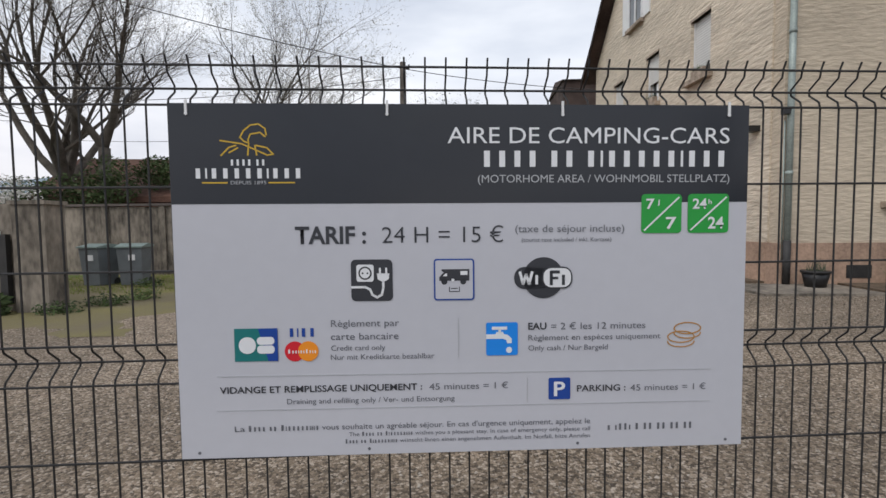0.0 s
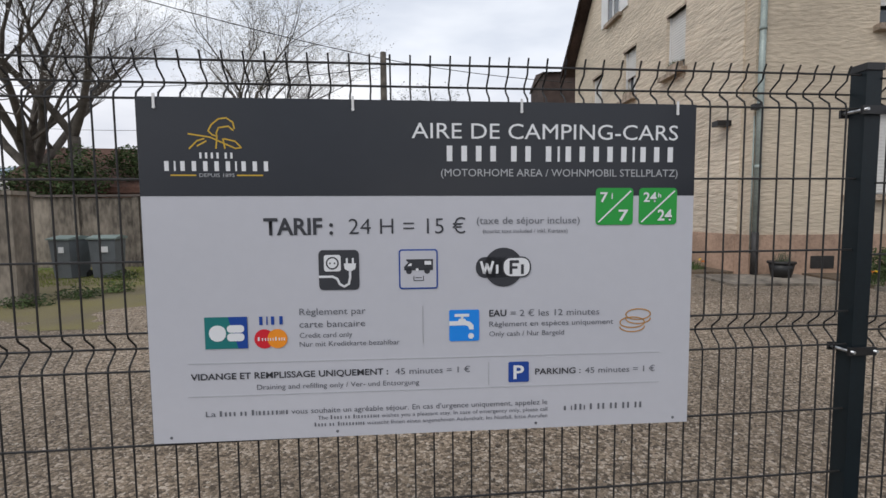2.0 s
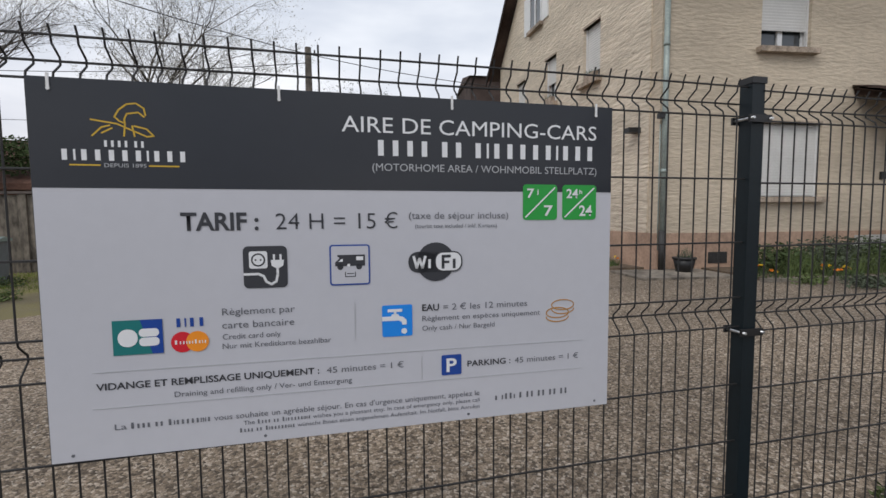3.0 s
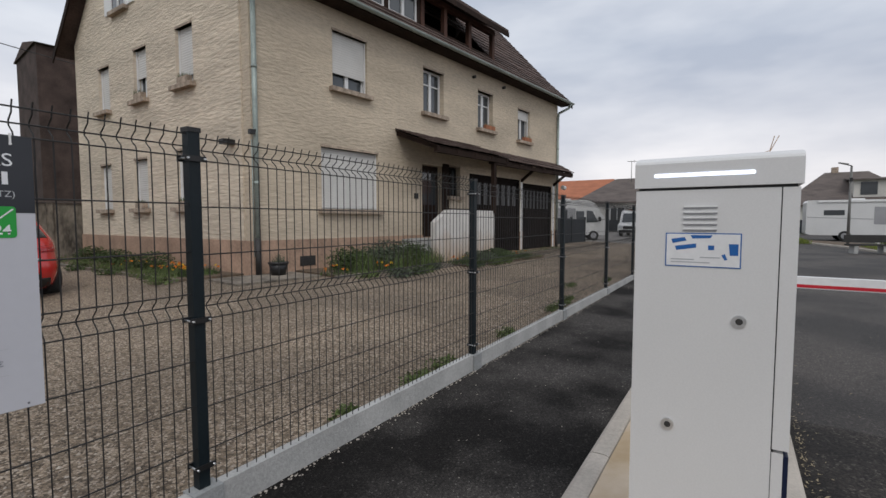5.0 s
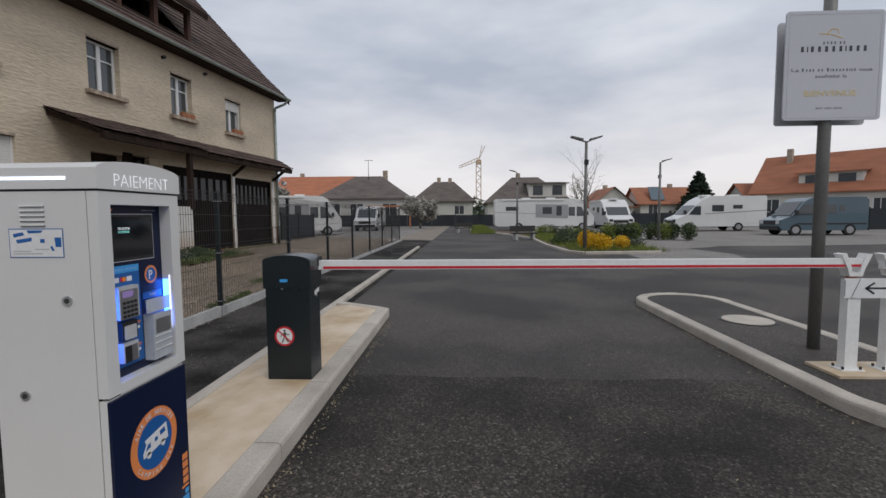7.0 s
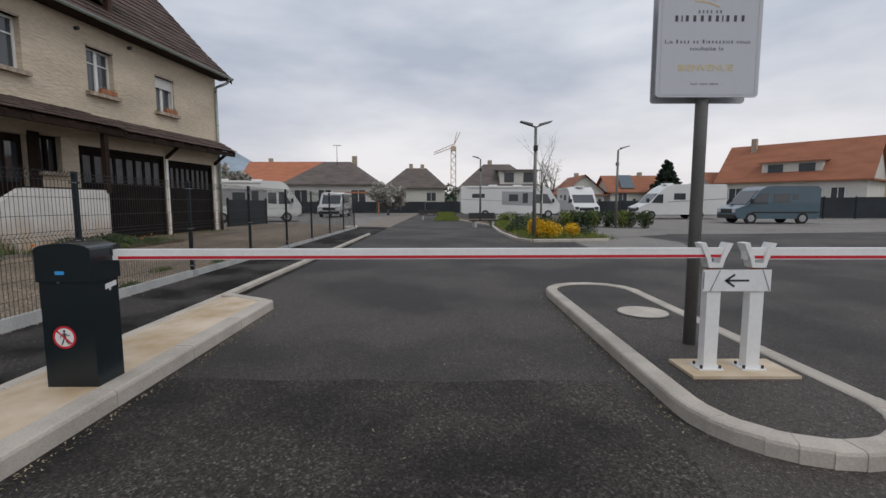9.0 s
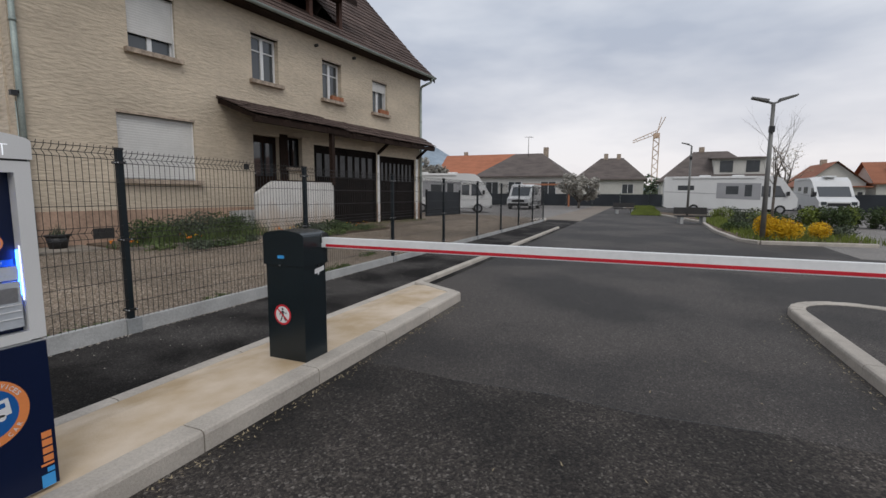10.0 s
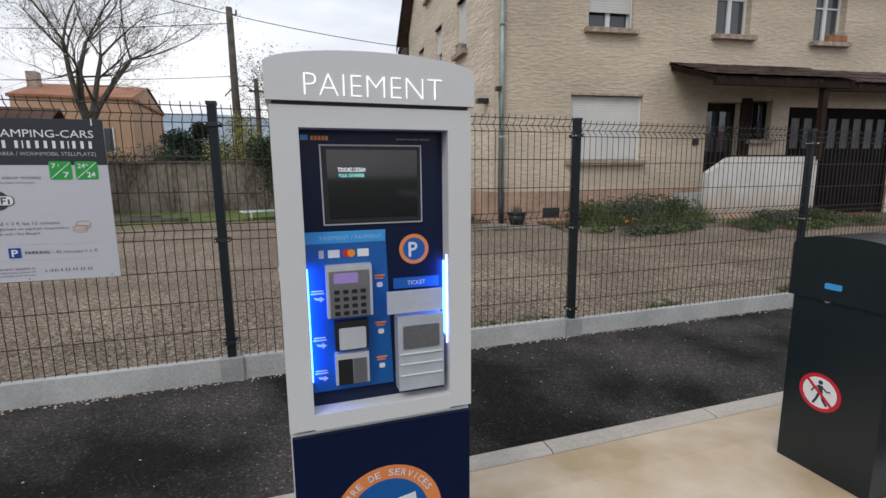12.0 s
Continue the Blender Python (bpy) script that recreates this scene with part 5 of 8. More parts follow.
# ---- welcome sign ----
wp = thing("welcome_sign", "white welcome board on a grey steel pole in the asphalt island", "sign", pose(4.83, -5.465, 0.08))
Geo().tube((0, 0, 0), (0, 0, 4.3), 0.052, n=20).ob("pole", M["pole"], wp)
wb = Geo()
wb.prism(rounded(-0.42, 0.44, 2.16, 3.13, 0.03), -0.085, -0.07, "x")
wb.ob("board", M["sign_white"], wp, "pale printed welcome board")
Geo().prism(rounded(-0.405, 0.415, 2.14, 3.09, 0.03), 0.065, 0.08, "x").ob("rear_board", M["silver"], wp, "grey rear board")
wf = Face(facing((-0.0855, 0.44, 3.13), (0, -1, 0), (0, 0, -1)), wp)
wf.shapes("border", line_strip([(0.03, 0.03), (0.83, 0.03), (0.83, 0.95), (0.03, 0.95), (0.03, 0.03)], 0.004), M["ink_pale"], 0.001)
wf.shapes("emblem", line_strip([(0.29, 0.20), (0.40, 0.21), (0.50, 0.245)], 0.006) + line_strip([(0.36, 0.20), (0.40, 0.16), (0.45, 0.165), (0.46, 0.20)], 0.006), M["gold"], 0.001)
wf.text("[CAVE DE]", 0.32, 0.53, 0.295, 0.024, M["ink_grey"])
wf.text("[RIBEAUVILLE]", 0.12, 0.73, 0.36, 0.048, M["ink"])
wf.text("La [Cave de Ribeauville] vous", 0.06, 0.77, 0.535, 0.030, M["ink_grey"])
wf.text("souhaite la", 0.27, 0.55, 0.59, 0.030, M["ink_grey"])
wf.text("BIENVENUE", 0.18, 0.64, 0.755, 0.052, M["gold_pale"], bold=0.01)
wf.text("sur son aire", 0.29, 0.52, 0.87, 0.022, M["ink_grey"])
for z in (2.35, 2.9):
    Geo().box(-0.07, 0.065, -0.06, 0.06, z - 0.02, z + 0.02).ob("bracket", M["metal"], wp)


# ---- the house ----
HM = pose(6.134, 7.53, 0, 0, 0, -6.8)
house = thing("house", "cream rendered two storey house with brown tiled roof and canopy", "house", Matrix.Translation((-0.02, -0.02, 0.06)) @ HM)
HL, HD, EZ = 13.8, 8.7, 6.45
LEAN = 0.09   # the gable stands a little off square, outwards towards the rear


def off_square(g):
    for v in g.bm.verts:
        v.co.x -= LEAN * max(0.0, v.co.y) * (1 - v.co.x / HL)
    return g



def pierced(g, a0, a1, z0, z1, holes, put):
    """A wall from a0 to a1 built of blocks round its openings (a0, a1, z0, z1)."""
    xs = sorted({a0, a1, *[h[0] for h in holes], *[h[1] for h in holes]})
    for p, q in zip(xs, xs[1:]):
        cut = sorted((h[2], h[3]) for h in holes if h[0] < q - 1e-6 and h[1] > p + 1e-6)
        z = z0
        for lo, hi in cut:
            if lo > z + 1e-6:
                put(g, p, q, z, lo)
            z = hi
        if z1 > z + 1e-6:
            put(g, p, q, z, z1)


FRONT = {"shut": (1.67, 3.42, 1.60, 3.02), "w1": (2.02, 3.08, 4.42, 5.72), "w2": (5.18, 6.10, 4.42, 5.66), "w3": (7.88, 8.78, 4.38, 5.60), "w4": (10.47, 11.36, 4.33, 5.48),
         "door": (5.12, 6.10, 0.85, 2.95), "small": (6.34, 6.92, 2.08, 2.98), "g1": (7.42, 10.66, 0.2, 2.86), "g2": (10.86, 13.32, 0.2, 2.76)}
SIDE = {"a1": (2.08, 2.82, 4.42, 5.72), "a2": (4.25, 4.95, 4.38, 5.66), "a3": (6.40, 7.10, 4.36, 5.56), "b1": (2.20, 2.94, 1.64, 2.96), "b2": (4.38, 5.10, 1.64, 2.90), "b3": (6.50, 7.20, 1.64, 2.88)}
TOP = {"t1": (5.15, 6.0, 6.85, 7.95)}
g = Geo()
pierced(g, 0, HL, 0.9, EZ + 0.1, [(a, b, max(c, 0.9), d) for a, b, c, d in FRONT.values()], lambda q, a, b, c, d: q.box(a, b, 0, 0.32, c, d))
bmesh.ops.remove_doubles(g.bm, verts=g.bm.verts, dist=1e-4)
g.ob("front_wall", M["render"], house, "cream rough rendered front wall")
g = Geo()
pierced(g, 0.32, HD, 0.9, EZ + 0.1, list(SIDE.values()), lambda q, a, b, c, d: q.box(0, 0.32, a, b, c, d))
bmesh.ops.remove_doubles(g.bm, verts=g.bm.verts, dist=1e-4)
off_square(g).ob("side_wall", M["render_side"], house, "weathered cream rendered gable wall, paler for the light it catches")
RZ = 11.4
g = Geo()
g.prism([(0.32, EZ + 0.1), (HD - 0.0, EZ + 0.1), (HD / 2 + 0.2, RZ - 0.45), (HD / 2 - 0.2, RZ - 0.45)], 0.0, 0.31, "x")
off_square(g).ob("gable_wall", M["render_side"], house, "weathered cream rendered gable, paler for the light it catches")
g = Geo()
g.box(HL - 0.32, HL, 0.32, HD, 0.2, EZ + 0.1).box(0.32, HL - 0.32, HD - 0.32, HD, 0.2, EZ + 0.1)
g.prism([(0.3, EZ + 0.1), (HD, EZ + 0.1), (HD / 2, RZ - 0.3)], HL - 0.3, HL, "x")
off_square(g).ob("rear_wall", M["render"], house)
# dark sheets added behind the openings, coloured for the unlit rooms
Geo().box(0.34, HL - 0.34, 0.9, 1.0, 0.2, EZ).ob("dark_backing", M["far_dark"], house)
Geo().box(0.9, 1.0, 1.0, HD - 0.4, 0.2, EZ).ob("dark_backing", M["far_dark"], house)
g = Geo()
pierced(g, -0.02, HL + 0.02, 0.1, 0.92, [(a, b, c, d) for a, b, c, d in FRONT.values() if c < 0.9], lambda q, a, b, c, d: q.box(a, b, -0.025, 0.32, c, d))
g.box(-0.025, 0.32, 0.32, HD, 0.1, 0.92)
bmesh.ops.remove_doubles(g.bm, verts=g.bm.verts, dist=1e-4)
off_square(g).ob("plinth", M["plinth"], house, "brownish pink plinth")


def window(name, m, w, z0, z1, kind, box_of=None, cut=0.6):
    """A window in local x from 0 to w, wall face at y = 0, with sill, frame and panes or a shutter."""
    t = new(name)
    t.parent = house
    t.matrix_basis = m
    Geo().box(-0.10, w + 0.10, -0.14, 0.10, z0 - 0.10, z0).bevel(0.02, 1).ob("sill", M["sill"], t)
    Geo().box(-0.01, w + 0.01, -0.012, 0.15, z1, z1 + 0.05).ob("lintel", M["sill"], t)
    y = 0.16
    fr = Geo()
    fr.box(0, 0.06, y, y + 0.06, z0, z1).box(w - 0.06, w, y, y + 0.06, z0, z1).box(0.06, w - 0.06, y, y + 0.06, z0, z0 + 0.07).box(0.06, w - 0.06, y, y + 0.06, z1 - 0.06, z1)
    fr.box(w / 2 - 0.05, w / 2 + 0.05, y - 0.01, y + 0.06, z0 + 0.07, z1 - 0.06)
    if kind == "panes":
        zt = z0 + (z1 - z0) * 0.66
        fr.box(0.06, w - 0.06, y - 0.004, y + 0.05, zt, zt + 0.035)
    fr.ob("window_frame", M["garage_wood"] if kind == "plain" else M["pvc"], t)
    Geo().box(0.06, w - 0.06, y + 0.03, y + 0.036, z0 + 0.07, z1 - 0.06).ob("pane", M["glass"], t)
    if kind == "panes":
        Geo().box(0.08, w / 2 - 0.06, y + 0.09, y + 0.10, z0 + 0.07, z1 - 0.06).box(w / 2 + 0.06, w - 0.08, y + 0.09, y + 0.10, z0 + 0.07, z1 - 0.06).ob("net_curtain", M["curtain"], t)
    if kind in ("half", "full"):
        zb = z0 + 0.02 if kind == "full" else z0 + (z1 - z0) * (1 - cut)
        n = max(6, int((z1 - zb) / 0.055))
        sg = Geo()
        for k in range(n):
            a, b = zb + (z1 - zb) * k / n, zb + (z1 - zb) * (k + 1) / n
            sg.prism([(0.10, a), (0.112, a + 0.006), (0.112, b - 0.006), (0.10, b), (0.096, (a + b) / 2)][::-1], 0.03, w - 0.03, "x")
        bmesh.ops.remove_doubles(sg.bm, verts=sg.bm.verts, dist=1e-4)
        sg.ob("roller_shutter", M["shutter"], t, "closed white roller shutter" if kind == "full" else "half lowered white roller shutter")
        for g0 in (0, w - 0.03):
            Geo().box(g0, g0 + 0.03, 0.07, 0.13, z0, z1).ob("guide_rail", M["pvc"], t)
    if box_of:
        bx = Geo().box(w * 0.35, w * 0.95, -0.13, -0.01, z0 + 0.01, z0 + 0.14).bevel(0.01, 1).ob("flower_box", M["terracotta"] if box_of == "clay" else M["sill"], t)
        pl = Geo()
        rnd = random.Random(int(w * 977))
        for _ in range(40):
            p = Vector((w * rnd.uniform(0.36, 0.94), rnd.uniform(-0.13, -0.02), z0 + 0.12))
            pl.tube(p, p + Vector((rnd.uniform(-0.05, 0.05), rnd.uniform(-0.05, 0.03), rnd.uniform(0.03, 0.12))), 0.008, 0.002, 3)
        pl.ob("window_planting", M["leaf"] if box_of != "clay" else M["straw"], bx)
    return t


a = FRONT["shut"]; window("window", Matrix.Translation((a[0], 0, 0)), a[1] - a[0], a[2], a[3], "full")
a = FRONT["w1"]; window("window", Matrix.Translation((a[0], 0, 0)), a[1] - a[0], a[2], a[3], "half", None, 0.72)
a = FRONT["w2"]; window("window", Matrix.Translation((a[0], 0, 0)), a[1] - a[0], a[2], a[3], "panes")
a = FRONT["w3"]; window("window", Matrix.Translation((a[0], 0, 0)), a[1] - a[0], a[2], a[3], "panes", "clay")
a = FRONT["w4"]; window("window", Matrix.Translation((a[0], 0, 0)), a[1] - a[0], a[2], a[3], "half", "clay", 0.3)
a = FRONT["small"]; window("window", Matrix.Translation((a[0], 0, 0)), a[1] - a[0], a[2], a[3], "plain")
sm = lambda h: Matrix.Translation((-LEAN * h[1], h[1], 0)) @ Matrix.Rotation(math.atan(LEAN) - math.pi / 2, 4, "Z")
for key, kd_, bx_, ct in (("a1", "half", "green", 0.82), ("a2", "half", "green", 0.55), ("a3", "full", None, 0.6), ("b1", "full", "green", 0.6), ("b2", "full", "green", 0.6), ("b3", "full", None, 0.6)):
    h = SIDE[key]
    window("window", sm(h), h[1] - h[0], h[2], h[3], kd_, bx_, ct)
for h in TOP.values():
    w_ = new("attic_window")
    w_.parent = house
    w_.matrix_basis = sm(h)
    ww = h[1] - h[0]
    Geo().box(-0.06, ww + 0.06, -0.12, -0.002, h[2] - 0.1, h[2]).ob("sill", M["sill"], w_)
    Geo().box(0, ww, -0.03, -0.004, h[2], h[3]).ob("pane", M["glass"], w_)
    Geo().box(0, 0.06, -0.05, -0.02, h[2], h[3]).box(ww - 0.06, ww, -0.05, -0.02, h[2], h[3]).box(ww / 2 - 0.04, ww / 2 + 0.04, -0.05, -0.02, h[2], h[3]).ob("window_frame", M["pvc"], w_)
    for x0, x1 in ((-0.42, -0.02), (ww + 0.02, ww + 0.42)):
        Geo().box(x0, x1, -0.04, -0.004, h[2], h[3]).ob("shutter_leaf", M["white"], w_)

# roof in lapped courses: foot at the eaves, a kink above them, then steep to the ridge
PROF = [(-0.50, 6.28), (0.55, 7.28), (HD / 2, RZ)]


def roof_points(n1, n2):
    out = []
    for k in range(n1):
        f = k / n1
        out.append((PROF[0][0] + (PROF[1][0] - PROF[0][0]) * f, PROF[0][1] + (PROF[1][1] - PROF[0][1]) * f))
    for k in range(n2 + 1):
        f = k / n2
        out.append((PROF[1][0] + (PROF[2][0] - PROF[1][0]) * f, PROF[1][1] + (PROF[2][1] - PROF[1][1]) * f))
    return out


rp = roof_points(5, 17)
X_A, X_B = -0.35, HL + 0.35
DX0, DX1 = 2.2, 9.0          # stretch taken by the dormer
for flip in (False, True):
    g = Geo()
    courses = PROF if flip else rp
    for (y0, z0), (y1, z1) in zip(courses, courses[1:]):
        d = Vector((y1 - y0, z1 - z0)).normalized()
        nrm = Vector((-d.y, d.x))
        lift = 0.035
        q = [(y0 + nrm.x * lift, z0 + nrm.y * lift), (y1 + nrm.x * 0.006 + d.x * 0.03, z1 + nrm.y * 0.006 + d.y * 0.03), (y1 - nrm.x * 0.02, z1 - nrm.y * 0.02), (y0 - nrm.x * 0.02, z0 - nrm.y * 0.02)]
        if flip:
            q = [(HD - a_, b_) for a_, b_ in q][::-1]
        spans = [(X_A, X_B)]
        if not flip and 6.7 < z0 < 8.0:
            spans = [(X_A, DX0), (DX1, X_B)]
        for s0, s1 in spans:
            n = max(1, int((s1 - s0) / 0.31)) if not flip else 1
            for k in range(n):
                e0, e1 = s0 + (s1 - s0) * k / n, s0 + (s1 - s0) * (k + 1) / n
                j = random.uniform(-0.004, 0.004)
                g.prism([(p[0], p[1] + j) for p in q][::-1], e0, e1 - (0.008 if not flip else 0), "x")
    off_square(g).ob("roof", M["roof"], house, "brown weathered interlocking roof tiles")
for xx in (X_A - 0.02, X_B):
    g = Geo()
    for (y0, z0), (y1, z1) in (((PROF[0]), (PROF[1])), ((PROF[1]), (PROF[2]))):
        for mir in (1, 0):
            p = [(y0, z0 - 0.22), (y1, z1 - 0.22), (y1, z1 + 0.02), (y0, z0 + 0.02)]
            p = p if mir else [(HD - a_, b_) for a_, b_ in p][::-1]
            g.prism(p, xx, xx + 0.03, "x")
    off_square(g).ob("verge_board", M["timber"], house, "dark timber verge board")
g = Geo()
g.box(X_A, X_B, -0.46, -0.43, 6.20, 6.28).box(X_A, X_B, -0.43, 0.0, 6.20, 6.23)
g.ob("eave_board", M["timber"], house)
g = Geo()
gut = [(-0.54 + 0.07 * math.cos(math.pi + k * math.pi / 6), 6.27 + 0.07 * math.sin(math.pi + k * math.pi / 6)) for k in range(7)]
gut += [(-0.54 + 0.06 * math.cos(math.tau - k * math.pi / 6), 6.27 + 0.06 * math.sin(math.tau - k * math.pi / 6)) for k in range(7)]
g.prism(gut, X_A, X_B, "x")
g.ob("gutter", M["zinc"], house, "grey zinc gutter")
for xx, zlow in ((0.05, 0.95), (HL - 0.1, 0.9)):
    p = Geo()
    if xx < 1:
        p.path([(xx, -0.54, 6.25), (xx, -0.45, 6.1), (xx, -0.10, 5.85), (xx, -0.08, 5.7), (xx, -0.08, zlow)], 0.05, 10)
    else:
        p.path([(xx + 0.25, -0.54, 6.25), (xx + 0.2, -0.45, 6.05), (xx, -0.10, 5.85), (xx, -0.08, 5.7), (xx, -0.08, zlow)], 0.05, 10)
    p.ob("downpipe", M["zinc"], house, "grey green zinc downpipe")
    Geo().tube((xx, -0.08, 0.2), (xx, -0.08, zlow + 0.02), 0.058, n=10).ob("cast_iron_foot", M["iron"], house)
    for z in (4.35, 2.05):
        Geo().tube((xx, -0.08, z), (xx, -0.08, z + 0.07), 0.058, n=10).ob("pipe_collar", M["zinc"], house)

# dormer: white windows, then an open timber loggia under a low roof
dm = Geo()
dm.prism([(0.10, 6.75), (2.2, 6.75), (2.2, 8.8), (0.10, 7.82)], DX0, DX0 + 0.12, "x")
dm.box(DX0, DX0 + 0.5, 0.10, 0.22, 6.8, 7.82)
dm.ob("dormer_cheek", M["timber"], house)
for k in range(2):
    x0 = DX0 + 0.46 + k * 1.25
    dw = Geo()
    dw.box(x0, x0 + 0.06, 0.10, 0.18, 6.85, 7.77).box(x0 + 1.05, x0 + 1.11, 0.10, 0.18, 6.85, 7.77).box(x0 + 0.50, x0 + 0.60, 0.09, 0.17, 6.85, 7.77).box(x0, x0 + 1.11, 0.10, 0.18, 6.80, 6.88).box(x0, x0 + 1.11, 0.10, 0.18, 7.72, 7.80)
    df = dw.ob("dormer_window", M["pvc"], house, "white dormer window")
    Geo().box(x0 + 0.05, x0 + 1.06, 0.13, 0.14, 6.86, 7.74).ob("pane", M["glass"], df)
    Geo().box(x0 + 1.11, x0 + 1.25, 0.08, 0.2, 6.8, 7.82).ob("dormer_post", M["timber"], house)
lx0, lx1 = DX0 + 2.97, DX1 - 0.05
for x0 in (lx0, 6.2, 7.45, lx1 - 0.14):
    Geo().box(x0, x0 + 0.14, 0.06, 0.20, 6.75, 7.80).ob("loggia_post", M["brown_timber"], house, "brown timber loggia post")
Geo().box(lx0, lx1, 0.05, 0.2, 7.66, 7.82).ob("loggia_beam", M["brown_timber"], house)
Geo().box(lx0, lx1, 0.08, 0.16, 6.82, 6.92).ob("loggia_rail", M["timber"], house)
Geo().box(lx0, lx1, 1.75, 1.8, 6.8, 8.9).box(lx0, lx0 + 0.05, 0.2, 1.8, 6.8, 8.2).box(lx0, lx1, 0.2, 1.8, 6.78, 6.83).ob("loggia_lining", M["garage_wood"], house, "dark timber loggia lining")
dr = Geo()
for k in range(9):
    f0, f1 = k / 9, (k + 1) / 9
    dr.prism([(-0.25 + 3.4 * f0, 7.80 + 1.85 * f0), (-0.25 + 3.4 * f1 + 0.04, 7.80 + 1.85 * f1), (-0.25 + 3.4 * f1 + 0.02, 7.87 + 1.85 * f1), (-0.25 + 3.4 * f0, 7.91 + 1.85 * f0)], DX0 - 0.25, DX1 + 0.35, "x")
dr.ob("dormer_roof", M["roof"], house, "brown tiled dormer roof")
Geo().box(DX0 - 0.25, DX1 + 0.35, -0.28, -0.24, 7.66, 7.82).ob("dormer_fascia", M["timber"], house)

# entrance canopy and garage canopy
def canopy(x0, x1, out, zt, zb, tail):
    c = Geo()
    c.prism([(0, zt - 0.02), (-out, zb - 0.02), (-out, zb), (0, zt)][::-1], x0, x1, "x")
    co = c.ob("canopy_roof", M["timber"], house, "brown tiled canopy")
    rnd = random.Random(int(x0 * 10))
    nk, nc = max(3, round(out / 0.27)), round((x1 - x0) / 0.24)
    tilt, step = math.degrees(math.atan2(zt - zb, out)), math.hypot(out, zt - zb) / nk
    tl_ = Geo().box(-0.118, 0.118, -step - 0.05, 0.0, 0.0, 0.022).bevel(0.006, 1).data("roof_tile", M["roof"])
    for k in range(nk):
        for j in range(nc):
            o = new("roof_tile", tl_)
            o.parent = co
            f = k / nk
            o.matrix_basis = pose(x0 + (x1 - x0) * (j + 0.5) / nc, -out * f + rnd.uniform(-0.012, 0.012), zt + (zb - zt) * f + 0.022 + rnd.uniform(0, 0.008), tilt - 4.5 + rnd.uniform(-0.8, 0.8), rnd.uniform(-1, 1), 0)
    Geo().box(x0 + 0.05, x1 - 0.05, -out, -out + 0.10, zb - 0.17, zb - 0.03).ob("canopy_beam", M["timber"], co)
    n = int((x1 - x0) / 0.8)
    for k in range(n + 1):
        xx = x0 + 0.05 + (x1 - x0 - 0.2) * k / n
        Geo().prism([(0, zt - 0.14), (-out - 0.02, zb - 0.12), (-out - 0.02, zb - 0.02), (0, zt - 0.02)], xx, xx + 0.09, "x").ob("rafter", M["timber"], co)
    return co


canopy(4.05, 7.55, 1.4, 3.74, 3.22, 0)
canopy(7.56, 13.85, 0.72, 3.70, 3.30, 0)
Geo().box(6.80, 6.92, -1.36, -1.24, 1.55, 3.2).ob("canopy_post", M["timber"], house, "dark timber canopy post")
for xx in (10.72, 13.45):
    br_ = Geo()
    br_.prism([(0, 2.88), (0, 2.76), (-0.55, 3.18), (-0.55, 3.28)][::-1], xx, xx + 0.09, "x")
    br_.ob("canopy_brace", M["timber"], house)
# front door and garage doors
dx0, dx1, dz0, dz1 = FRONT["door"]
Geo().box(dx0, dx1, 0.24, 0.3, dz0, dz1).ob("front_door", M["timber"], house, "brown timber front door with glass panes")
Geo().box(dx0 + 0.14, dx0 + 0.46, 0.22, 0.245, dz0 + 0.95, dz1 - 0.2).box(dx0 + 0.54, dx1 - 0.14, 0.22, 0.245, dz0 + 0.95, dz1 - 0.2).ob("door_pane", M["glass"], house)
# timber side panel, drawn wider to paint in the dark under the canopy
Geo().box(dx1 - 0.06, 6.338, -0.02, 0.02, 0.93, 3.04).ob("door_panel", M["timber"], house, "dark timber panel beside the front door, widened to stand for canopy shade")
Geo().tube((dx0 + 0.08, 0.2, dz0 + 1.02), (dx0 + 0.2, 0.2, dz0 + 1.02), 0.012, n=8).ob("door_handle", M["metal"], house)
for key, leaves in (("g1", 2), ("g2", 2)):
    x0, x1, z0, z1 = FRONT[key]
    gd = Geo().box(x0, x0 + 0.10, 0.10, 0.26, z0, z1).box(x1 - 0.10, x1, 0.10, 0.26, z0, z1).box(x0 + 0.1, x1 - 0.1, 0.10, 0.26, z1 - 0.1, z1).ob("garage_door", M["garage_wood"], house, "dark brown timber garage door with a row of panes")
    gd.location.y = -0.09
    lw = (x1 - x0 - 0.2) / leaves
    for j in range(leaves):
        a0, a1 = x0 + 0.1 + j * lw + 0.01, x0 + 0.1 + (j + 1) * lw - 0.01
        zp0, zp1 = z0 + (z1 - z0) * 0.63, z1 - 0.25
        lf = Geo()
        n = 9
        for k in range(n):
            lf.box(a0 + (a1 - a0) * k / n, a0 + (a1 - a0) * (k + 1) / n - 0.006, 0.16, 0.20, z0 + 0.02, zp0 - 0.05)
        lf.box(a0, a1, 0.145, 0.165, z0 + 0.02, z0 + 0.18).box(a0, a1, 0.145, 0.165, zp0 - 0.16, zp0)
        lf.box(a0, a1, 0.15, 0.2, zp1, z1 - 0.1)
        leaf = lf.ob("door_leaf", M["garage_wood"], gd)
        for k in range(5):
            c = a0 + (a1 - a0) * k / 4
            Geo().box(max(a0, c - 0.05), min(a1, c + 0.05), 0.15, 0.19, zp0, zp1).ob("muntin", M["garage_wood"], leaf)
        Geo().box(a0 + 0.04, a1 - 0.04, 0.175, 0.18, zp0, zp1).ob("pane", M["dusty_glass"], leaf, "dusty pane")
for xx, wdt in ((10.70, 0.11), (13.38, 0.14)):
    Geo().box(xx, xx + wdt, -0.036, 0.004, 0.2, 2.78).ob("pale_jamb", M["white"], house, "pale painted jamb")
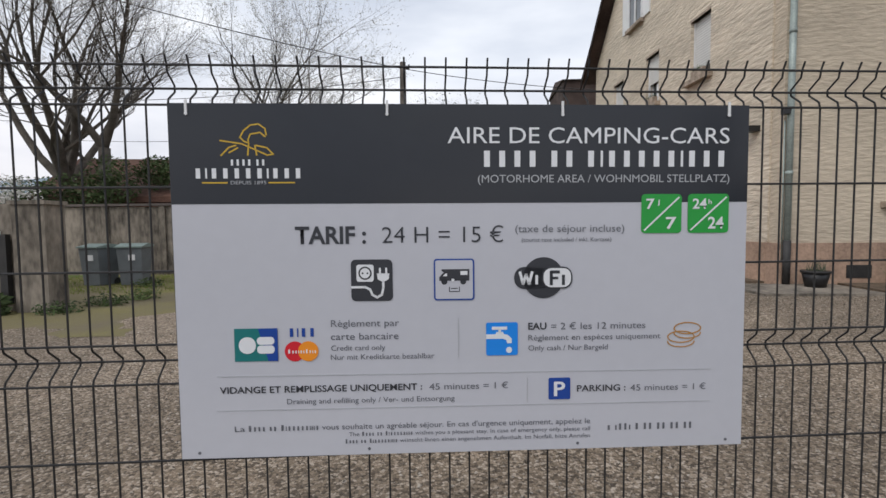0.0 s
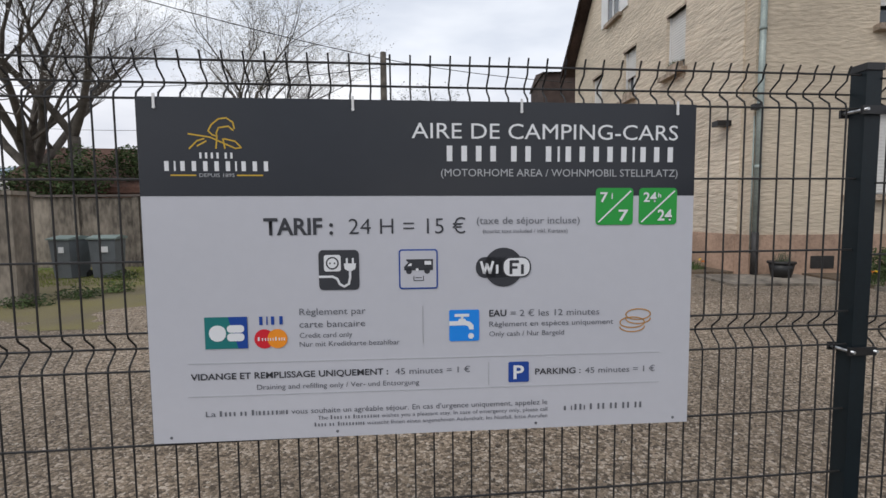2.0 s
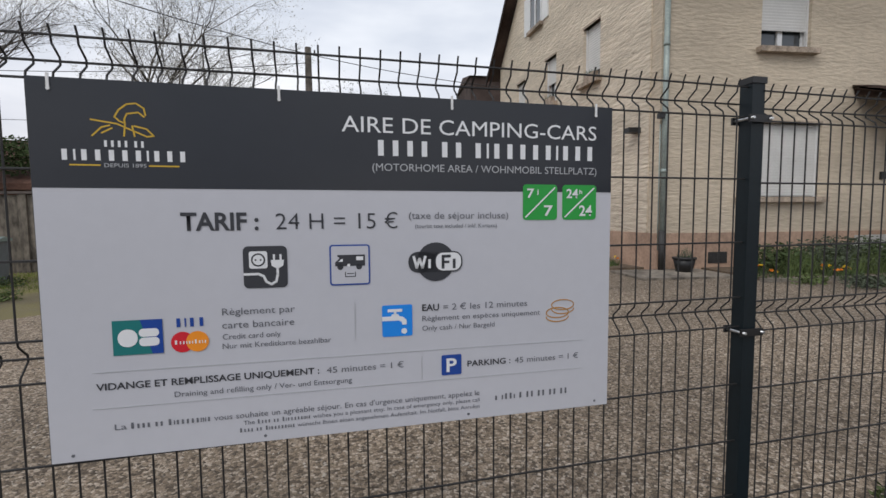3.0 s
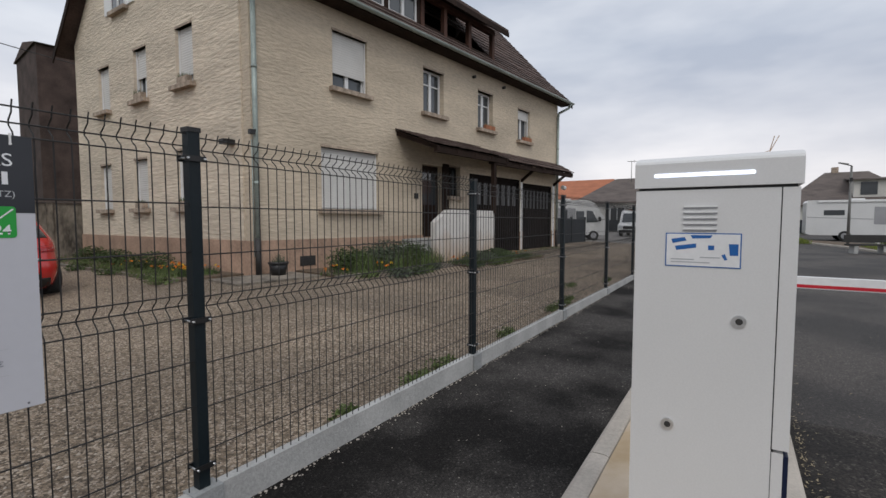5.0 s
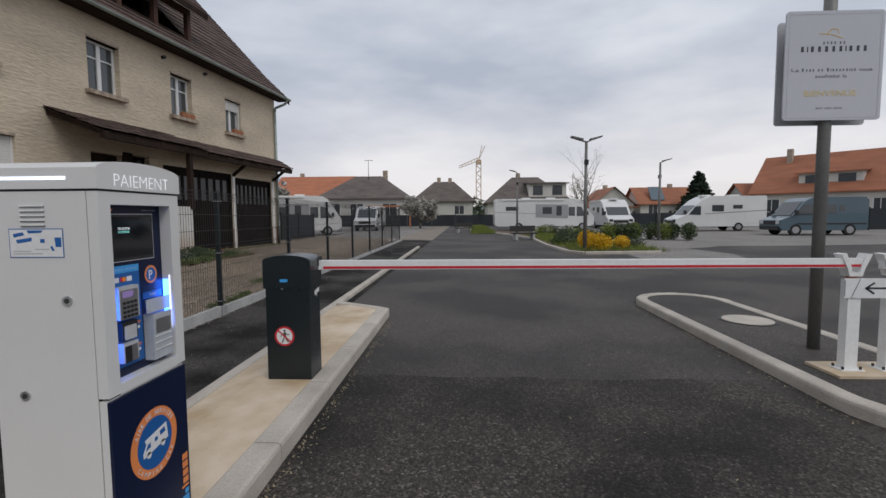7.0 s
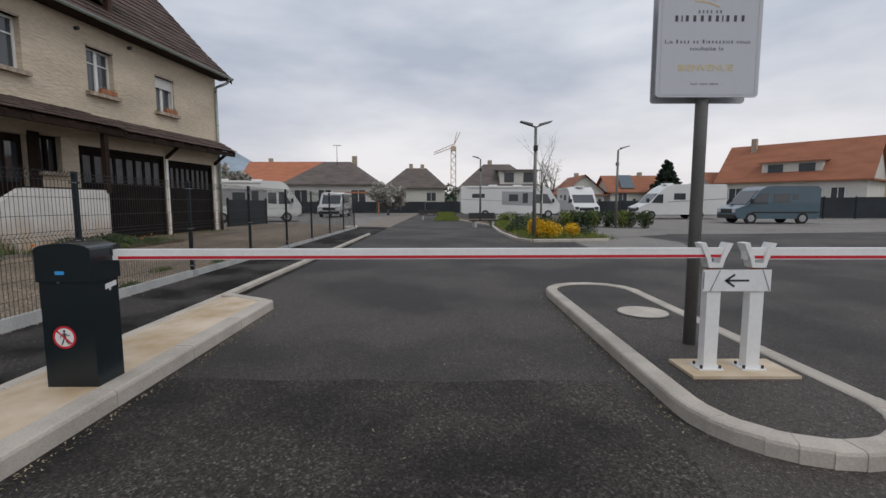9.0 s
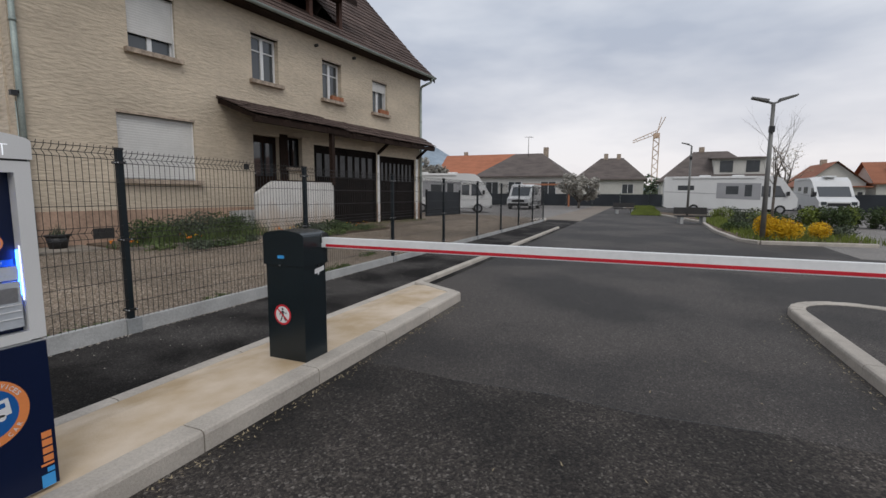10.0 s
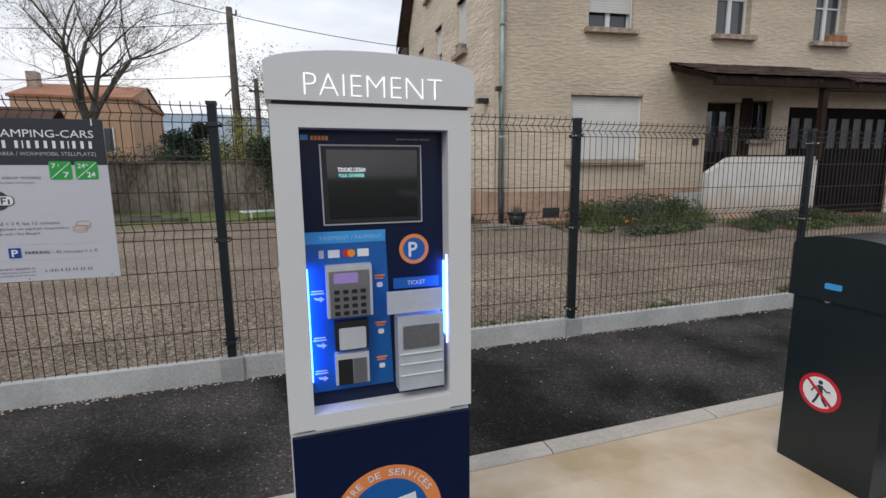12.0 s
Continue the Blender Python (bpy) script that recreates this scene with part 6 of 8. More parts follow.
# stoop with parapet and steps
st = Geo()
st.prism([(4.17, 0.14), (6.87, 0.14), (6.87, 1.62), (4.70, 1.62), (4.17, 1.29)], -1.32, -1.14, "y")
st.bevel(0.02, 2)
st.ob("stoop_parapet", M["parapet"], house, "white rendered stoop parapet stained at its foot")
Geo().box(4.66, 6.90, -1.30, -1.13, 1.622, 1.655).ob("parapet_coping", M["timber"], house)
Geo().box(4.55, 6.86, -1.138, -0.03, 0.15, 0.84).ob("stoop_floor", M["concrete"], house)
for k in range(4):
    Geo().box(3.35 + 0.3 * k, 4.548, -1.12, -0.03, 0.15 + 0.17 * k, 0.15 + 0.17 * (k + 1)).bevel(0.015, 1).ob("step", M["concrete"], house, "grey concrete step")
# small fittings on the walls
fl_ = Geo().box(-0.10, 0.0, -0.16, -0.06, 3.04, 3.13).bevel(0.01, 1).ob("flood_light", M["black"], house, "small black flood light at the corner of the house")
Geo().tube((0.02, -0.10, 3.08), (0.06, -0.10, 3.24), 0.028, 0.022, 8).ob("sensor", M["black"], fl_)
Geo().box(-0.30, -0.05, 0.55, 0.75, 2.9, 3.0).ob("side_lamp", M["black"], house)
Geo().box(4.78, 4.92, -0.04, 0.0, 1.95, 2.10).ob("door_bell", M["black"], house)
Geo().tube((HL + 0.02, -0.25, 2.75), (HL + 0.18, -0.3, 2.72), 0.09, 0.09, 12).ob("wall_lamp", M["white"], house, "round white wall lamp")
for xx, zz in ((7.6, 5.95), (9.4, 6.0)):
    Geo().tube((xx, -0.10, zz), (xx, 0.01, zz), 0.05, n=10).ob("vent_cap", M["iron"], house)
Geo().path([(0.0, -0.02, 2.95), (0.0, -0.02, 0.6)], 0.014, 6).ob("conduit", M["zinc"], house)
# cellar grating
Geo().box(1.05, 1.45, -0.035, -0.026, 0.33, 0.55).ob("cellar_grating", M["iron"], house)

# ---- building behind the house ----
an = thing("annex", "dark tile hung outbuilding behind the house", "outbuilding", pose(9.65, 30.0, 0, 0, 0, -6.8))
Geo().box(0, 4.5, 0, 5, 0, 10.5).ob("wall", M["roof"], an)
Geo().prism([(-0.25, 10.5), (5.25, 10.5), (2.5, 11.1)], -0.1, 4.8, "x").ob("roof", M["roof"], an)


# ---- plants ----
def mesh_of(name, verts, faces, material, parent=None, label=""):
    me = bpy.data.meshes.new(name)
    me.from_pydata(verts, [], faces)
    me.materials.append(material)
    o = new(name, me)
    if parent:
        o.parent = parent
    return tagged(o, label)


def leaf_cloud(rnd, blobs, n, size, flat=0.6):
    """Many small leaves spread through uneven blobs (centre, radii)."""
    vs, fs = [], []
    for _ in range(n):
        (c, r) = blobs[rnd.randrange(len(blobs))]
        d = Vector((rnd.gauss(0, 1), rnd.gauss(0, 1), rnd.gauss(0, 1))).normalized()
        k = rnd.random() ** 0.45
        p = Vector((c[0] + d.x * r[0] * k, c[1] + d.y * r[1] * k, c[2] + d.z * r[2] * k))
        if p.z < 0.0:
            p.z = rnd.uniform(0, 0.05)
        a = Vector((rnd.gauss(0, 1), rnd.gauss(0, 1), rnd.gauss(0, 1) * flat)).normalized()
        b = a.cross(Vector((rnd.gauss(0, 1), rnd.gauss(0, 1), rnd.gauss(0, 1)))).normalized()
        s = size * rnd.uniform(0.6, 1.4)
        i = len(vs)
        vs += [p - a * s, p + b * s * 0.42, p + a * s, p - b * s * 0.42]
        fs.append((i, i + 1, i + 2, i + 3))
    return vs, fs


def blades(rnd, x0, x1, y0, y1, n, h, z=0.0, w=0.008, lean=0.35):
    vs, fs = [], []
    for _ in range(n):
        p = Vector((rnd.uniform(x0, x1), rnd.uniform(y0, y1), z))
        hh = h * rnd.uniform(0.4, 1.2)
        d = Vector((rnd.uniform(-lean, lean) * hh, rnd.uniform(-lean, lean) * hh, hh))
        s = Vector((rnd.uniform(-1, 1), rnd.uniform(-1, 1), 0)).normalized() * w
        i = len(vs)
        vs += [p - s, p + s, p + d]
        fs.append((i, i + 1, i + 2))
    return vs, fs


def bush(name, label, x, y, z, blobs, n, size, material, seed, stems=6, category="shrub", group="shrubs"):
    rnd = random.Random(seed)
    t = thing(name, label, category, pose(x, y, z), group)
    g = Geo()
    for _ in range(stems):
        c, r = blobs[rnd.randrange(len(blobs))]
        g.tube((c[0] * 0.3, c[1] * 0.3, -0.03), (c[0] + rnd.uniform(-0.4, 0.4) * r[0], c[1] + rnd.uniform(-0.4, 0.4) * r[1], c[2]), 0.02, 0.006, 5)
    g.ob("stem_cluster", M["bark"], t)
    vs, fs = leaf_cloud(rnd, blobs, n, size)
    mesh_of("foliage", vs, fs, M[material], t)
    return t


def tree(name, label, x, y, z, height, spread, seed, stems=3, levels=5, leaf=None, leaf_n=0, leaf_size=0.05, trunk_r=0.16, fork=0.25):
    """A bare or budding tree: forked stems, limbs and twigs that thin out, and buds or blossom at the tips."""
    rnd = random.Random(seed)
    t = thing(name, label, "tree", pose(x, y, z), "trees")
    wood, tips, limbs = Geo(), [], Geo()

    def grow(p, d, ln, r, lev):
        seg = 3
        for k in range(seg):
            d = (d + Vector((rnd.gauss(0, 0.13), rnd.gauss(0, 0.13), rnd.gauss(0.05, 0.09)))).normalized()
            q = p + d * ln / seg
            r2 = r * (0.86 if k < seg - 1 else 0.72)
            (wood if lev < 2 else limbs).tube(p, q, r, r2, 7 if lev < 2 else (5 if lev < 3 else 3), False)
            p, r = q, r2
            if lev >= 1 and lev < levels and rnd.random() < 0.75:
                s = (d + Vector((rnd.gauss(0, 0.75), rnd.gauss(0, 0.75), rnd.gauss(0.1, 0.4)))).normalized()
                grow(p, s, ln * rnd.uniform(0.45, 0.75), r * 0.55, lev + 1)
            if lev >= levels - 1:
                tips.append(p)
        if lev < levels:
            for _ in range(2):
                s = (d + Vector((rnd.gauss(0, 0.42), rnd.gauss(0, 0.42), rnd.gauss(0.08, 0.25)))).normalized()
                grow(p, s, ln * rnd.uniform(0.6, 0.82), r * 0.72, lev + 1)
        else:
            tips.append(p)

    base = Vector((0, 0, height * fork))
    wood.tube((0, 0, -0.1), base, trunk_r * 1.15, trunk_r, 9)
    for k in range(stems):
        a = k * math.tau / stems + rnd.uniform(-0.5, 0.5)
        d = Vector((math.cos(a) * spread, math.sin(a) * spread, 1)).normalized()
        grow(base.copy(), d, height * 0.30, trunk_r * 0.75, 1)
    wood.ob("trunk", M["bark"], t)
    limbs.ob("branching", M["bark"], t)
    if leaf and tips:
        blobs = [(p, (0.16, 0.16, 0.16)) for p in tips]
        vs, fs = leaf_cloud(rnd, blobs, leaf_n, leaf_size)
        mesh_of("crown", vs, fs, M[leaf], t)
    return t


tree("bare_tree", "large bare many-stemmed tree with small pale buds behind the wall", -10.1, 14.2, 0.0, 10.5, 0.75, 11, 7, 6, "blossom", 14000, 0.026, 0.165, 0.25)
tree("bare_tree", "smaller bare forked tree with buds behind the wall", -8.8, 13.9, 0.0, 8.2, 0.8, 13, 3, 6, "blossom", 6000, 0.024, 0.15, 0.44)
tree("bare_tree", "slender bare tree with fresh buds beyond the old wall", -7.4, 25.5, 0.0, 13.0, 0.36, 23, 5, 6, "blossom", 16000, 0.045, 0.2, 0.3)
tree("bare_tree", "wide bare tree over the ivy at the old wall", 2.2, 22.4, 0.0, 6.4, 0.6, 31, 6, 6, "leaf_grey", 5000, 0.045, 0.12, 0.28)
tree("blossom_tree", "white flowering tree before the far houses", 50, 2.6, 0, 4.2, 1.1, 41, 6, 4, "blossom_far", 7000, 0.13, 0.12, 0.14)
tree("blossom_tree", "white flowering tree beside the parked motorhome", 44, 17.5, 0, 5.2, 0.8, 43, 4, 4, "blossom_far", 8000, 0.16, 0.14, 0.2)
tree("young_tree", "thin bare young tree in the planting bed", 21.5, -7.6, 0, 4.4, 0.25, 47, 2, 4, None, 0, 0, 0.045, 0.3)
tree("bare_tree", "bare tree behind the parking", 58, -16.5, 0, 6.5, 0.5, 53, 3, 4, "straw", 500, 0.08, 0.15, 0.3)
tree("bare_tree", "bare spreading tree at the edge of the parking", 26, -34.5, 0, 7.0, 0.8, 59, 4, 5, "straw", 800, 0.05, 0.2, 0.25)
bush("willow_shrub", "pale yellow green willow shrub behind the old wall", -0.35, 21.5, 0, [((0, 0, 1.6), (1.3, 1.0, 1.5)), ((0.8, 0.3, 2.4), (0.9, 0.9, 1.5)), ((-0.9, 0.2, 2.2), (0.8, 0.9, 1.3)), ((0.2, 0, 3.4), (0.8, 0.7, 1.0))], 5200, 0.06, "willow", 3)
bush("ivy_bush", "dark ivy bush grown over the old wall", 1.3, 16.9, 0.1, [((0, 0, 1.3), (0.8, 0.45, 1.0)), ((0.6, 0, 1.8), (0.8, 0.45, 0.9)), ((-0.5, 0, 2.2), (0.6, 0.4, 0.6)), ((1.2, 0.1, 1.3), (0.6, 0.4, 0.7)), ((0.4, 0, 2.6), (0.8, 0.45, 0.5))], 9000, 0.05, "ivy", 5)
bush("evergreen", "dark evergreen tree beyond the old wall", -3.2, 27.5, 0, [((0, 0, 1.0), (2.1, 1.6, 1.0)), ((-0.4, 0, 2.3), (1.7, 1.4, 0.8)), ((0.5, 0, 3.0), (1.4, 1.2, 0.7)), ((-0.7, 0, 3.5), (1.0, 0.9, 0.6)), ((0.4, 0, 4.0), (0.6, 0.6, 0.5))], 7000, 0.08, "leaf_dark", 6, 4, "tree", "trees")
bush("evergreen", "dark evergreen tree at the house end", 3.0, 32, 0, [((0, 0, 1.5), (2.2, 2, 1.5)), ((0.5, 0, 3.4), (1.6, 1.5, 1.3)), ((1.4, 0, 4.6), (1.2, 1.0, 0.9))], 6000, 0.09, "leaf_dark", 8, 4, "tree", "trees")
bush("ivy_bush", "dark shrub on the far wall beside the tree", -9.2, 13.3, 0, [((0, 0, 2.2), (1.2, 0.5, 0.7)), ((0.9, 0, 2.6), (0.8, 0.5, 0.75)), ((1.9, 0.6, 2.9), (0.7, 0.4, 0.5)), ((-1.4, 0, 2.2), (0.9, 0.5, 0.6))], 7000, 0.05, "leaf", 9)
bush("blossom_bush", "white flowering shrub above the wall", -7.7, 9.3, 0.0, [((0, 0, 1.9), (0.6, 0.4, 0.5)), ((-0.9, 0, 2.0), (0.7, 0.4, 0.5))], 2500, 0.03, "blossom", 10)
bush("border_plant", "low leafy green plant at the foot of the garden wall", -6.15, 6.95, 0.1, [((0, 0, 0.16), (0.34, 0.2, 0.22)), ((-0.4, 0, 0.14), (0.3, 0.2, 0.18))], 700, 0.07, "leaf", 430)
for k, (wx, wy) in enumerate(((-5.0, 7.75), (-4.75, 8.3), (-5.6, 10.0), (-4.6, 11.6), (-5.25, 7.1))):
    bush("border_weed", "low wild green weed in the mossy gravel", wx, wy, 0.12, [((0, 0, 0.06), (0.34, 0.25, 0.13))], 320, 0.03, ("leaf", "leaf_weed")[k % 2], 640 + k, 3, "weeds", "border weeds")
# conifer far off
con = thing("conifer", "tall dark conifer behind the parking", "tree", pose(70, -36.3, 0), "trees")
Geo().tube((0, 0, 0), (0, 0, 7.4), 0.22, 0.04, 8).ob("trunk", M["bark"], con)
rr = random.Random(77)
blobs = []
for k in range(60):
    h = 1.2 + 6.2 * (k / 60)
    rad = 3.3 * (1 - (h - 1.0) / 6.8) + 0.2
    a = rr.uniform(0, math.tau)
    blobs.append(((rad * 0.55 * math.cos(a), rad * 0.55 * math.sin(a), h), (rad * 0.5, rad * 0.5, 0.28)))
vs_, fs_ = leaf_cloud(rr, blobs, 14000, 0.2)
mesh_of("crown", vs_, fs_, M["leaf_dark"], con)
bush("evergreen", "broad dark hedge before the conifer", 68, -37.5, 0, [((0, 0, 1.3), (2, 3.2, 1.4))], 4000, 0.14, "leaf_dark", 12, 3, "hedge")

# planting bed: forsythia, shrubs, dry stalks
bush("forsythia", "bright yellow flowering forsythia in the planting bed", 17.7, -6.95, 0.05, [((0, 0, 0.35), (0.35, 0.5, 0.36)), ((0, 0.35, 0.42), (0.3, 0.3, 0.36)), ((0, -0.3, 0.30), (0.3, 0.35, 0.3))], 4200, 0.035, "yellow", 13, 14)
bush("forsythia", "small yellow flowering forsythia in the planting bed", 18.2, -8.1, 0.05, [((0, 0, 0.28), (0.28, 0.3, 0.28))], 1500, 0.03, "yellow", 14, 8)
rnd_b = random.Random(15)
for k in range(15):
    bx, by = rnd_b.uniform(19.0, 33.0), rnd_b.uniform(-9.3, -6.6)
    hgt = rnd_b.uniform(0.3, 0.62)
    bush("bed_shrub", "low green shrub in the planting bed", bx, by, 0.05, [((0, 0, hgt * 0.6), (0.5, 0.55, hgt * 0.6)), ((0.25, 0.3, hgt * 0.5), (0.35, 0.35, hgt * 0.5))], 900, 0.05, ("leaf", "leaf_light", "leaf_grey", "blossom")[(0, 0, 1, 2, 0, 2, 3)[k % 7]], 100 + k)
for k in range(9):
    bush("hedge_shrub", "dark green shrub along the parking walkway", 25.5 + rnd_b.uniform(-1, 1.5), -9.6 - k * 0.52, 0.02, [((0, 0, 0.45), (0.5, 0.42, 0.5))], 900, 0.06, "leaf" if k % 3 else "leaf_light", 200 + k)
vs_, fs_ = blades(random.Random(16), 16.9, 32, -9.4, -6.1, 7000, 0.22, 0.05, 0.012)
tagged(mesh_of("bed_grass", vs_, fs_, M["leaf_light"]), "tufts of grass in the planting bed", "grass", "", "stuff")
vs_, fs_ = blades(random.Random(17), 34, 56, -4.4, -2.6, 6000, 0.25, 0.05, 0.02)
tagged(mesh_of("verge_grass", vs_, fs_, M["leaf_light"]), "green grass on the far verge", "grass", "", "stuff")

# ---- bed along the house ----
hb = thing("house_bed", "earth border along the house with concrete edging", "flower bed", HM)
Geo().prism([(0.9, -1.55), (4.4, -1.55), (4.4, -0.03), (0.9, -0.03)], 0.15, 0.31).ob("soil", M["earth"], hb)
Geo().box(0.8, 4.5, -1.65, -1.55, 0.15, 0.31).bevel(0.012, 1).ob("edging", M["dark_soil"], hb)
off_square(Geo().prism([(-1.3, 0.3), (-0.03, 0.3), (-0.03, 8.7), (-1.3, 8.7)], 0.15, 0.30)).ob("soil", M["earth"], hb)
off_square(Geo().box(-1.4, -1.3, 0.3, 8.7, 0.15, 0.31).bevel(0.012, 1)).ob("edging", M["dark_soil"], hb)
Geo().prism([(4.5, -2.1), (8.6, -2.1), (8.6, -1.32), (4.5, -1.32)], 0.15, 0.285).ob("soil", M["earth"], hb)
pt = thing("patio_slab", "grey concrete slab at the house corner", "slab", HM)
Geo().box(-0.95, 0.8, -1.15, -0.03, 0.15, 0.295).bevel(0.01, 1).ob("slab", M["wall_old"], pt)
hp = lambda x, y: HM @ Vector((x, y, 0))
for k, (bx, by, hh) in enumerate(((1.6, -0.95, 0.5), (2.2, -1.0, 0.55), (2.8, -0.95, 0.62), (3.4, -1.0, 0.6), (3.95, -0.9, 0.5), (5.4, -1.75, 0.28), (6.3, -1.75, 0.3))):
    p = hp(bx, by)
    bush("lavender_bush", "grey green bushy plant in the house border", p.x, p.y, 0.29, [((0, 0, hh * 0.5), (0.48, 0.42, hh * 0.6)), ((0.2, -0.1, hh * 0.4), (0.4, 0.4, hh * 0.5))], 1700, 0.035, "leaf_grey" if k % 3 else "leaf", 300 + k)
rw = random.Random(555)
for k in range(16):
    p = hp(rw.uniform(0.9, 8.4), rw.uniform(-2.35, -1.6))
    bush("border_weed", "low wild green weed at the edge of the border", p.x, p.y, 0.24, [((0, 0, 0.07), (0.32, 0.2, 0.12)), ((0.2, 0.05, 0.05), (0.25, 0.15, 0.09))], 380, 0.028, ("leaf", "leaf_weed", "leaf_grey")[k % 3], 560 + k, 3, "weeds", "border weeds")
for k in range(10):
    p = hp(-1.38 - LEAN * 0.8 * k + rw.uniform(-0.3, 0.2), 0.4 + k * 0.8)
    bush("border_weed", "low wild green weed at the edge of the border", p.x, p.y, 0.24, [((0, 0, 0.06), (0.3, 0.3, 0.1))], 300, 0.028, ("leaf_weed", "leaf")[k % 2], 600 + k, 3, "weeds", "border weeds")
vs_, fs_ = [], []
for x0, x1, y0, y1, n_, hh in ((1.4, 4.4, -1.5, -0.5, 2600, 0.45), (4.5, 8.4, -2.2, -1.35, 1400, 0.14), (-1.7, -0.5, 0.4, 7.5, 1800, 0.2), (8.4, 13.5, -0.9, -0.1, 500, 0.08)):
    v2, f2 = blades(rw, x0, x1, y0, y1, n_, hh, 0.27, 0.007, 0.5)
    fs_ += [tuple(i + len(vs_) for i in f) for f in f2]
    vs_ += [HM @ v for v in v2]
tagged(mesh_of("border_grass", vs_, fs_, M["leaf_weed"]), "long thin grass and stalks in the house border", "grass", "", "stuff")
for k, (bx, by, hh, ma) in enumerate(((-6.5, 30, 3.6, "leaf_grey"), (-4.0, 33, 4.2, "leaf"), (1.2, 27, 3.4, "leaf_grey"), (3.6, 26, 3.0, "leaf_weed"), (-9.5, 31, 3.4, "leaf"), (5.0, 30, 4.0, "leaf_grey"), (-1.2, 31, 3.8, "leaf"), (-12.5, 27, 3.0, "leaf_grey"), (-10.2, 17.5, 2.6, "leaf"))):
    bush("far_shrub", "dull green overgrown shrub behind the old wall", bx, by, 0, [((0, 0, hh * 0.45), (1.6, 1.2, hh * 0.5)), ((1.0, 0, hh * 0.6), (1.1, 0.9, hh * 0.4)), ((-1.1, 0, hh * 0.5), (1.1, 0.9, hh * 0.42))], 3800, 0.07, ma, 700 + k)


def flower_patch(x, y, z, sx, sy, n, seed, petals):
    rnd = random.Random(seed)
    t = thing("flower_patch", "small patch of orange and yellow flowers with green leaves", "flowers", pose(x, y, z), "flowers")
    vs, fs = blades(rnd, -sx, sx, -sy, sy, n * 6, 0.16, 0, 0.012, 0.5)
    mesh_of("foliage", vs, fs, M["leaf"], t)
    for nm, ma, q in (("blossom", petals, n), ("blossom", "yellow", n // 2)):
        vs, fs = leaf_cloud(rnd, [((rnd.uniform(-sx, sx), rnd.uniform(-sy, sy), rnd.uniform(0.12, 0.2)), (0.03, 0.03, 0.02)) for _ in range(max(3, q // 5))], q, 0.028)
        mesh_of(nm, vs, fs, M[ma], t)


for k, (bx, by) in enumerate(((-0.78, 0.9), (-0.78, 1.9), (-1.15, 3.2), (1.2, -1.35), (2.3, -1.5), (4.7, -1.8), (7.4, -1.75))):
    p = hp(bx, by)
    flower_patch(p.x, p.y, 0.29, 0.4, 0.3, 70 if k < 2 else 25, 400 + k, "orange_flower")
for k, (bx, by) in enumerate(((-1.1, 4.6), (-1.15, 6.4), (-0.95, 2.6))):
    p = hp(bx, by)
    bush("border_plant", "green border plant by the gable wall", p.x, p.y, 0.29, [((0, 0, 0.18), (0.45, 0.4, 0.24))], 900, 0.035, "leaf", 420 + k)
pot = thing("flower_pot", "black plastic plant pot with sparse stalks on the slab", "flower pot", HM @ pose(0.28, -0.42, 0.295))
Geo().tube((0, 0, 0), (0, 0, 0.24), 0.14, 0.19, 18).ob("pot", M["black"], pot)
Geo().tube((0, 0, 0.225), (0, 0, 0.262), 0.205, 0.205, 18).ob("pot_rim", M["black"], pot)
vs_, fs_ = blades(random.Random(5), -0.1, 0.1, -0.1, 0.1, 60, 0.2, 0.24, 0.006)
mesh_of("stalk_cluster", vs_, fs_, M["leaf_grey"], pot)
# weeds along the fence foot
for k, (wx, wy, s) in enumerate(((3.2, 1.42, 0.22), (3.6, 1.45, 0.3), (5.0, 1.45, 0.25), (7.1, 1.5, 0.35), (7.6, 1.55, 0.3), (6.7, 1.5, 0.2), (10.5, 1.6, 0.3), (2.4, 1.4, 0.15), (9.2, 2.0, 0.35))):
    vs_, fs_ = leaf_cloud(random.Random(500 + k), [((0, 0, 0.04), (s * 0.8, s * 0.35, 0.07)), ((s * 0.6, 0, 0.03), (s * 0.6, s * 0.25, 0.05))], 260, 0.02)
    w_ = thing("weed_tuft", "low green weeds in the gravel by the fence", "weeds", pose(wx, wy, 0.08), "weeds")
    mesh_of("foliage", vs_, fs_, M["leaf_weed"], w_)
vs_, fs_ = blades(random.Random(18), -12, 2.4, 12.2, 17.2, 16000, 0.12, 0.05, 0.012)
tagged(mesh_of("lawn_grass", vs_, fs_, M["leaf_light"]), "uneven green grass before the old wall", "grass", "", "stuff")
vs_, fs_ = blades(random.Random(19), -8.5, -4.6, 9.0, 12.2, 6000, 0.06, 0.12, 0.008)
tagged(mesh_of("verge_tufts", vs_, fs_, M["leaf_light"]), "short grass beside the bins", "grass", "", "stuff")

# ---- old walls, bins, poles ----
def panel_wall(name, p0, p1, h, n, label):
    t = thing(name, label, "wall", None, "", "structure")
    d = Vector((p1[0] - p0[0], p1[1] - p0[1], 0))
    m = pose(p0[0], p0[1], 0, 0, 0, math.degrees(math.atan2(d.y, d.x)))
    for k in range(n):
        a, b = d.length * k / n, d.length * (k + 1) / n
        Geo().box(a + 0.08, b - 0.08, -0.04, 0.04, 0, h, m).ob("wall_panel", M["wall_old"], t)
        Geo().box(a - 0.08, a + 0.08, -0.09, 0.09, 0, h + 0.02, m).bevel(0.015, 1).ob("wall_post", M["wall_old"], t)
    Geo().box(-0.1, d.length, -0.11, 0.11, h + 0.021, h + 0.08, m).bevel(0.015, 1).ob("coping", M["roof_far"], t)
    return t


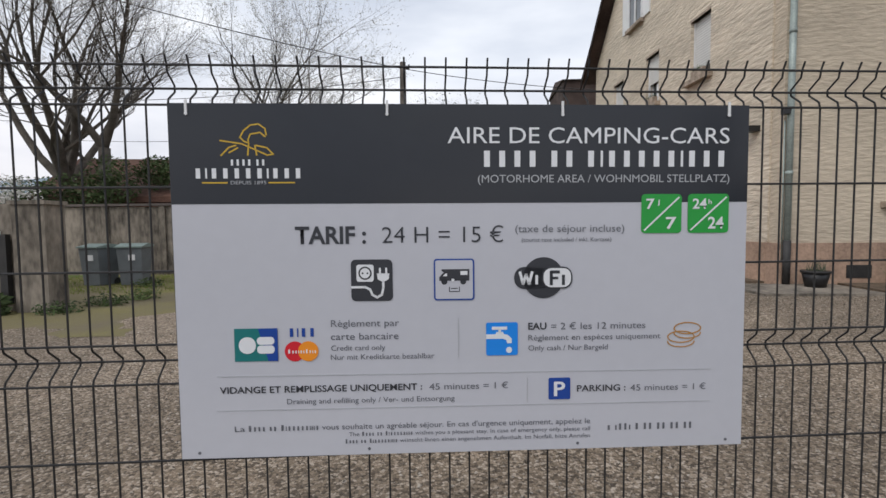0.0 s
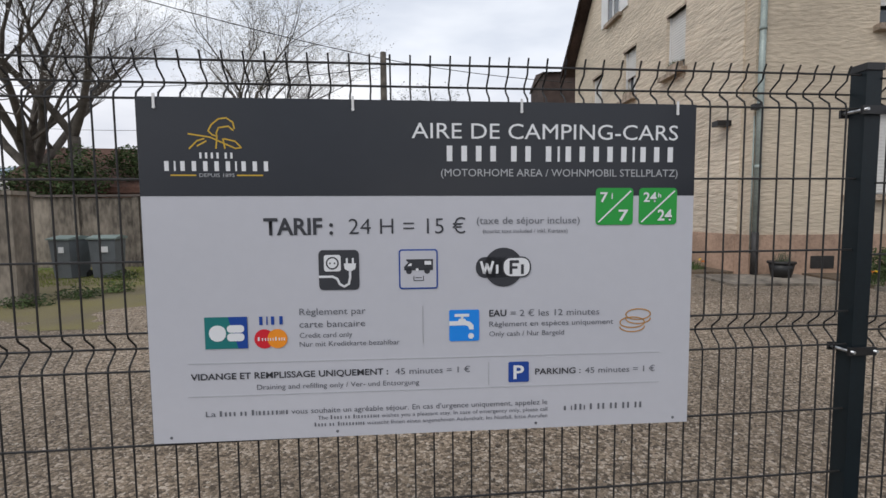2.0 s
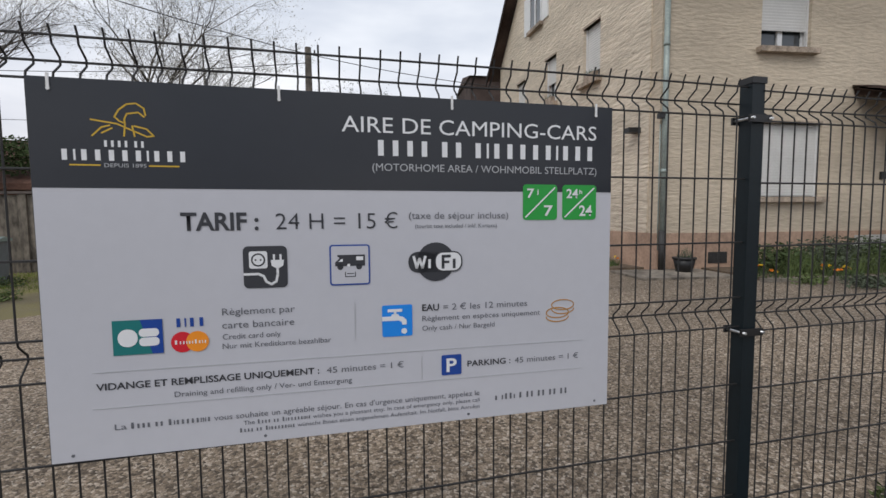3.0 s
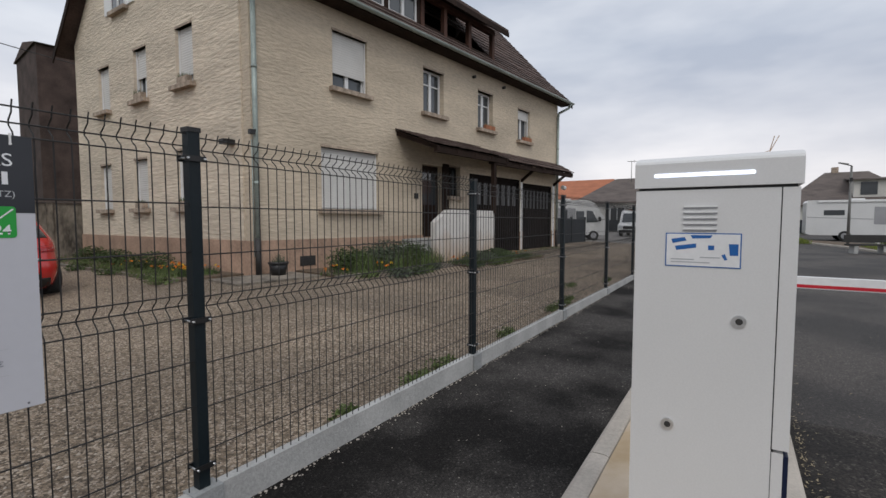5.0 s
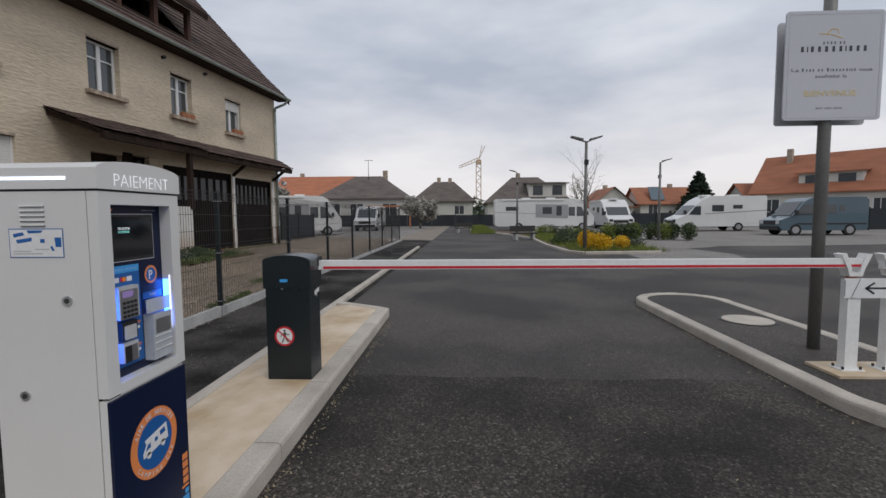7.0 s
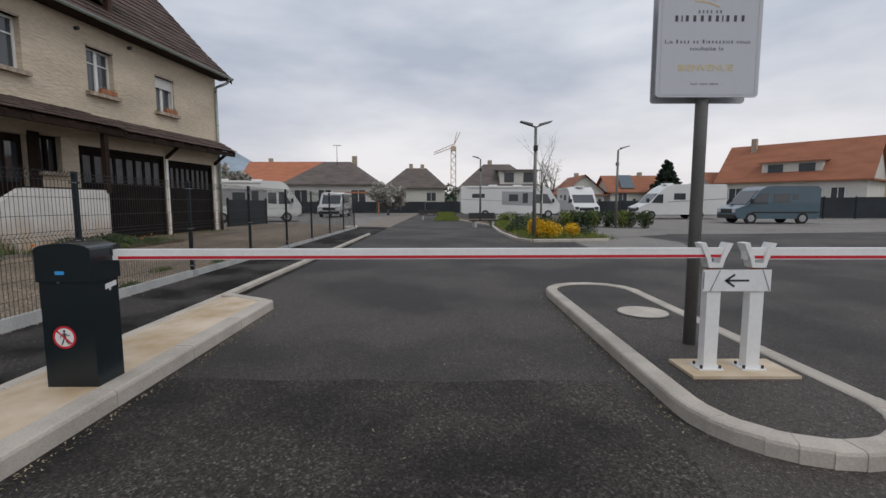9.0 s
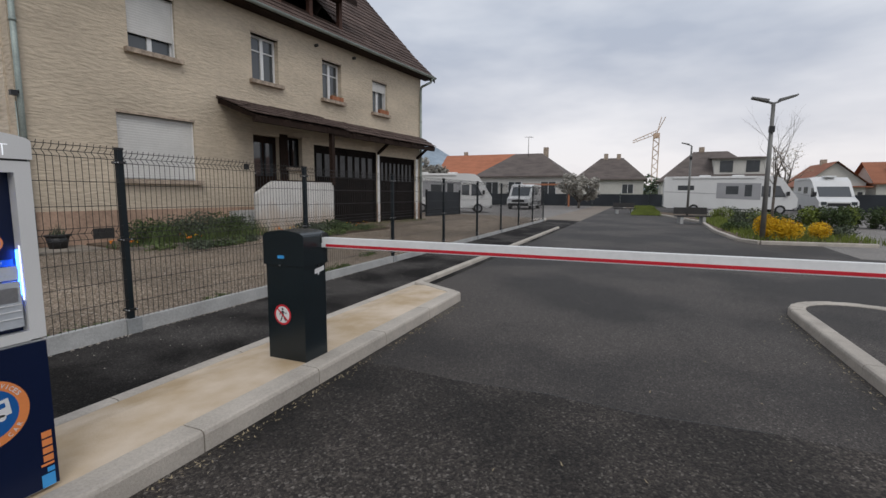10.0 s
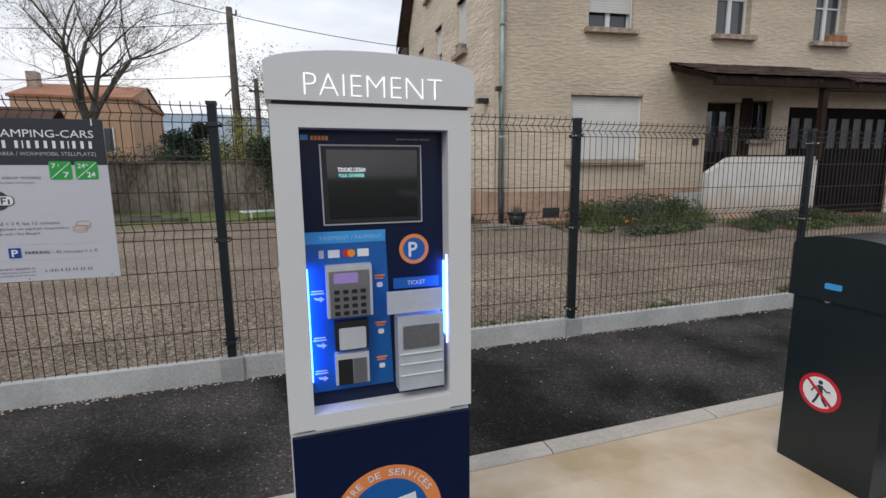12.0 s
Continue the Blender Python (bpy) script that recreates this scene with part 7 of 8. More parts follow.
panel_wall("side_wall_west", (-12.4, 12.9), (-5.0, 12.3), 1.88, 5, "old stained concrete panel wall with dark coping")
panel_wall("back_wall", (-12.5, 18.9), (7.5, 17.0), 1.92, 12, "old weathered concrete panel wall with dark coping")
gp = thing("gate_pier", "old concrete gate pier with stained render", "gate pier", pose(-5.64, 7.35, 0.05))
Geo().box(-0.23, 0.23, -0.20, 0.20, 0, 1.66).bevel(0.02, 1).ob("shaft", M["wall_old"], gp)
Geo().box(-0.26, 0.26, -0.23, 0.23, 1.661, 1.72).bevel(0.02, 1).ob("cap", M["wall_old"], gp)
gw = thing("garden_wall", "old concrete garden wall beside the pier", "wall", pose(-5.88, 7.38, 0.05, 0, 0, -3))
Geo().box(-4.5, -0.02, -0.10, 0.10, 0, 1.68).bevel(0.015, 1).ob("wall_panel", M["wall_old"], gw)
lb = thing("letter_box", "white letter box on the garden wall", "letter box", pose(-6.30, 7.22, 1.0))
Geo().box(-0.19, 0.19, -0.08, 0.03, 0, 0.33).bevel(0.012, 1).ob("body", M["white"], lb)
Geo().box(-0.13, 0.13, -0.084, -0.08, 0.22, 0.25).ob("slot", M["black"], lb)
Geo().box(0.22, 0.32, -0.06, 0.03, -0.75, 0.28).ob("dark_post", M["iron"], lb)
def wheelie_bin(x, y, rz):
    t = thing("wheelie_bin", "grey wheeled refuse bin with pale green lid", "bin", pose(x, y, 0.10, 0, 0, rz) @ Matrix.Scale(0.86, 4), "bins")
    g = Geo()
    lo, hi = [(-0.23, -0.25), (0.23, -0.25), (0.23, 0.25), (-0.23, 0.25)], [(-0.28, -0.32), (0.28, -0.32), (0.28, 0.30), (-0.28, 0.30)]
    a = [g.bm.verts.new((p[0], p[1], 0.05)) for p in lo]
    b = [g.bm.verts.new((p[0], p[1], 0.96)) for p in hi]
    g.bm.faces.new(a[::-1]), g.bm.faces.new(b)
    for i in range(4):
        g.bm.faces.new((a[i], a[(i + 1) % 4], b[(i + 1) % 4], b[i]))
    g.bevel(0.025, 2).ob("body", M["bin"], t)
    Geo().prism([(-0.36, 0.97), (0.34, 0.97), (0.34, 1.02), (0.0, 1.07), (-0.36, 1.0)], -0.31, 0.31, "x").bevel(0.01, 1).ob("lid", M["bin_lid"], t)
    Geo().tube((-0.24, 0.36, 0.98), (0.24, 0.36, 0.98), 0.016, n=8).ob("handle", M["bin"], t)
    for xx in (-0.25, 0.21):
        Geo().tube((xx, 0.24, 0.10), (xx + 0.04, 0.24, 0.10), 0.10, n=16).ob("wheel", M["tyre"], t)
    Geo().box(-0.02, 0.12, -0.318, -0.30, 0.66, 0.80).ob("label_plate", M["sticker"], t)


wheelie_bin(-6.78, 10.4, -14)
wheelie_bin(-6.06, 10.4, 8)
for x, y, h, r, nm in ((-0.53, 23.4, 9.3, 0.17, "grey wooden utility pole with insulators"), (0.17, 28.5, 7.1, 0.15, "concrete lamp pole with a curved arm")):
    t = thing("utility_pole", nm, "utility pole", pose(x, y, 0), "utility poles")
    Geo().tube((0, 0, 0), (0, 0, h), r * 1.3, r * 0.85, 10).ob("pole", M["bark"], t)
    if r > 0.16:
        Geo().tube((0.12, 0, h - 0.3), (0.3, 0, h - 0.3), 0.03, n=6).tube((0.3, 0, h - 0.3), (0.3, 0, h - 0.1), 0.04, n=8).ob("insulator", M["iron"], t)
    else:
        Geo().path([(0, 0, h - 0.9), (-0.5, -0.1, h - 0.45), (-1.2, -0.2, h - 0.5), (-1.7, -0.3, h - 1.1)], 0.035, 6).ob("arm", M["iron"], t)
        Geo().box(-0.45, 0.45, -0.05, 0.05, h - 0.75, h - 0.65).ob("crossarm", M["iron"], t)


def cable(p, q, sag, r=0.018):
    pts = []
    for k in range(13):
        f = k / 12
        v = Vector(p).lerp(Vector(q), f)
        v.z -= sag * 4 * f * (1 - f)
        pts.append(v)
    t = thing("overhead_cable", "thin dark overhead cable strung from the pole", "cable", None, "cables")
    Geo().path(pts, r, 4).ob("wire", M["iron"], t)


cable((-0.53, 23.4, 9.0), (-14.0, 13.6, 9.2), 0.25)
cable((-0.53, 23.4, 9.0), (9.5, 24.6, 8.4), 0.15)
cable((-0.53, 23.4, 8.6), (-26.0, 34.0, 10.2), 0.5)
cable((-0.53, 23.4, 6.2), (-26.0, 36.0, 7.8), 0.4, 0.014)
cable((0.17, 28.5, 6.6), (-0.53, 23.4, 6.2), 0.1, 0.014)

# lawn clutter: garden chair and boards
ch = thing("garden_lounger", "folding garden lounger with turquoise cloth on the grass", "lounger", pose(1.1, 13.3, 0.05, 0, 0, 20))
Geo().path([(-0.8, -0.25, 0.3), (0.3, -0.25, 0.3), (0.8, -0.25, 0.75)], 0.02, 6).path([(-0.8, 0.25, 0.3), (0.3, 0.25, 0.3), (0.8, 0.25, 0.75)], 0.02, 6).path([(-0.8, -0.25, 0.3), (-0.8, 0.25, 0.3)], 0.02, 6).path([(0.8, -0.25, 0.75), (0.8, 0.25, 0.75)], 0.02, 6).ob("frame", M["white"], ch)
Geo().path([(-0.6, -0.25, 0.3), (-0.6, -0.25, 0)], 0.02, 6).path([(-0.6, 0.25, 0.3), (-0.6, 0.25, 0)], 0.02, 6).path([(0.3, -0.25, 0.3), (0.3, -0.25, 0)], 0.02, 6).path([(0.3, 0.25, 0.3), (0.3, 0.25, 0)], 0.02, 6).ob("legs", M["white"], ch)
Geo().box(-0.78, 0.3, -0.23, 0.23, 0.29, 0.31).ob("cloth", mat("turquoise_cloth", (0.05, 0.30, 0.33), 0.9, 0.1, 5, 50), ch)
for k, (lx, ly, lz, rz) in enumerate(((-3.2, 14.2, 0.06, 8), (-2.2, 13.2, 0.06, -6), (-5.2, 13.6, 0.06, 4))):
    lg = thing("timber_log", "old grey log lying on the grass", "log", pose(lx, ly, lz, 0, 0, rz), "logs")
    Geo().tube((-1.1, 0, 0.1), (1.1, 0, 0.1), 0.11, 0.09, 10).ob("log", M["bark"], lg)

# ---- red car ----
car = thing("red_car", "red hatchback parked on the gravel with its tail to the fence", "car", pose(2.58, 8.75, 0.10))
# height, half width, rear and front end of the body
CAR = [(0.17, 0.78, 0.16, 3.92), (0.26, 0.84, 0.07, 4.02), (0.40, 0.87, 0.015, 4.06), (0.52, 0.88, 0.0, 4.04), (0.64, 0.88, 0.03, 3.98), (0.70, 0.875, 0.06, 3.92), (0.82, 0.87, 0.07, 3.75), (0.93, 0.85, 0.10, 3.35), (0.99, 0.82, 0.14, 3.02), (1.10, 0.765, 0.21, 2.80), (1.22, 0.70, 0.30, 2.55), (1.30, 0.655, 0.37, 2.38), (1.325, 0.645, 0.28, 2.32), (1.38, 0.60, 0.30, 2.15), (1.43, 0.54, 0.42, 1.95), (1.455, 0.40, 0.75, 1.70)]


def car_at(z):
    for (za, *a), (zb, *b) in zip(CAR, CAR[1:]):
        if za <= z <= zb:
            f = (z - za) / (zb - za)
            return [p + (q - p) * f for p, q in zip(a, b)]


def car_rear(x, z):
    w, r, f = car_at(z)
    return (r + f) / 2 - (f - r) / 2 * max(0.0, 1 - min(1.0, abs(x) / w) ** 6) ** (1 / 6)


def car_side(y, z):
    w, r, f = car_at(z)
    return w * max(0.0, 1 - min(1.0, abs(y - (r + f) / 2) / ((f - r) / 2)) ** 6) ** (1 / 6)


def car_patch(xl, xr, z0, z1, off=0.008, n=12, m=5, thick=0.012):
    """A panel that follows the rounded tail, standing a little proud of it."""
    g = Geo()
    rows = []
    for j in range(m + 1):
        v = j / m
        z = z0 + (z1 - z0) * v
        a, b = xl[0] + (xl[1] - xl[0]) * v, xr[0] + (xr[1] - xr[0]) * v
        rows.append([[g.bm.verts.new((a + (b - a) * i / n, car_rear(a + (b - a) * i / n, z) - off + d, z)) for i in range(n + 1)] for d in (0, thick)])
    for a, b in zip(rows, rows[1:]):
        for i in range(n):
            g.bm.faces.new((a[0][i], a[0][i + 1], b[0][i + 1], b[0][i])).smooth = True
    ring = lambda d: [r[d][0] for r in rows] + rows[-1][d][1:] + [r[d][-1] for r in rows[-2::-1]] + rows[0][d][-2:0:-1]
    o, q = ring(0), ring(1)
    for i in range(len(o)):
        k = (i + 1) % len(o)
        g.bm.faces.new((o[i], o[k], q[k], q[i]))
    return g


g = Geo()
rows = []
for z, w, r, f in CAR:
    ring = []
    for k in range(64):
        a = 2 * math.pi * k / 64
        c, s_ = math.cos(a), math.sin(a)
        ring.append(g.bm.verts.new((w * math.copysign(abs(c) ** (1 / 3), c), (r + f) / 2 + (f - r) / 2 * math.copysign(abs(s_) ** (1 / 3), s_), z)))
    rows.append(ring)
for a, b in zip(rows, rows[1:]):
    for k in range(64):
        j = (k + 1) % 64
        g.bm.faces.new((a[k], a[j], b[j], b[k])).smooth = True
g.bm.faces.new(rows[0][::-1])
g.bm.faces.new(rows[-1]).smooth = True
g.ob("body", M["car_red"], car)
car_patch((-0.66, -0.54), (0.66, 0.54), 1.01, 1.265).ob("rear_window", M["glass"], car)
car_patch((-0.52, -0.50), (0.52, 0.50), 1.27, 1.305, 0.006).ob("spoiler_gap", M["black"], car)
car_patch((-0.66, -0.64), (0.66, 0.64), 0.19, 0.355).ob("bumper_insert", M["black"], car)
car_patch((-0.50, -0.44), (0.50, 0.44), 0.36, 0.49, 0.006).ob("plate_recess", M["black"], car)
pt_ = car_patch((-0.26, -0.26), (0.26, 0.26), 0.37, 0.475, 0.016).ob("plate", M["sticker"], car, "white plate with plain dark bars")
for k in range(7):
    car_patch((-0.21 + 0.062 * k, -0.21 + 0.062 * k), (-0.17 + 0.062 * k, -0.17 + 0.062 * k), 0.395, 0.45, 0.019, 2, 1, 0.004).ob("plain_bar", M["ink_grey"], pt_)
for k in range(6):
    car_patch((-0.56 + 0.20 * k, -0.56 + 0.20 * k), (-0.52 + 0.20 * k, -0.52 + 0.20 * k), 0.24, 0.33, 0.02, 2, 1).ob("bumper_rib", M["grey_metal"], car)
car_patch((-0.52, -0.52), (0.52, 0.52), 0.655, 0.68, 0.014).ob("tailgate_trim", M["metal"], car, "chrome trim strip")
Geo().prism([(0, 0.055), (0.04, 0), (0, -0.055), (-0.04, 0)], 0.0, 0.08, "y", Matrix.Translation((0, 0.045, 0.87))).ob("badge", M["metal"], car, "chrome lozenge badge")
for s in (1, -1):
    tl = car_patch(sorted((s * 0.47, s * 0.83)), sorted((s * 0.47, s * 0.83)), 0.86, 0.93, 0.008).ob("tail_light", M["lamp_red"], car)
    car_patch((0.52, 0.47) if s > 0 else (-0.80, -0.83), (0.80, 0.83) if s > 0 else (-0.52, -0.47), 0.775, 0.858, 0.008).ob("tail_lens", M["lamp_red"], tl)
    car_patch(sorted((s * 0.54, s * 0.74)), sorted((s * 0.54, s * 0.74)), 0.80, 0.84, 0.014).ob("reversing_lens", M["sticker"], tl, "clear reversing lens")
    g = Geo()
    prof = [(0.62, 1.02), (2.66, 1.02), (2.30, 1.27), (0.80, 1.27)]
    ring = [[g.bm.verts.new((s * (car_side(y, z) + d), y, z)) for y, z in prof] for d in (0.008, -0.02)]
    g.bm.faces.new(ring[0])
    for i in range(4):
        g.bm.faces.new((ring[0][i], ring[0][(i + 1) % 4], ring[1][(i + 1) % 4], ring[1][i]))
    g.ob("side_window", M["glass"], car)
    for y in (0.66, 3.22):
        wl_ = Geo().tube((s * 0.68, y, 0.30), (s * 0.882, y, 0.30), 0.30, n=24).ob("wheel", M["tyre"], car)
        Geo().tube((s * 0.88, y, 0.30), (s * 0.892, y, 0.30), 0.19, n=18).ob("rim", M["rim"], wl_)
    Geo().box(s * 0.88 - 0.07, s * 0.88 + 0.07, 2.35, 2.45, 0.99, 1.10).bevel(0.03, 2).ob("mirror", M["car_red"], car)


# ---- street lamps ----
def street_lamp(x, y, h, heads, rz=0):
    t = thing("street_lamp", "slim grey street lamp with %s flat raised head%s" % (("one", "") if heads == 1 else ("two", "s")), "street lamp", pose(x, y, 0, 0, 0, rz), "street lamps")
    Geo().tube((0, 0, 0), (0, 0, h - 0.15), 0.075, 0.05, 12).ob("pole", M["pole"], t)
    Geo().box(-0.14, 0.14, -0.14, 0.14, 0, 0.03).ob("base_plate", M["pole"], t)
    Geo().box(-0.10, 0.02, -0.07, 0.07, h - 0.95, h - 0.78).bevel(0.02, 1).ob("sensor", M["black"], t)
    for s in ((1,) if heads == 1 else (1, -1)):
        Geo().prism([(0.0, h - 0.17), (s * 0.18, h - 0.10), (s * 0.18, h - 0.06), (0, h - 0.12)][::s], -0.05, 0.05, "x").ob("arm", M["pole"], t)
        Geo().prism([(s * 0.14, h - 0.10), (s * 0.55, h + 0.03), (s * 0.55, h + 0.07), (s * 0.12, h - 0.03)][::s], -0.13, 0.13, "x").bevel(0.012, 1).ob("lamp_head", M["pole"], t)
    return t


street_lamp(17.4, -6.50, 4.13, 2)
street_lamp(25.0, -12.25, 4.18, 1, 180)
street_lamp(33.0, -5.8, 4.45, 1)

# stone blocks used as seats
for x, y in ((37.6, -2.1), (26.3, -5.45)):
    t = thing("bench", "low dark timber bench on stone feet beside the drive", "bench", pose(x, y, 0, 0, 0, 15), "benches")
    for yy in (-0.55, 0.45):
        Geo().box(-0.22, 0.22, yy, yy + 0.14, 0, 0.34).bevel(0.015, 1).ob("foot", M["concrete"], t)
    for k in range(4):
        Geo().box(-0.25 + k * 0.13, -0.14 + k * 0.13, -0.75, 0.75, 0.34, 0.40).ob("slat", M["iron"], t)
    Geo().box(0.26, 0.32, -0.75, 0.75, 0.46, 0.78).ob("backrest", M["iron"], t)


# ---- vehicles ----
def motorhome(m, ln, wd, ht, label, nose="slope", stripe="mh_grey"):
    """Front at +x; body shell, cab, windows, doors, awning and wheels."""
    t = thing("motorhome", label, "motorhome", m, "motorhomes")
    z0 = 0.38
    if nose == "slope":
        prof = [(-ln / 2, z0 + 0.12), (-ln / 2 + 0.25, z0), (ln / 2 - 0.3, z0), (ln / 2, z0 + 0.2), (ln / 2, 1.15), (ln / 2 - 0.12, 1.35), (ln / 2 - 0.95, ht - 0.25), (ln / 2 - 1.3, ht - 0.04), (ln / 2 - 1.9, ht), (-ln / 2 + 0.1, ht), (-ln / 2, ht - 0.15)]
    else:
        prof = [(-ln / 2, z0 + 0.12), (-ln / 2 + 0.25, z0), (ln / 2 - 0.3, z0), (ln / 2, z0 + 0.2), (ln / 2 - 0.05, 0.95), (ln / 2 - 0.85, 1.30), (ln / 2 - 1.55, 2.05), (ln / 2 - 2.0, 2.45), (ln / 2 - 2.6, ht), (-ln / 2 + 0.1, ht), (-ln / 2, ht - 0.15)]
    Geo().prism(prof, -wd / 2, wd / 2, "y").bevel(0.05, 2, 20).ob("body", M["mh_white"], t)
    cx = ln / 2 - 1.05
    for s in (-1, 1):
        y0 = s * (wd / 2 + 0.004)
        def pane(name, pts, ma, d=0.012):
            return Geo().prism(pts if s < 0 else pts[::-1], y0 - d, y0 + d, "y").ob(name, M[ma], t)
        if nose == "slope":
            pane("cab_window", [(cx - 0.45, 1.25), (cx + 0.35, 1.28), (cx - 0.05, 2.05), (cx - 0.45, 2.10)], "glass")
            pane("cab_window", [(cx - 1.15, 1.30), (cx - 0.6, 1.27), (cx - 0.6, 2.05), (cx - 1.15, 2.05)], "glass")
            pane("grey_panel", [(cx - 4.0, 1.15), (cx - 1.2, 1.05), (cx - 1.2, 2.25), (cx - 4.0, 2.3)], "mh_grey", 0.006)
            wins = ((-3.4, -2.6, 1.45, 2.05), (-2.2, -1.75, 1.3, 2.15), (-6.6, -5.5, 1.75, 2.1))
        else:
            pane("cab_window", [(cx - 0.85, 1.28), (cx + 0.05, 1.32), (cx - 0.42, 1.95), (cx - 0.85, 1.98)], "glass")
            wins = ((-2.6, -1.7, 1.55, 2.05), (-4.0, -3.3, 1.75, 2.05), (-6.0, -5.2, 1.6, 2.1))
        for a, b, lo, hi in wins:
            if cx + a > -ln / 2 + 0.1:
                pane("side_window", [(cx + a, lo), (cx + b, lo), (cx + b, hi), (cx + a, hi)], "far_dark")
        pane("locker_door", [(-ln / 2 + 0.5, 0.6), (-ln / 2 + 1.6, 0.6), (-ln / 2 + 1.6, 1.5), (-ln / 2 + 0.5, 1.5)], "mh_white", 0.010)
        pane("stripe", [(-ln / 2 + 0.05, 1.60), (cx - 1.2, 1.35), (cx - 1.2, 1.39), (-ln / 2 + 0.05, 1.64)], stripe, 0.008)
        for wx in (ln / 2 - 1.0, -ln / 2 + 2.1):
            w_ = Geo().tube((wx, s * (wd / 2 - 0.22), 0.34), (wx, s * (wd / 2 + 0.01), 0.34), 0.34, n=20).ob("wheel", M["tyre"], t)
            Geo().tube((wx, s * (wd / 2 + 0.0), 0.34), (wx, s * (wd / 2 + 0.02), 0.34), 0.20, n=16).ob("rim", M["rim"], w_)
        Geo().box(cx + 0.35, cx + 0.5, s * (wd / 2 + 0.04), s * (wd / 2 + 0.28), 1.35, 1.65).bevel(0.03, 1).ob("mirror", M["black"], t)
    Geo().box(-ln / 2 + 0.6, ln / 2 - 2.6, -wd / 2 - 0.09, -wd / 2, ht - 0.14, ht - 0.01).bevel(0.02, 1).ob("awning_case", M["white"], t)
    if nose == "slope":
        Geo().prism([(ln / 2 - 0.16, 1.38), (ln / 2 - 0.13, 1.38), (ln / 2 - 0.92, ht - 0.28), (ln / 2 - 0.97, ht - 0.28)], -wd / 2 + 0.12, wd / 2 - 0.12, "y").ob("windscreen", M["glass"], t)
    else:
        Geo().prism([(ln / 2 - 0.90, 1.30), (ln / 2 - 0.83, 1.32), (ln / 2 - 1.5, 2.05), (ln / 2 - 1.56, 2.03)], -wd / 2 + 0.2, wd / 2 - 0.2, "y").ob("windscreen", M["glass"], t)
        Geo().box(ln / 2 - 0.12, ln / 2 + 0.01, -wd / 2 + 0.5, wd / 2 - 0.5, 0.62, 0.86).ob("grille", M["black"], t)
    for yy in (-wd / 2 + 0.28, wd / 2 - 0.28):
        Geo().box(ln / 2 - 0.12, ln / 2 + 0.012, yy - 0.16, yy + 0.16, 0.72, 0.95).bevel(0.03, 1).ob("headlight", M["glass"], t)
    Geo().box(ln / 2 - 0.1, ln / 2 + 0.03, -wd / 2 + 0.1, wd / 2 - 0.1, 0.35, 0.56).bevel(0.03, 1).ob("bumper", M["mh_grey"], t)
    for k, xx in enumerate((-1.8, 0.4)):
        Geo().box(xx, xx + 0.7, -0.35, 0.35, ht, ht + 0.12).bevel(0.03, 1).ob("roof_hatch", M["white"], t)
    return t


motorhome(pose(42.5, -9.1, 0, 0, 0, -90), 8.6, 2.35, 2.78, "long white integrated motorhome with dark windows beside the drive")
motorhome(pose(38.6, -22.1, 0, 0, 0, 90), 6.9, 2.3, 2.75, "white motorhome with a cab nose in a parking bay", "cab", "ink_grey")
motorhome(pose(33.5, 10.6, 0, 0, 0, -68), 7.2, 2.3, 2.85, "white integrated motorhome parked behind the house")
motorhome(pose(45.6, -16.1, 0, 0, 0, 180), 6.4, 2.3, 2.75, "white motorhome with alcove facing the drive", "cab")


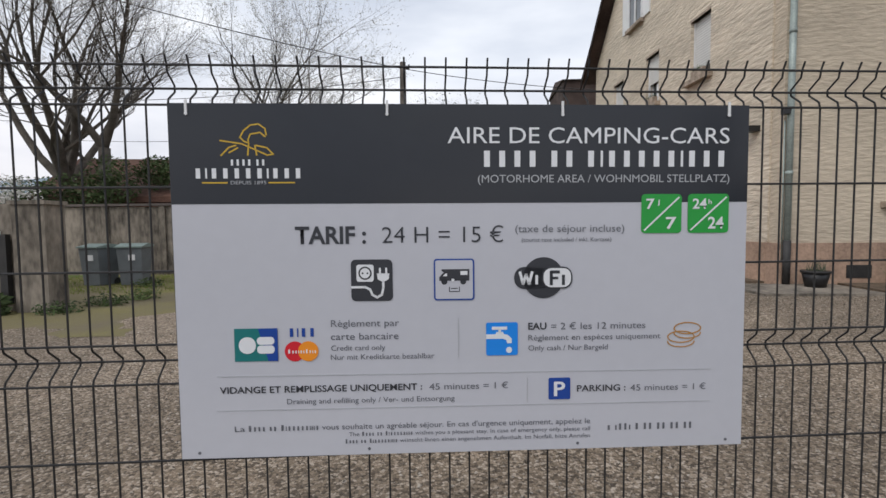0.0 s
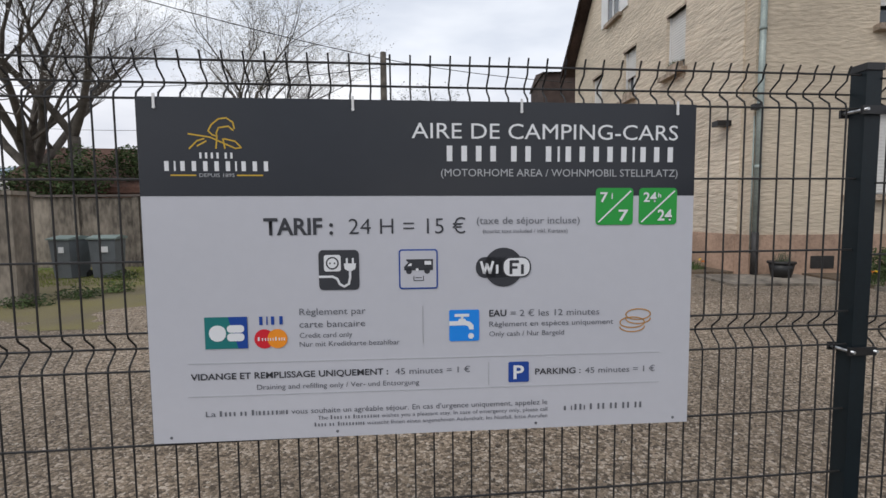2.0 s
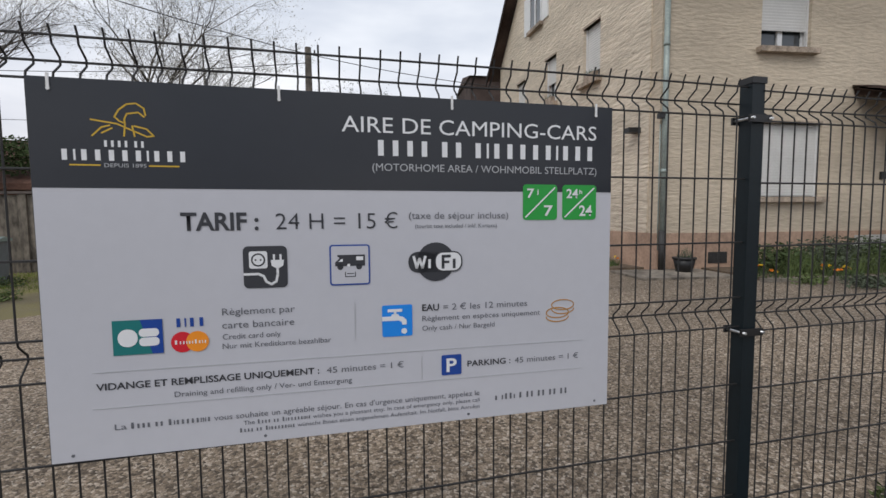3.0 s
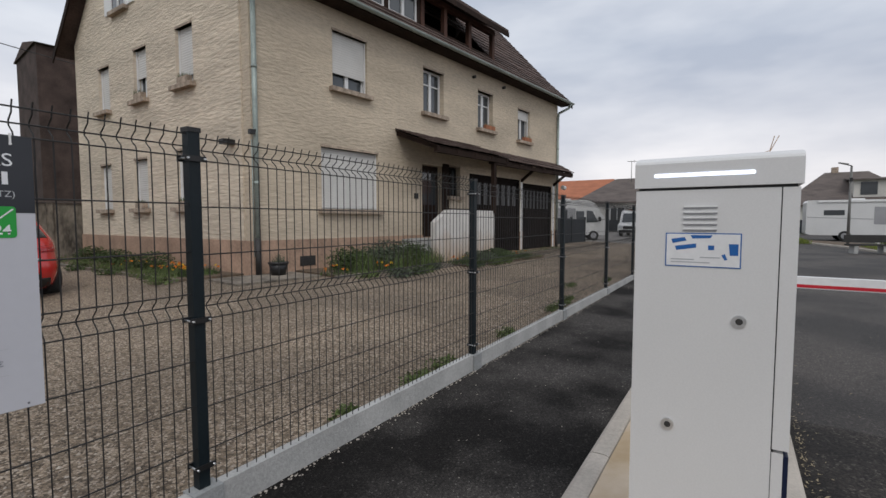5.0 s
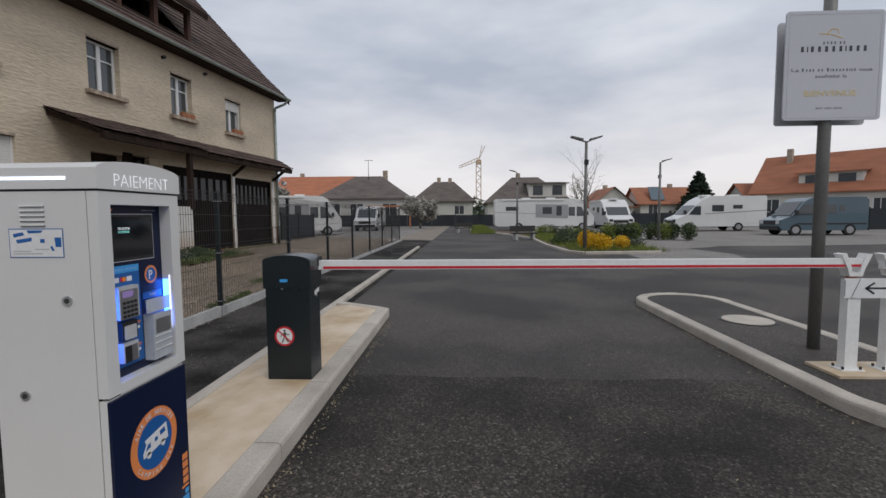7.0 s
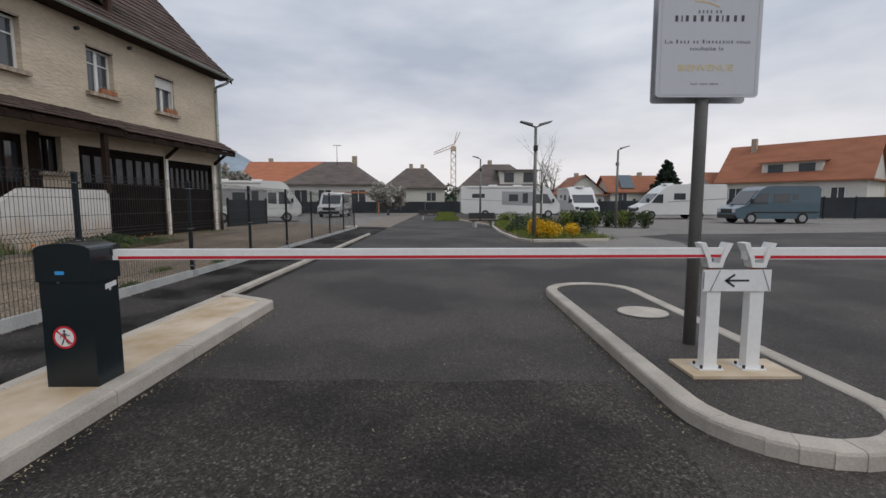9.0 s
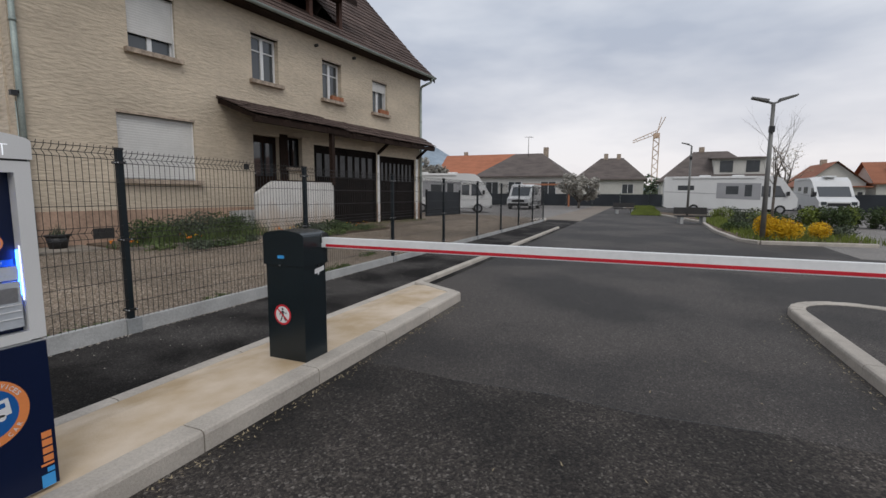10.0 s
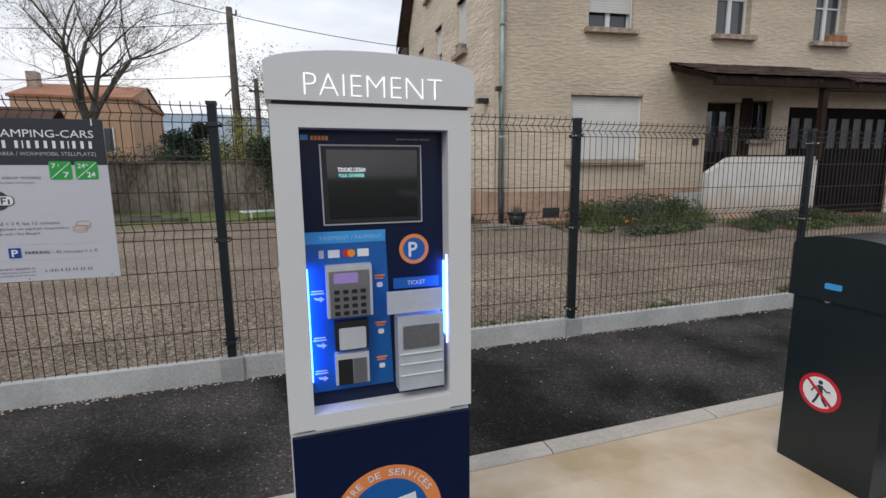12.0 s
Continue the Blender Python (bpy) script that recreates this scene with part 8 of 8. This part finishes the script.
def van(m, ln, wd, ht, paint, label):
    t = thing("panel_van", label, "van", m, "vans")
    prof = [(-ln / 2, 0.45), (-ln / 2 + 0.15, 0.32), (ln / 2 - 0.2, 0.32), (ln / 2, 0.5), (ln / 2 - 0.02, 0.95), (ln / 2 - 0.75, 1.22), (ln / 2 - 1.45, ht - 0.25), (ln / 2 - 1.85, ht - 0.04), (ln / 2 - 2.3, ht), (-ln / 2 + 0.2, ht), (-ln / 2, ht - 0.2)]
    Geo().prism(prof, -wd / 2, wd / 2, "y").bevel(0.09, 3, 20).ob("body", M[paint], t)
    cx = ln / 2 - 1.2
    for s in (-1, 1):
        y0 = s * (wd / 2 + 0.003)
        for nm, pts in (("cab_window", [(cx - 0.75, 1.25), (cx + 0.30, 1.25), (cx - 0.18, 1.88), (cx - 0.75, 1.92)]), ("side_window", [(cx - 2.1, 1.35), (cx - 1.1, 1.35), (cx - 1.1, 1.88), (cx - 2.1, 1.88)]), ("side_window", [(cx - 2.6, 1.5), (cx - 2.3, 1.5), (cx - 2.3, 1.85), (cx - 2.6, 1.85)])):
            Geo().prism(pts, y0 - 0.012, y0 + 0.012, "y").ob(nm, M["glass"], t)
        for wx in (ln / 2 - 0.95, -ln / 2 + 1.05):
            w_ = Geo().tube((wx, s * (wd / 2 - 0.2), 0.35), (wx, s * (wd / 2 + 0.012), 0.35), 0.35, n=20).ob("wheel", M["tyre"], t)
            Geo().tube((wx, s * (wd / 2 + 0.0), 0.35), (wx, s * (wd / 2 + 0.02), 0.35), 0.21, n=16).ob("rim", M["rim"], w_)
        Geo().box(cx + 0.25, cx + 0.38, s * (wd / 2 + 0.02), s * (wd / 2 + 0.22), 1.25, 1.55).bevel(0.03, 1).ob("mirror", M["black"], t)
        Geo().box(-ln / 2 + 0.1, cx + 0.2, y0 - 0.015, y0 + 0.015, 0.68, 0.76).ob("side_trim", M["black"], t)
    Geo().prism([(ln / 2 - 0.78, 1.22), (ln / 2 - 0.72, 1.24), (ln / 2 - 1.40, ht - 0.28), (ln / 2 - 1.46, ht - 0.30)], -wd / 2 + 0.2, wd / 2 - 0.2, "y").ob("windscreen", M["glass"], t)
    Geo().box(ln / 2 - 0.1, ln / 2 + 0.015, -wd / 2 + 0.45, wd / 2 - 0.45, 0.66, 0.9).ob("grille", M["black"], t)
    for yy in (-wd / 2 + 0.24, wd / 2 - 0.24):
        Geo().box(ln / 2 - 0.12, ln / 2 + 0.012, yy - 0.15, yy + 0.15, 0.72, 0.95).bevel(0.03, 1).ob("headlight", M["silver"], t)
    Geo().box(ln / 2 - 0.1, ln / 2 + 0.04, -wd / 2 + 0.1, wd / 2 - 0.1, 0.34, 0.58).bevel(0.03, 1).ob("bumper", M["black"], t)


van(pose(30.6, -24.0, 0, 0, 0, 90), 5.2, 2.0, 2.35, "van_paint", "blue grey high roof camper van in a parking bay")
van(pose(45, 7.0, 0, 0, 0, 180), 5.3, 2.05, 2.3, "mh_white", "white van facing the drive beyond the fence")


# ---- windbreak fences ----
def netting(p0, p1, h, n, label):
    t = thing("windbreak_fence", label, "fence", None, "windbreak fences")
    d = Vector((p1[0] - p0[0], p1[1] - p0[1], 0))
    m = pose(p0[0], p0[1], 0, 0, 0, math.degrees(math.atan2(d.y, d.x)))
    for k in range(n + 1):
        a = d.length * k / n
        Geo().box(a - 0.04, a + 0.04, -0.04, 0.04, 0, h + 0.08, m).ob("post", M["fence_green"], t)
        if k < n:
            Geo().box(a + 0.05, a + d.length / n - 0.05, -0.015, 0.015, 0.06, h - 0.03 * (k % 2), m).ob("netting_panel", M["netting"], t)


netting((38.5, -31.5), (36.0, -50), 1.75, 8, "dark netting windbreak fence behind the parking")
netting((57, 20), (58.5, -7), 1.45, 9, "dark netting windbreak fence before the far houses")
netting((50, -10.5), (48, -33), 1.5, 8, "dark netting windbreak fence behind the motorhomes")
netting((22.0, 6.6), (25.5, 6.2), 1.5, 2, "black netting panel fence beside the house")
bo = thing("bollard", "short pale grey bollard before the netting fence", "bollard", pose(30.5, -33.0, 0))
Geo().tube((0, 0, 0), (0, 0, 0.85), 0.11, 0.11, 14).ob("post", M["concrete"], bo)
Geo().tube((0, 0, 0.85), (0, 0, 1.0), 0.12, 0.05, 14).ob("cap", M["metal"], bo)


# ---- far houses ----
def far_house(m, ln, wd, eave, ridge, wall, roof, label, hip=0.0, wins=(), chimneys=(), over=0.5, storey2=()):
    """Local x along the ridge, front at -y. hip: how far the ridge ends draw in."""
    t = thing("far_house", label, "house", m, "far houses")
    Geo().box(-ln / 2, ln / 2, -wd / 2, wd / 2, 0, eave).ob("wall", M[wall], t)
    if not hip:
        for s in (-1, 1):
            Geo().prism([(-wd / 2, eave), (wd / 2, eave), (0, ridge - 0.15)], s * ln / 2 - 0.14 * (s > 0), s * ln / 2 + 0.14 * (s < 0), "x").ob("gable", M[wall], t)
    g = Geo()
    xe, ye, dz = ln / 2 + over, wd / 2 + over, over * (ridge - eave) / (wd / 2)
    lo = eave - dz * 0.8
    rx = ln / 2 + over - hip
    for th in (0.0,):
        v = [g.bm.verts.new(p) for p in ((-xe, -ye, lo), (xe, -ye, lo), (xe, ye, lo), (-xe, ye, lo), (-rx, 0, ridge), (rx, 0, ridge), (-xe, -ye, lo - 0.16), (xe, -ye, lo - 0.16), (xe, ye, lo - 0.16), (-xe, ye, lo - 0.16))]
        for f in ((0, 1, 5, 4), (2, 3, 4, 5), (6, 7, 1, 0), (7, 8, 2, 1), (8, 9, 3, 2), (9, 6, 0, 3), (1, 2, 5), (3, 0, 4), (9, 8, 7, 6)):
            if not hip and len(f) == 3:
                continue
            g.bm.faces.new([v[i] for i in f])
    ro = g.ob("roof", M[roof], t)
    for x, z, w, h in wins:
        wn_ = Geo().box(x - w / 2, x + w / 2, -wd / 2 - 0.05, -wd / 2 - 0.01, z, z + h).ob("window", M["far_dark"], t)
        Geo().box(x - w / 2 - 0.07, x - w / 2, -wd / 2 - 0.07, -wd / 2 - 0.005, z - 0.07, z + h + 0.07).box(x + w / 2, x + w / 2 + 0.07, -wd / 2 - 0.07, -wd / 2 - 0.005, z - 0.07, z + h + 0.07).box(x - 0.03, x + 0.03, -wd / 2 - 0.07, -wd / 2 - 0.04, z, z + h).ob("window_frame", M["pvc"], wn_)
    for x, y, h in chimneys:
        Geo().box(x - 0.3, x + 0.3, y - 0.3, y + 0.3, ridge - 2.0, ridge + h).ob("chimney", M["sill"], ro)
    for x, z, w, h, wall2 in storey2:
        d = Geo().box(x - w / 2, x + w / 2, -wd / 2 + 0.6, 0.2, z, z + h).ob("dormer", M[wall2], t)
        Geo().prism([(-wd / 2 + 0.2, z + h - 0.1), (0.4, z + h + 0.35), (0.4, z + h + 0.5), (-wd / 2 + 0.2, z + h + 0.05)], x - w / 2 - 0.35, x + w / 2 + 0.35, "x").ob("dormer_roof", M[roof], d)
        for k in (-1, 1):
            Geo().box(x + k * w * 0.26 - w * 0.13, x + k * w * 0.26 + w * 0.13, -wd / 2 + 0.54, -wd / 2 + 0.6, z + 0.25, z + h - 0.3).ob("dormer_window", M["far_dark"], d)
    return t


FR = -90   # houses that face back along the drive
far_house(pose(64, 11, 0, 0, 0, FR), 11.0, 9.5, 3.9, 6.8, "far_white", "roof_far", "white bungalow with brown hipped roof beyond the fence", 4.2, ((-3.6, 1.4, 1.6, 1.5), (-0.6, 1.4, 1.6, 1.5), (3.6, 1.3, 1.8, 1.6)), ((2.2, 0.6, 0.8),))
far_house(pose(80, 23, 0, 0, 0, FR), 12.0, 9.0, 4.9, 8.2, "far_white", "roof_orange", "pale house with bright orange tiled roof", 0, ((0, 2, 1.2, 1.2),), ((-3, 0.5, 0.6),))
far_house(pose(80, 1.3, 0, 0, 0, FR), 9.5, 8.5, 4.0, 7.1, "far_white", "roof_far", "white house with dark hipped roof behind the blossom tree", 3.6, ((2.6, 1.6, 1.5, 1.3), (-2.2, 1.6, 1.5, 1.3)), ((-0.9, 0, 0.7), (1.0, 0, 0.6)))
far_house(pose(71, -11.2, 0, 0, 0, FR), 11.5, 10.5, 3.4, 7.0, "far_white", "roof_far", "white house with dark hipped roof and wide dormer", 4.3, ((-3, 1.2, 1.4, 1.3),), ((-1.0, 0.2, 0.6),), 0.5, ((2.6, 3.9, 5.2, 1.9, "far_white"),))
far_house(pose(76, -24.6, 0, 0, 0, 180), 9, 6.0, 2.9, 5.5, "far_white", "roof_rust", "small gabled house with rust red roof", 0, (), ((0, 0, 0.5),))
far_house(pose(76, -33.2, 0, 0, 0, FR), 8.5, 7.0, 3.2, 5.6, "far_white", "roof_rust", "white house with rust red roof and solar panels", 0, ((-2.4, 1.3, 1.3, 1.4),), ((1.5, 0, 0.5),))
sp_ = thing("solar_panels", "blue grey solar panels on the far roof", "solar panels", pose(72.6, -31.6, 3.5))
Geo().box(-0.05, 0.05, -1.0, 1.0, 0, 2.6, pose(0, 0, 0, 0, 38, 0)).ob("panel", M["van_paint"], sp_)
far_house(pose(61, -49, 0, 0, 0, -142), 15.0, 9.5, 4.4, 9.0, "far_white", "roof_rust", "white house with long rust red roof and a dormer", 0, ((-5.5, 1.6, 1.6, 1.5), (5, 1.6, 1.2, 1.4)), ((-5.0, -0.8, 0.8),), 0.6, ((0.2, 4.7, 6.2, 1.6, "far_white"),))
far_house(pose(66, -75, 0, 0, 0, FR), 17.0, 10.0, 5.6, 9.4, "far_yellow", "roof_rust", "yellow house with brown tiled roof", 0, ((-6.5, 3.2, 1.2, 1.6), (-2, 3.2, 1.2, 1.6)))
far_house(pose(68, -43.8, 0, 0, 0, FR), 6.5, 7.0, 2.8, 5.6, "far_white", "roof_rust", "low house with rust red roof behind the hedge", 0)
far_house(pose(-11.0, 38, 0, 0, 0, 0), 6.4, 8.0, 6.6, 7.9, "far_peach", "roof_pale", "peach rendered house with orange roof behind the trees", 0, ((-1.6, 3.2, 1.0, 1.4), (1.5, 3.2, 1.0, 1.4)), ((-2.85, -1.5, 0.45),), 0.12)
far_house(pose(-8.0, 16.2, 0, 0, 0, 5), 5.2, 4.6, 2.35, 3.6, "brick_far", "roof_shed", "low old shed with rust red roof behind the wall", 0, (), (), 0.3)
an_ = thing("roof_aerial", "thin grey television aerial on the bungalow roof", "aerial", pose(62, 10.6, 6.2))
Geo().tube((0, 0, 0), (0, 0, 2.6), 0.045, 0.03, 6).ob("mast", M["pole"], an_)
Geo().tube((0, -0.6, 2.5), (0, 0.5, 2.55), 0.035, n=6).tube((0, -0.3, 2.4), (0, -0.3, 2.65), 0.025, n=6).ob("antenna", M["pole"], an_)
cp = thing("carport", "brown timber carport before the bungalow", "carport", pose(55, 4.3, 0))
for yy in (0, 4.5):
    Geo().box(-0.09, 0.09, yy - 0.09, yy + 0.09, 0, 2.4).ob("post", M["terracotta"], cp)
Geo().box(-0.1, 0.1, -0.5, 5.2, 2.4, 2.6).ob("beam", M["terracotta"], cp)

# ---- crane and hills ----
crane = thing("tower_crane", "pale tower crane with a folded jib far behind the houses", "crane", pose(120, -5.8, 0))
g = Geo()
cm = mat("crane_paint", (0.58, 0.42, 0.31), 0.6, 0.1, 1, 8)
for sx in (-0.6, 0.6):
    for sy in (-0.6, 0.6):
        g.tube((sx, sy, 0), (sx, sy, 15.2), 0.09, n=5)
for k in range(15):
    s = 1 if k % 2 else -1
    g.tube((-0.6, -0.6 * s, k), (-0.6, 0.6 * s, k + 1), 0.05, n=4)
    g.tube((0.6, -0.6 * s, k), (0.6, 0.6 * s, k + 1), 0.05, n=4)
g.ob("mast", cm, crane)
g = Geo()
for off in (0.0, 0.8):
    g.tube((0, 0, 15.2 + off), (0, 5.0, 13.4 + off * 0.6), 0.09, n=5)
    g.tube((0, 0, 15.2 + off * 0.2), (0, -0.9 - off, 19.0), 0.09, n=5)
for k in range(6):
    g.tube((0, k * 0.8, 15.2 - k * 0.29), (0, k * 0.8 + 0.4, 15.9 - k * 0.32), 0.05, n=4)
g.ob("jib", cm, crane)
Geo().box(-0.6, 0.6, -0.7, 0.6, 14.3, 15.4).ob("cab", cm, crane)
hg = Geo()
prev = None
for k in range(121):
    az = radians(-75 + 215 * k / 120)
    deg = math.degrees(az)
    h = 24 + 14 * noise.noise((deg * 0.05, 1.3, 0)) + 150 * math.exp(-((deg - 27) / 9.0) ** 2) + 150 * math.exp(-((deg - 112) / 26.0) ** 2) + 90 * math.exp(-((deg - 85) / 18.0) ** 2) + 16 * noise.noise((deg * 0.22, 4.1, 0))
    d = Vector((math.cos(az), math.sin(az), 0))
    row = [hg.bm.verts.new(d * 1500 + Vector((0, 0, -20))), hg.bm.verts.new(d * 1650 + Vector((0, 0, max(8, h) * 0.7))), hg.bm.verts.new(d * 1800 + Vector((0, 0, max(10, h) * 1.15))), hg.bm.verts.new(d * 2300 + Vector((0, 0, -20)))]
    if prev:
        for a, b, c, e in zip(prev, prev[1:], row, row[1:]):
            hg.bm.faces.new((a, c, e, b)).smooth = True
    prev = row
struct(hg, "backdrop", M["hill"], "hazy blue wooded hills on the horizon", "hills")
tl = Geo()
rt = random.Random(91)
vs_, fs_ = [], []
for k in range(46):
    az = radians(rt.uniform(-62, 20))
    dd = rt.uniform(95, 150)
    c = (dd * math.cos(az), dd * math.sin(az), rt.uniform(1.2, 2.6))
    v2, f2 = leaf_cloud(rt, [(c, (rt.uniform(2, 4), rt.uniform(3, 6), c[2] + rt.uniform(0, 1.2)))], 260, 0.5)
    fs_ += [tuple(i + len(vs_) for i in f) for f in f2]
    vs_ += v2
tagged(mesh_of("far_woods", vs_, fs_, M["leaf_grey"]), "grey green hedges and trees between the far houses", "trees", "", "stuff")

vs_, fs_ = [], []
for k in range(60):
    az = radians(rt.uniform(92, 118))
    dd = rt.uniform(38, 60)
    hh = rt.uniform(1.6, 2.7) * dd / 48
    v2, f2 = leaf_cloud(rt, [((1.6 + dd * math.cos(az), dd * math.sin(az) - 2.2, hh), (rt.uniform(1.2, 2.4), rt.uniform(1.0, 2.0), hh + rt.uniform(0, 0.9)))], 420, 0.2)
    fs_ += [tuple(i + len(vs_) for i in f) for f in f2]
    vs_ += v2
tagged(mesh_of("garden_woods", vs_, fs_, M["leaf_grey"]), "grey green trees in the gardens behind the old wall", "trees", "", "stuff")

# ---- litter and loose stones ----
rs = random.Random(97)
vs_, fs_ = [], []
def pebble(x, y, z, s):
    i = len(vs_)
    vs_.extend([(x - s, y, z), (x, y - s * rs.uniform(0.6, 1), z), (x + s, y, z), (x, y + s * rs.uniform(0.6, 1), z), (x + rs.uniform(-0.3, 0.3) * s, y, z + s * rs.uniform(0.5, 0.9))])
    fs_.extend([(i, i + 1, i + 4), (i + 1, i + 2, i + 4), (i + 2, i + 3, i + 4), (i + 3, i, i + 4)])


for _ in range(26000):
    x, y = rs.uniform(-3.5, 9), 1.32 + 6.2 * rs.random() ** 1.7
    pebble(x, y, yz(x, y) - 0.001, rs.uniform(0.006, 0.016))
tagged(mesh_of("gravel_stones", vs_, fs_, stone_mat("gravel_pebbles", [(0.0, (0.09, 0.072, 0.055)), (0.4, (0.21, 0.168, 0.128)), (0.75, (0.32, 0.265, 0.205)), (1.0, (0.52, 0.46, 0.39))], 24, 0.1, 0.5, 0.85, 0.1)), "loose rounded gravel stones in the yard", "gravel", "", "stuff")
vs_, fs_ = [], []
for _ in range(650):
    x = rs.uniform(-1.5, 9)
    y = 1.205 - abs(rs.gauss(0, 0.022))
    pebble(x, y, path_z(x, y), rs.uniform(0.004, 0.011))
for _ in range(260):
    x, y = rs.uniform(0, 20), rs.uniform(-0.1, 1.1)
    pebble(x, y, path_z(x, y), rs.uniform(0.003, 0.007))
tagged(mesh_of("stray_stones", vs_, fs_, M["kerb"]), "stray pale stones on the path at the foot of the fence", "gravel", "", "stuff")
vs_, fs_ = [], []
for _ in range(420):
    x = rs.uniform(1.5, 6.3)
    y = -1.10 - abs(rs.gauss(0, 0.05))
    a, s = rs.uniform(0, math.tau), rs.uniform(0.008, 0.03)
    i = len(vs_)
    vs_.extend([(x, y, 0.006), (x + s * math.cos(a), y + s * math.sin(a), 0.012), (x + s * 0.5 * math.cos(a + 0.8), y + s * 0.5 * math.sin(a + 0.8), 0.008)])
    fs_.append((i, i + 1, i + 2))
for _ in range(260):
    x = rs.uniform(3.3, 7.4)
    y = -4.72 + abs(rs.gauss(0, 0.06))
    a, s = rs.uniform(0, math.tau), rs.uniform(0.008, 0.035)
    i = len(vs_)
    vs_.extend([(x, y, 0.006), (x + s * math.cos(a), y + s * math.sin(a), 0.012), (x + s * 0.5 * math.cos(a + 0.8), y + s * 0.5 * math.sin(a + 0.8), 0.008)])
    fs_.append((i, i + 1, i + 2))
for _ in range(60):
    x, y = rs.uniform(2.5, 9), rs.uniform(-4.5, -1.2)
    a, s = rs.uniform(0, math.tau), rs.uniform(0.01, 0.05)
    i = len(vs_)
    vs_.extend([(x, y, 0.006), (x + s * math.cos(a), y + s * math.sin(a), 0.01), (x + s * 0.35 * math.cos(a + 0.5), y + s * 0.35 * math.sin(a + 0.5), 0.008)])
    fs_.append((i, i + 1, i + 2))
tagged(mesh_of("leaf_litter", vs_, fs_, M["straw"]), "dry leaf scraps along the kerb and on the drive", "leaf litter", "", "stuff")
vs_, fs_ = [], []
for _ in range(2200):
    x, y = rs.uniform(0.6, 4.1), rs.uniform(-4.6, -1.12)
    if noise.noise((x * 0.9, y * 0.9, 2)) + rs.uniform(-0.6, 0.6) > 0.0:
        pebble(x, y, 0.001, rs.uniform(0.0025, 0.006))
tagged(mesh_of("asphalt_chips", vs_, fs_, stone_mat("worn_chips", [(0.0, (0.05, 0.045, 0.04)), (0.6, (0.11, 0.10, 0.09)), (1.0, (0.25, 0.235, 0.21))], 30, 0.1, 0.5, 0.8, 0.1)), "worn pale stone chips standing out of the coarse asphalt", "stone chips", "", "stuff")
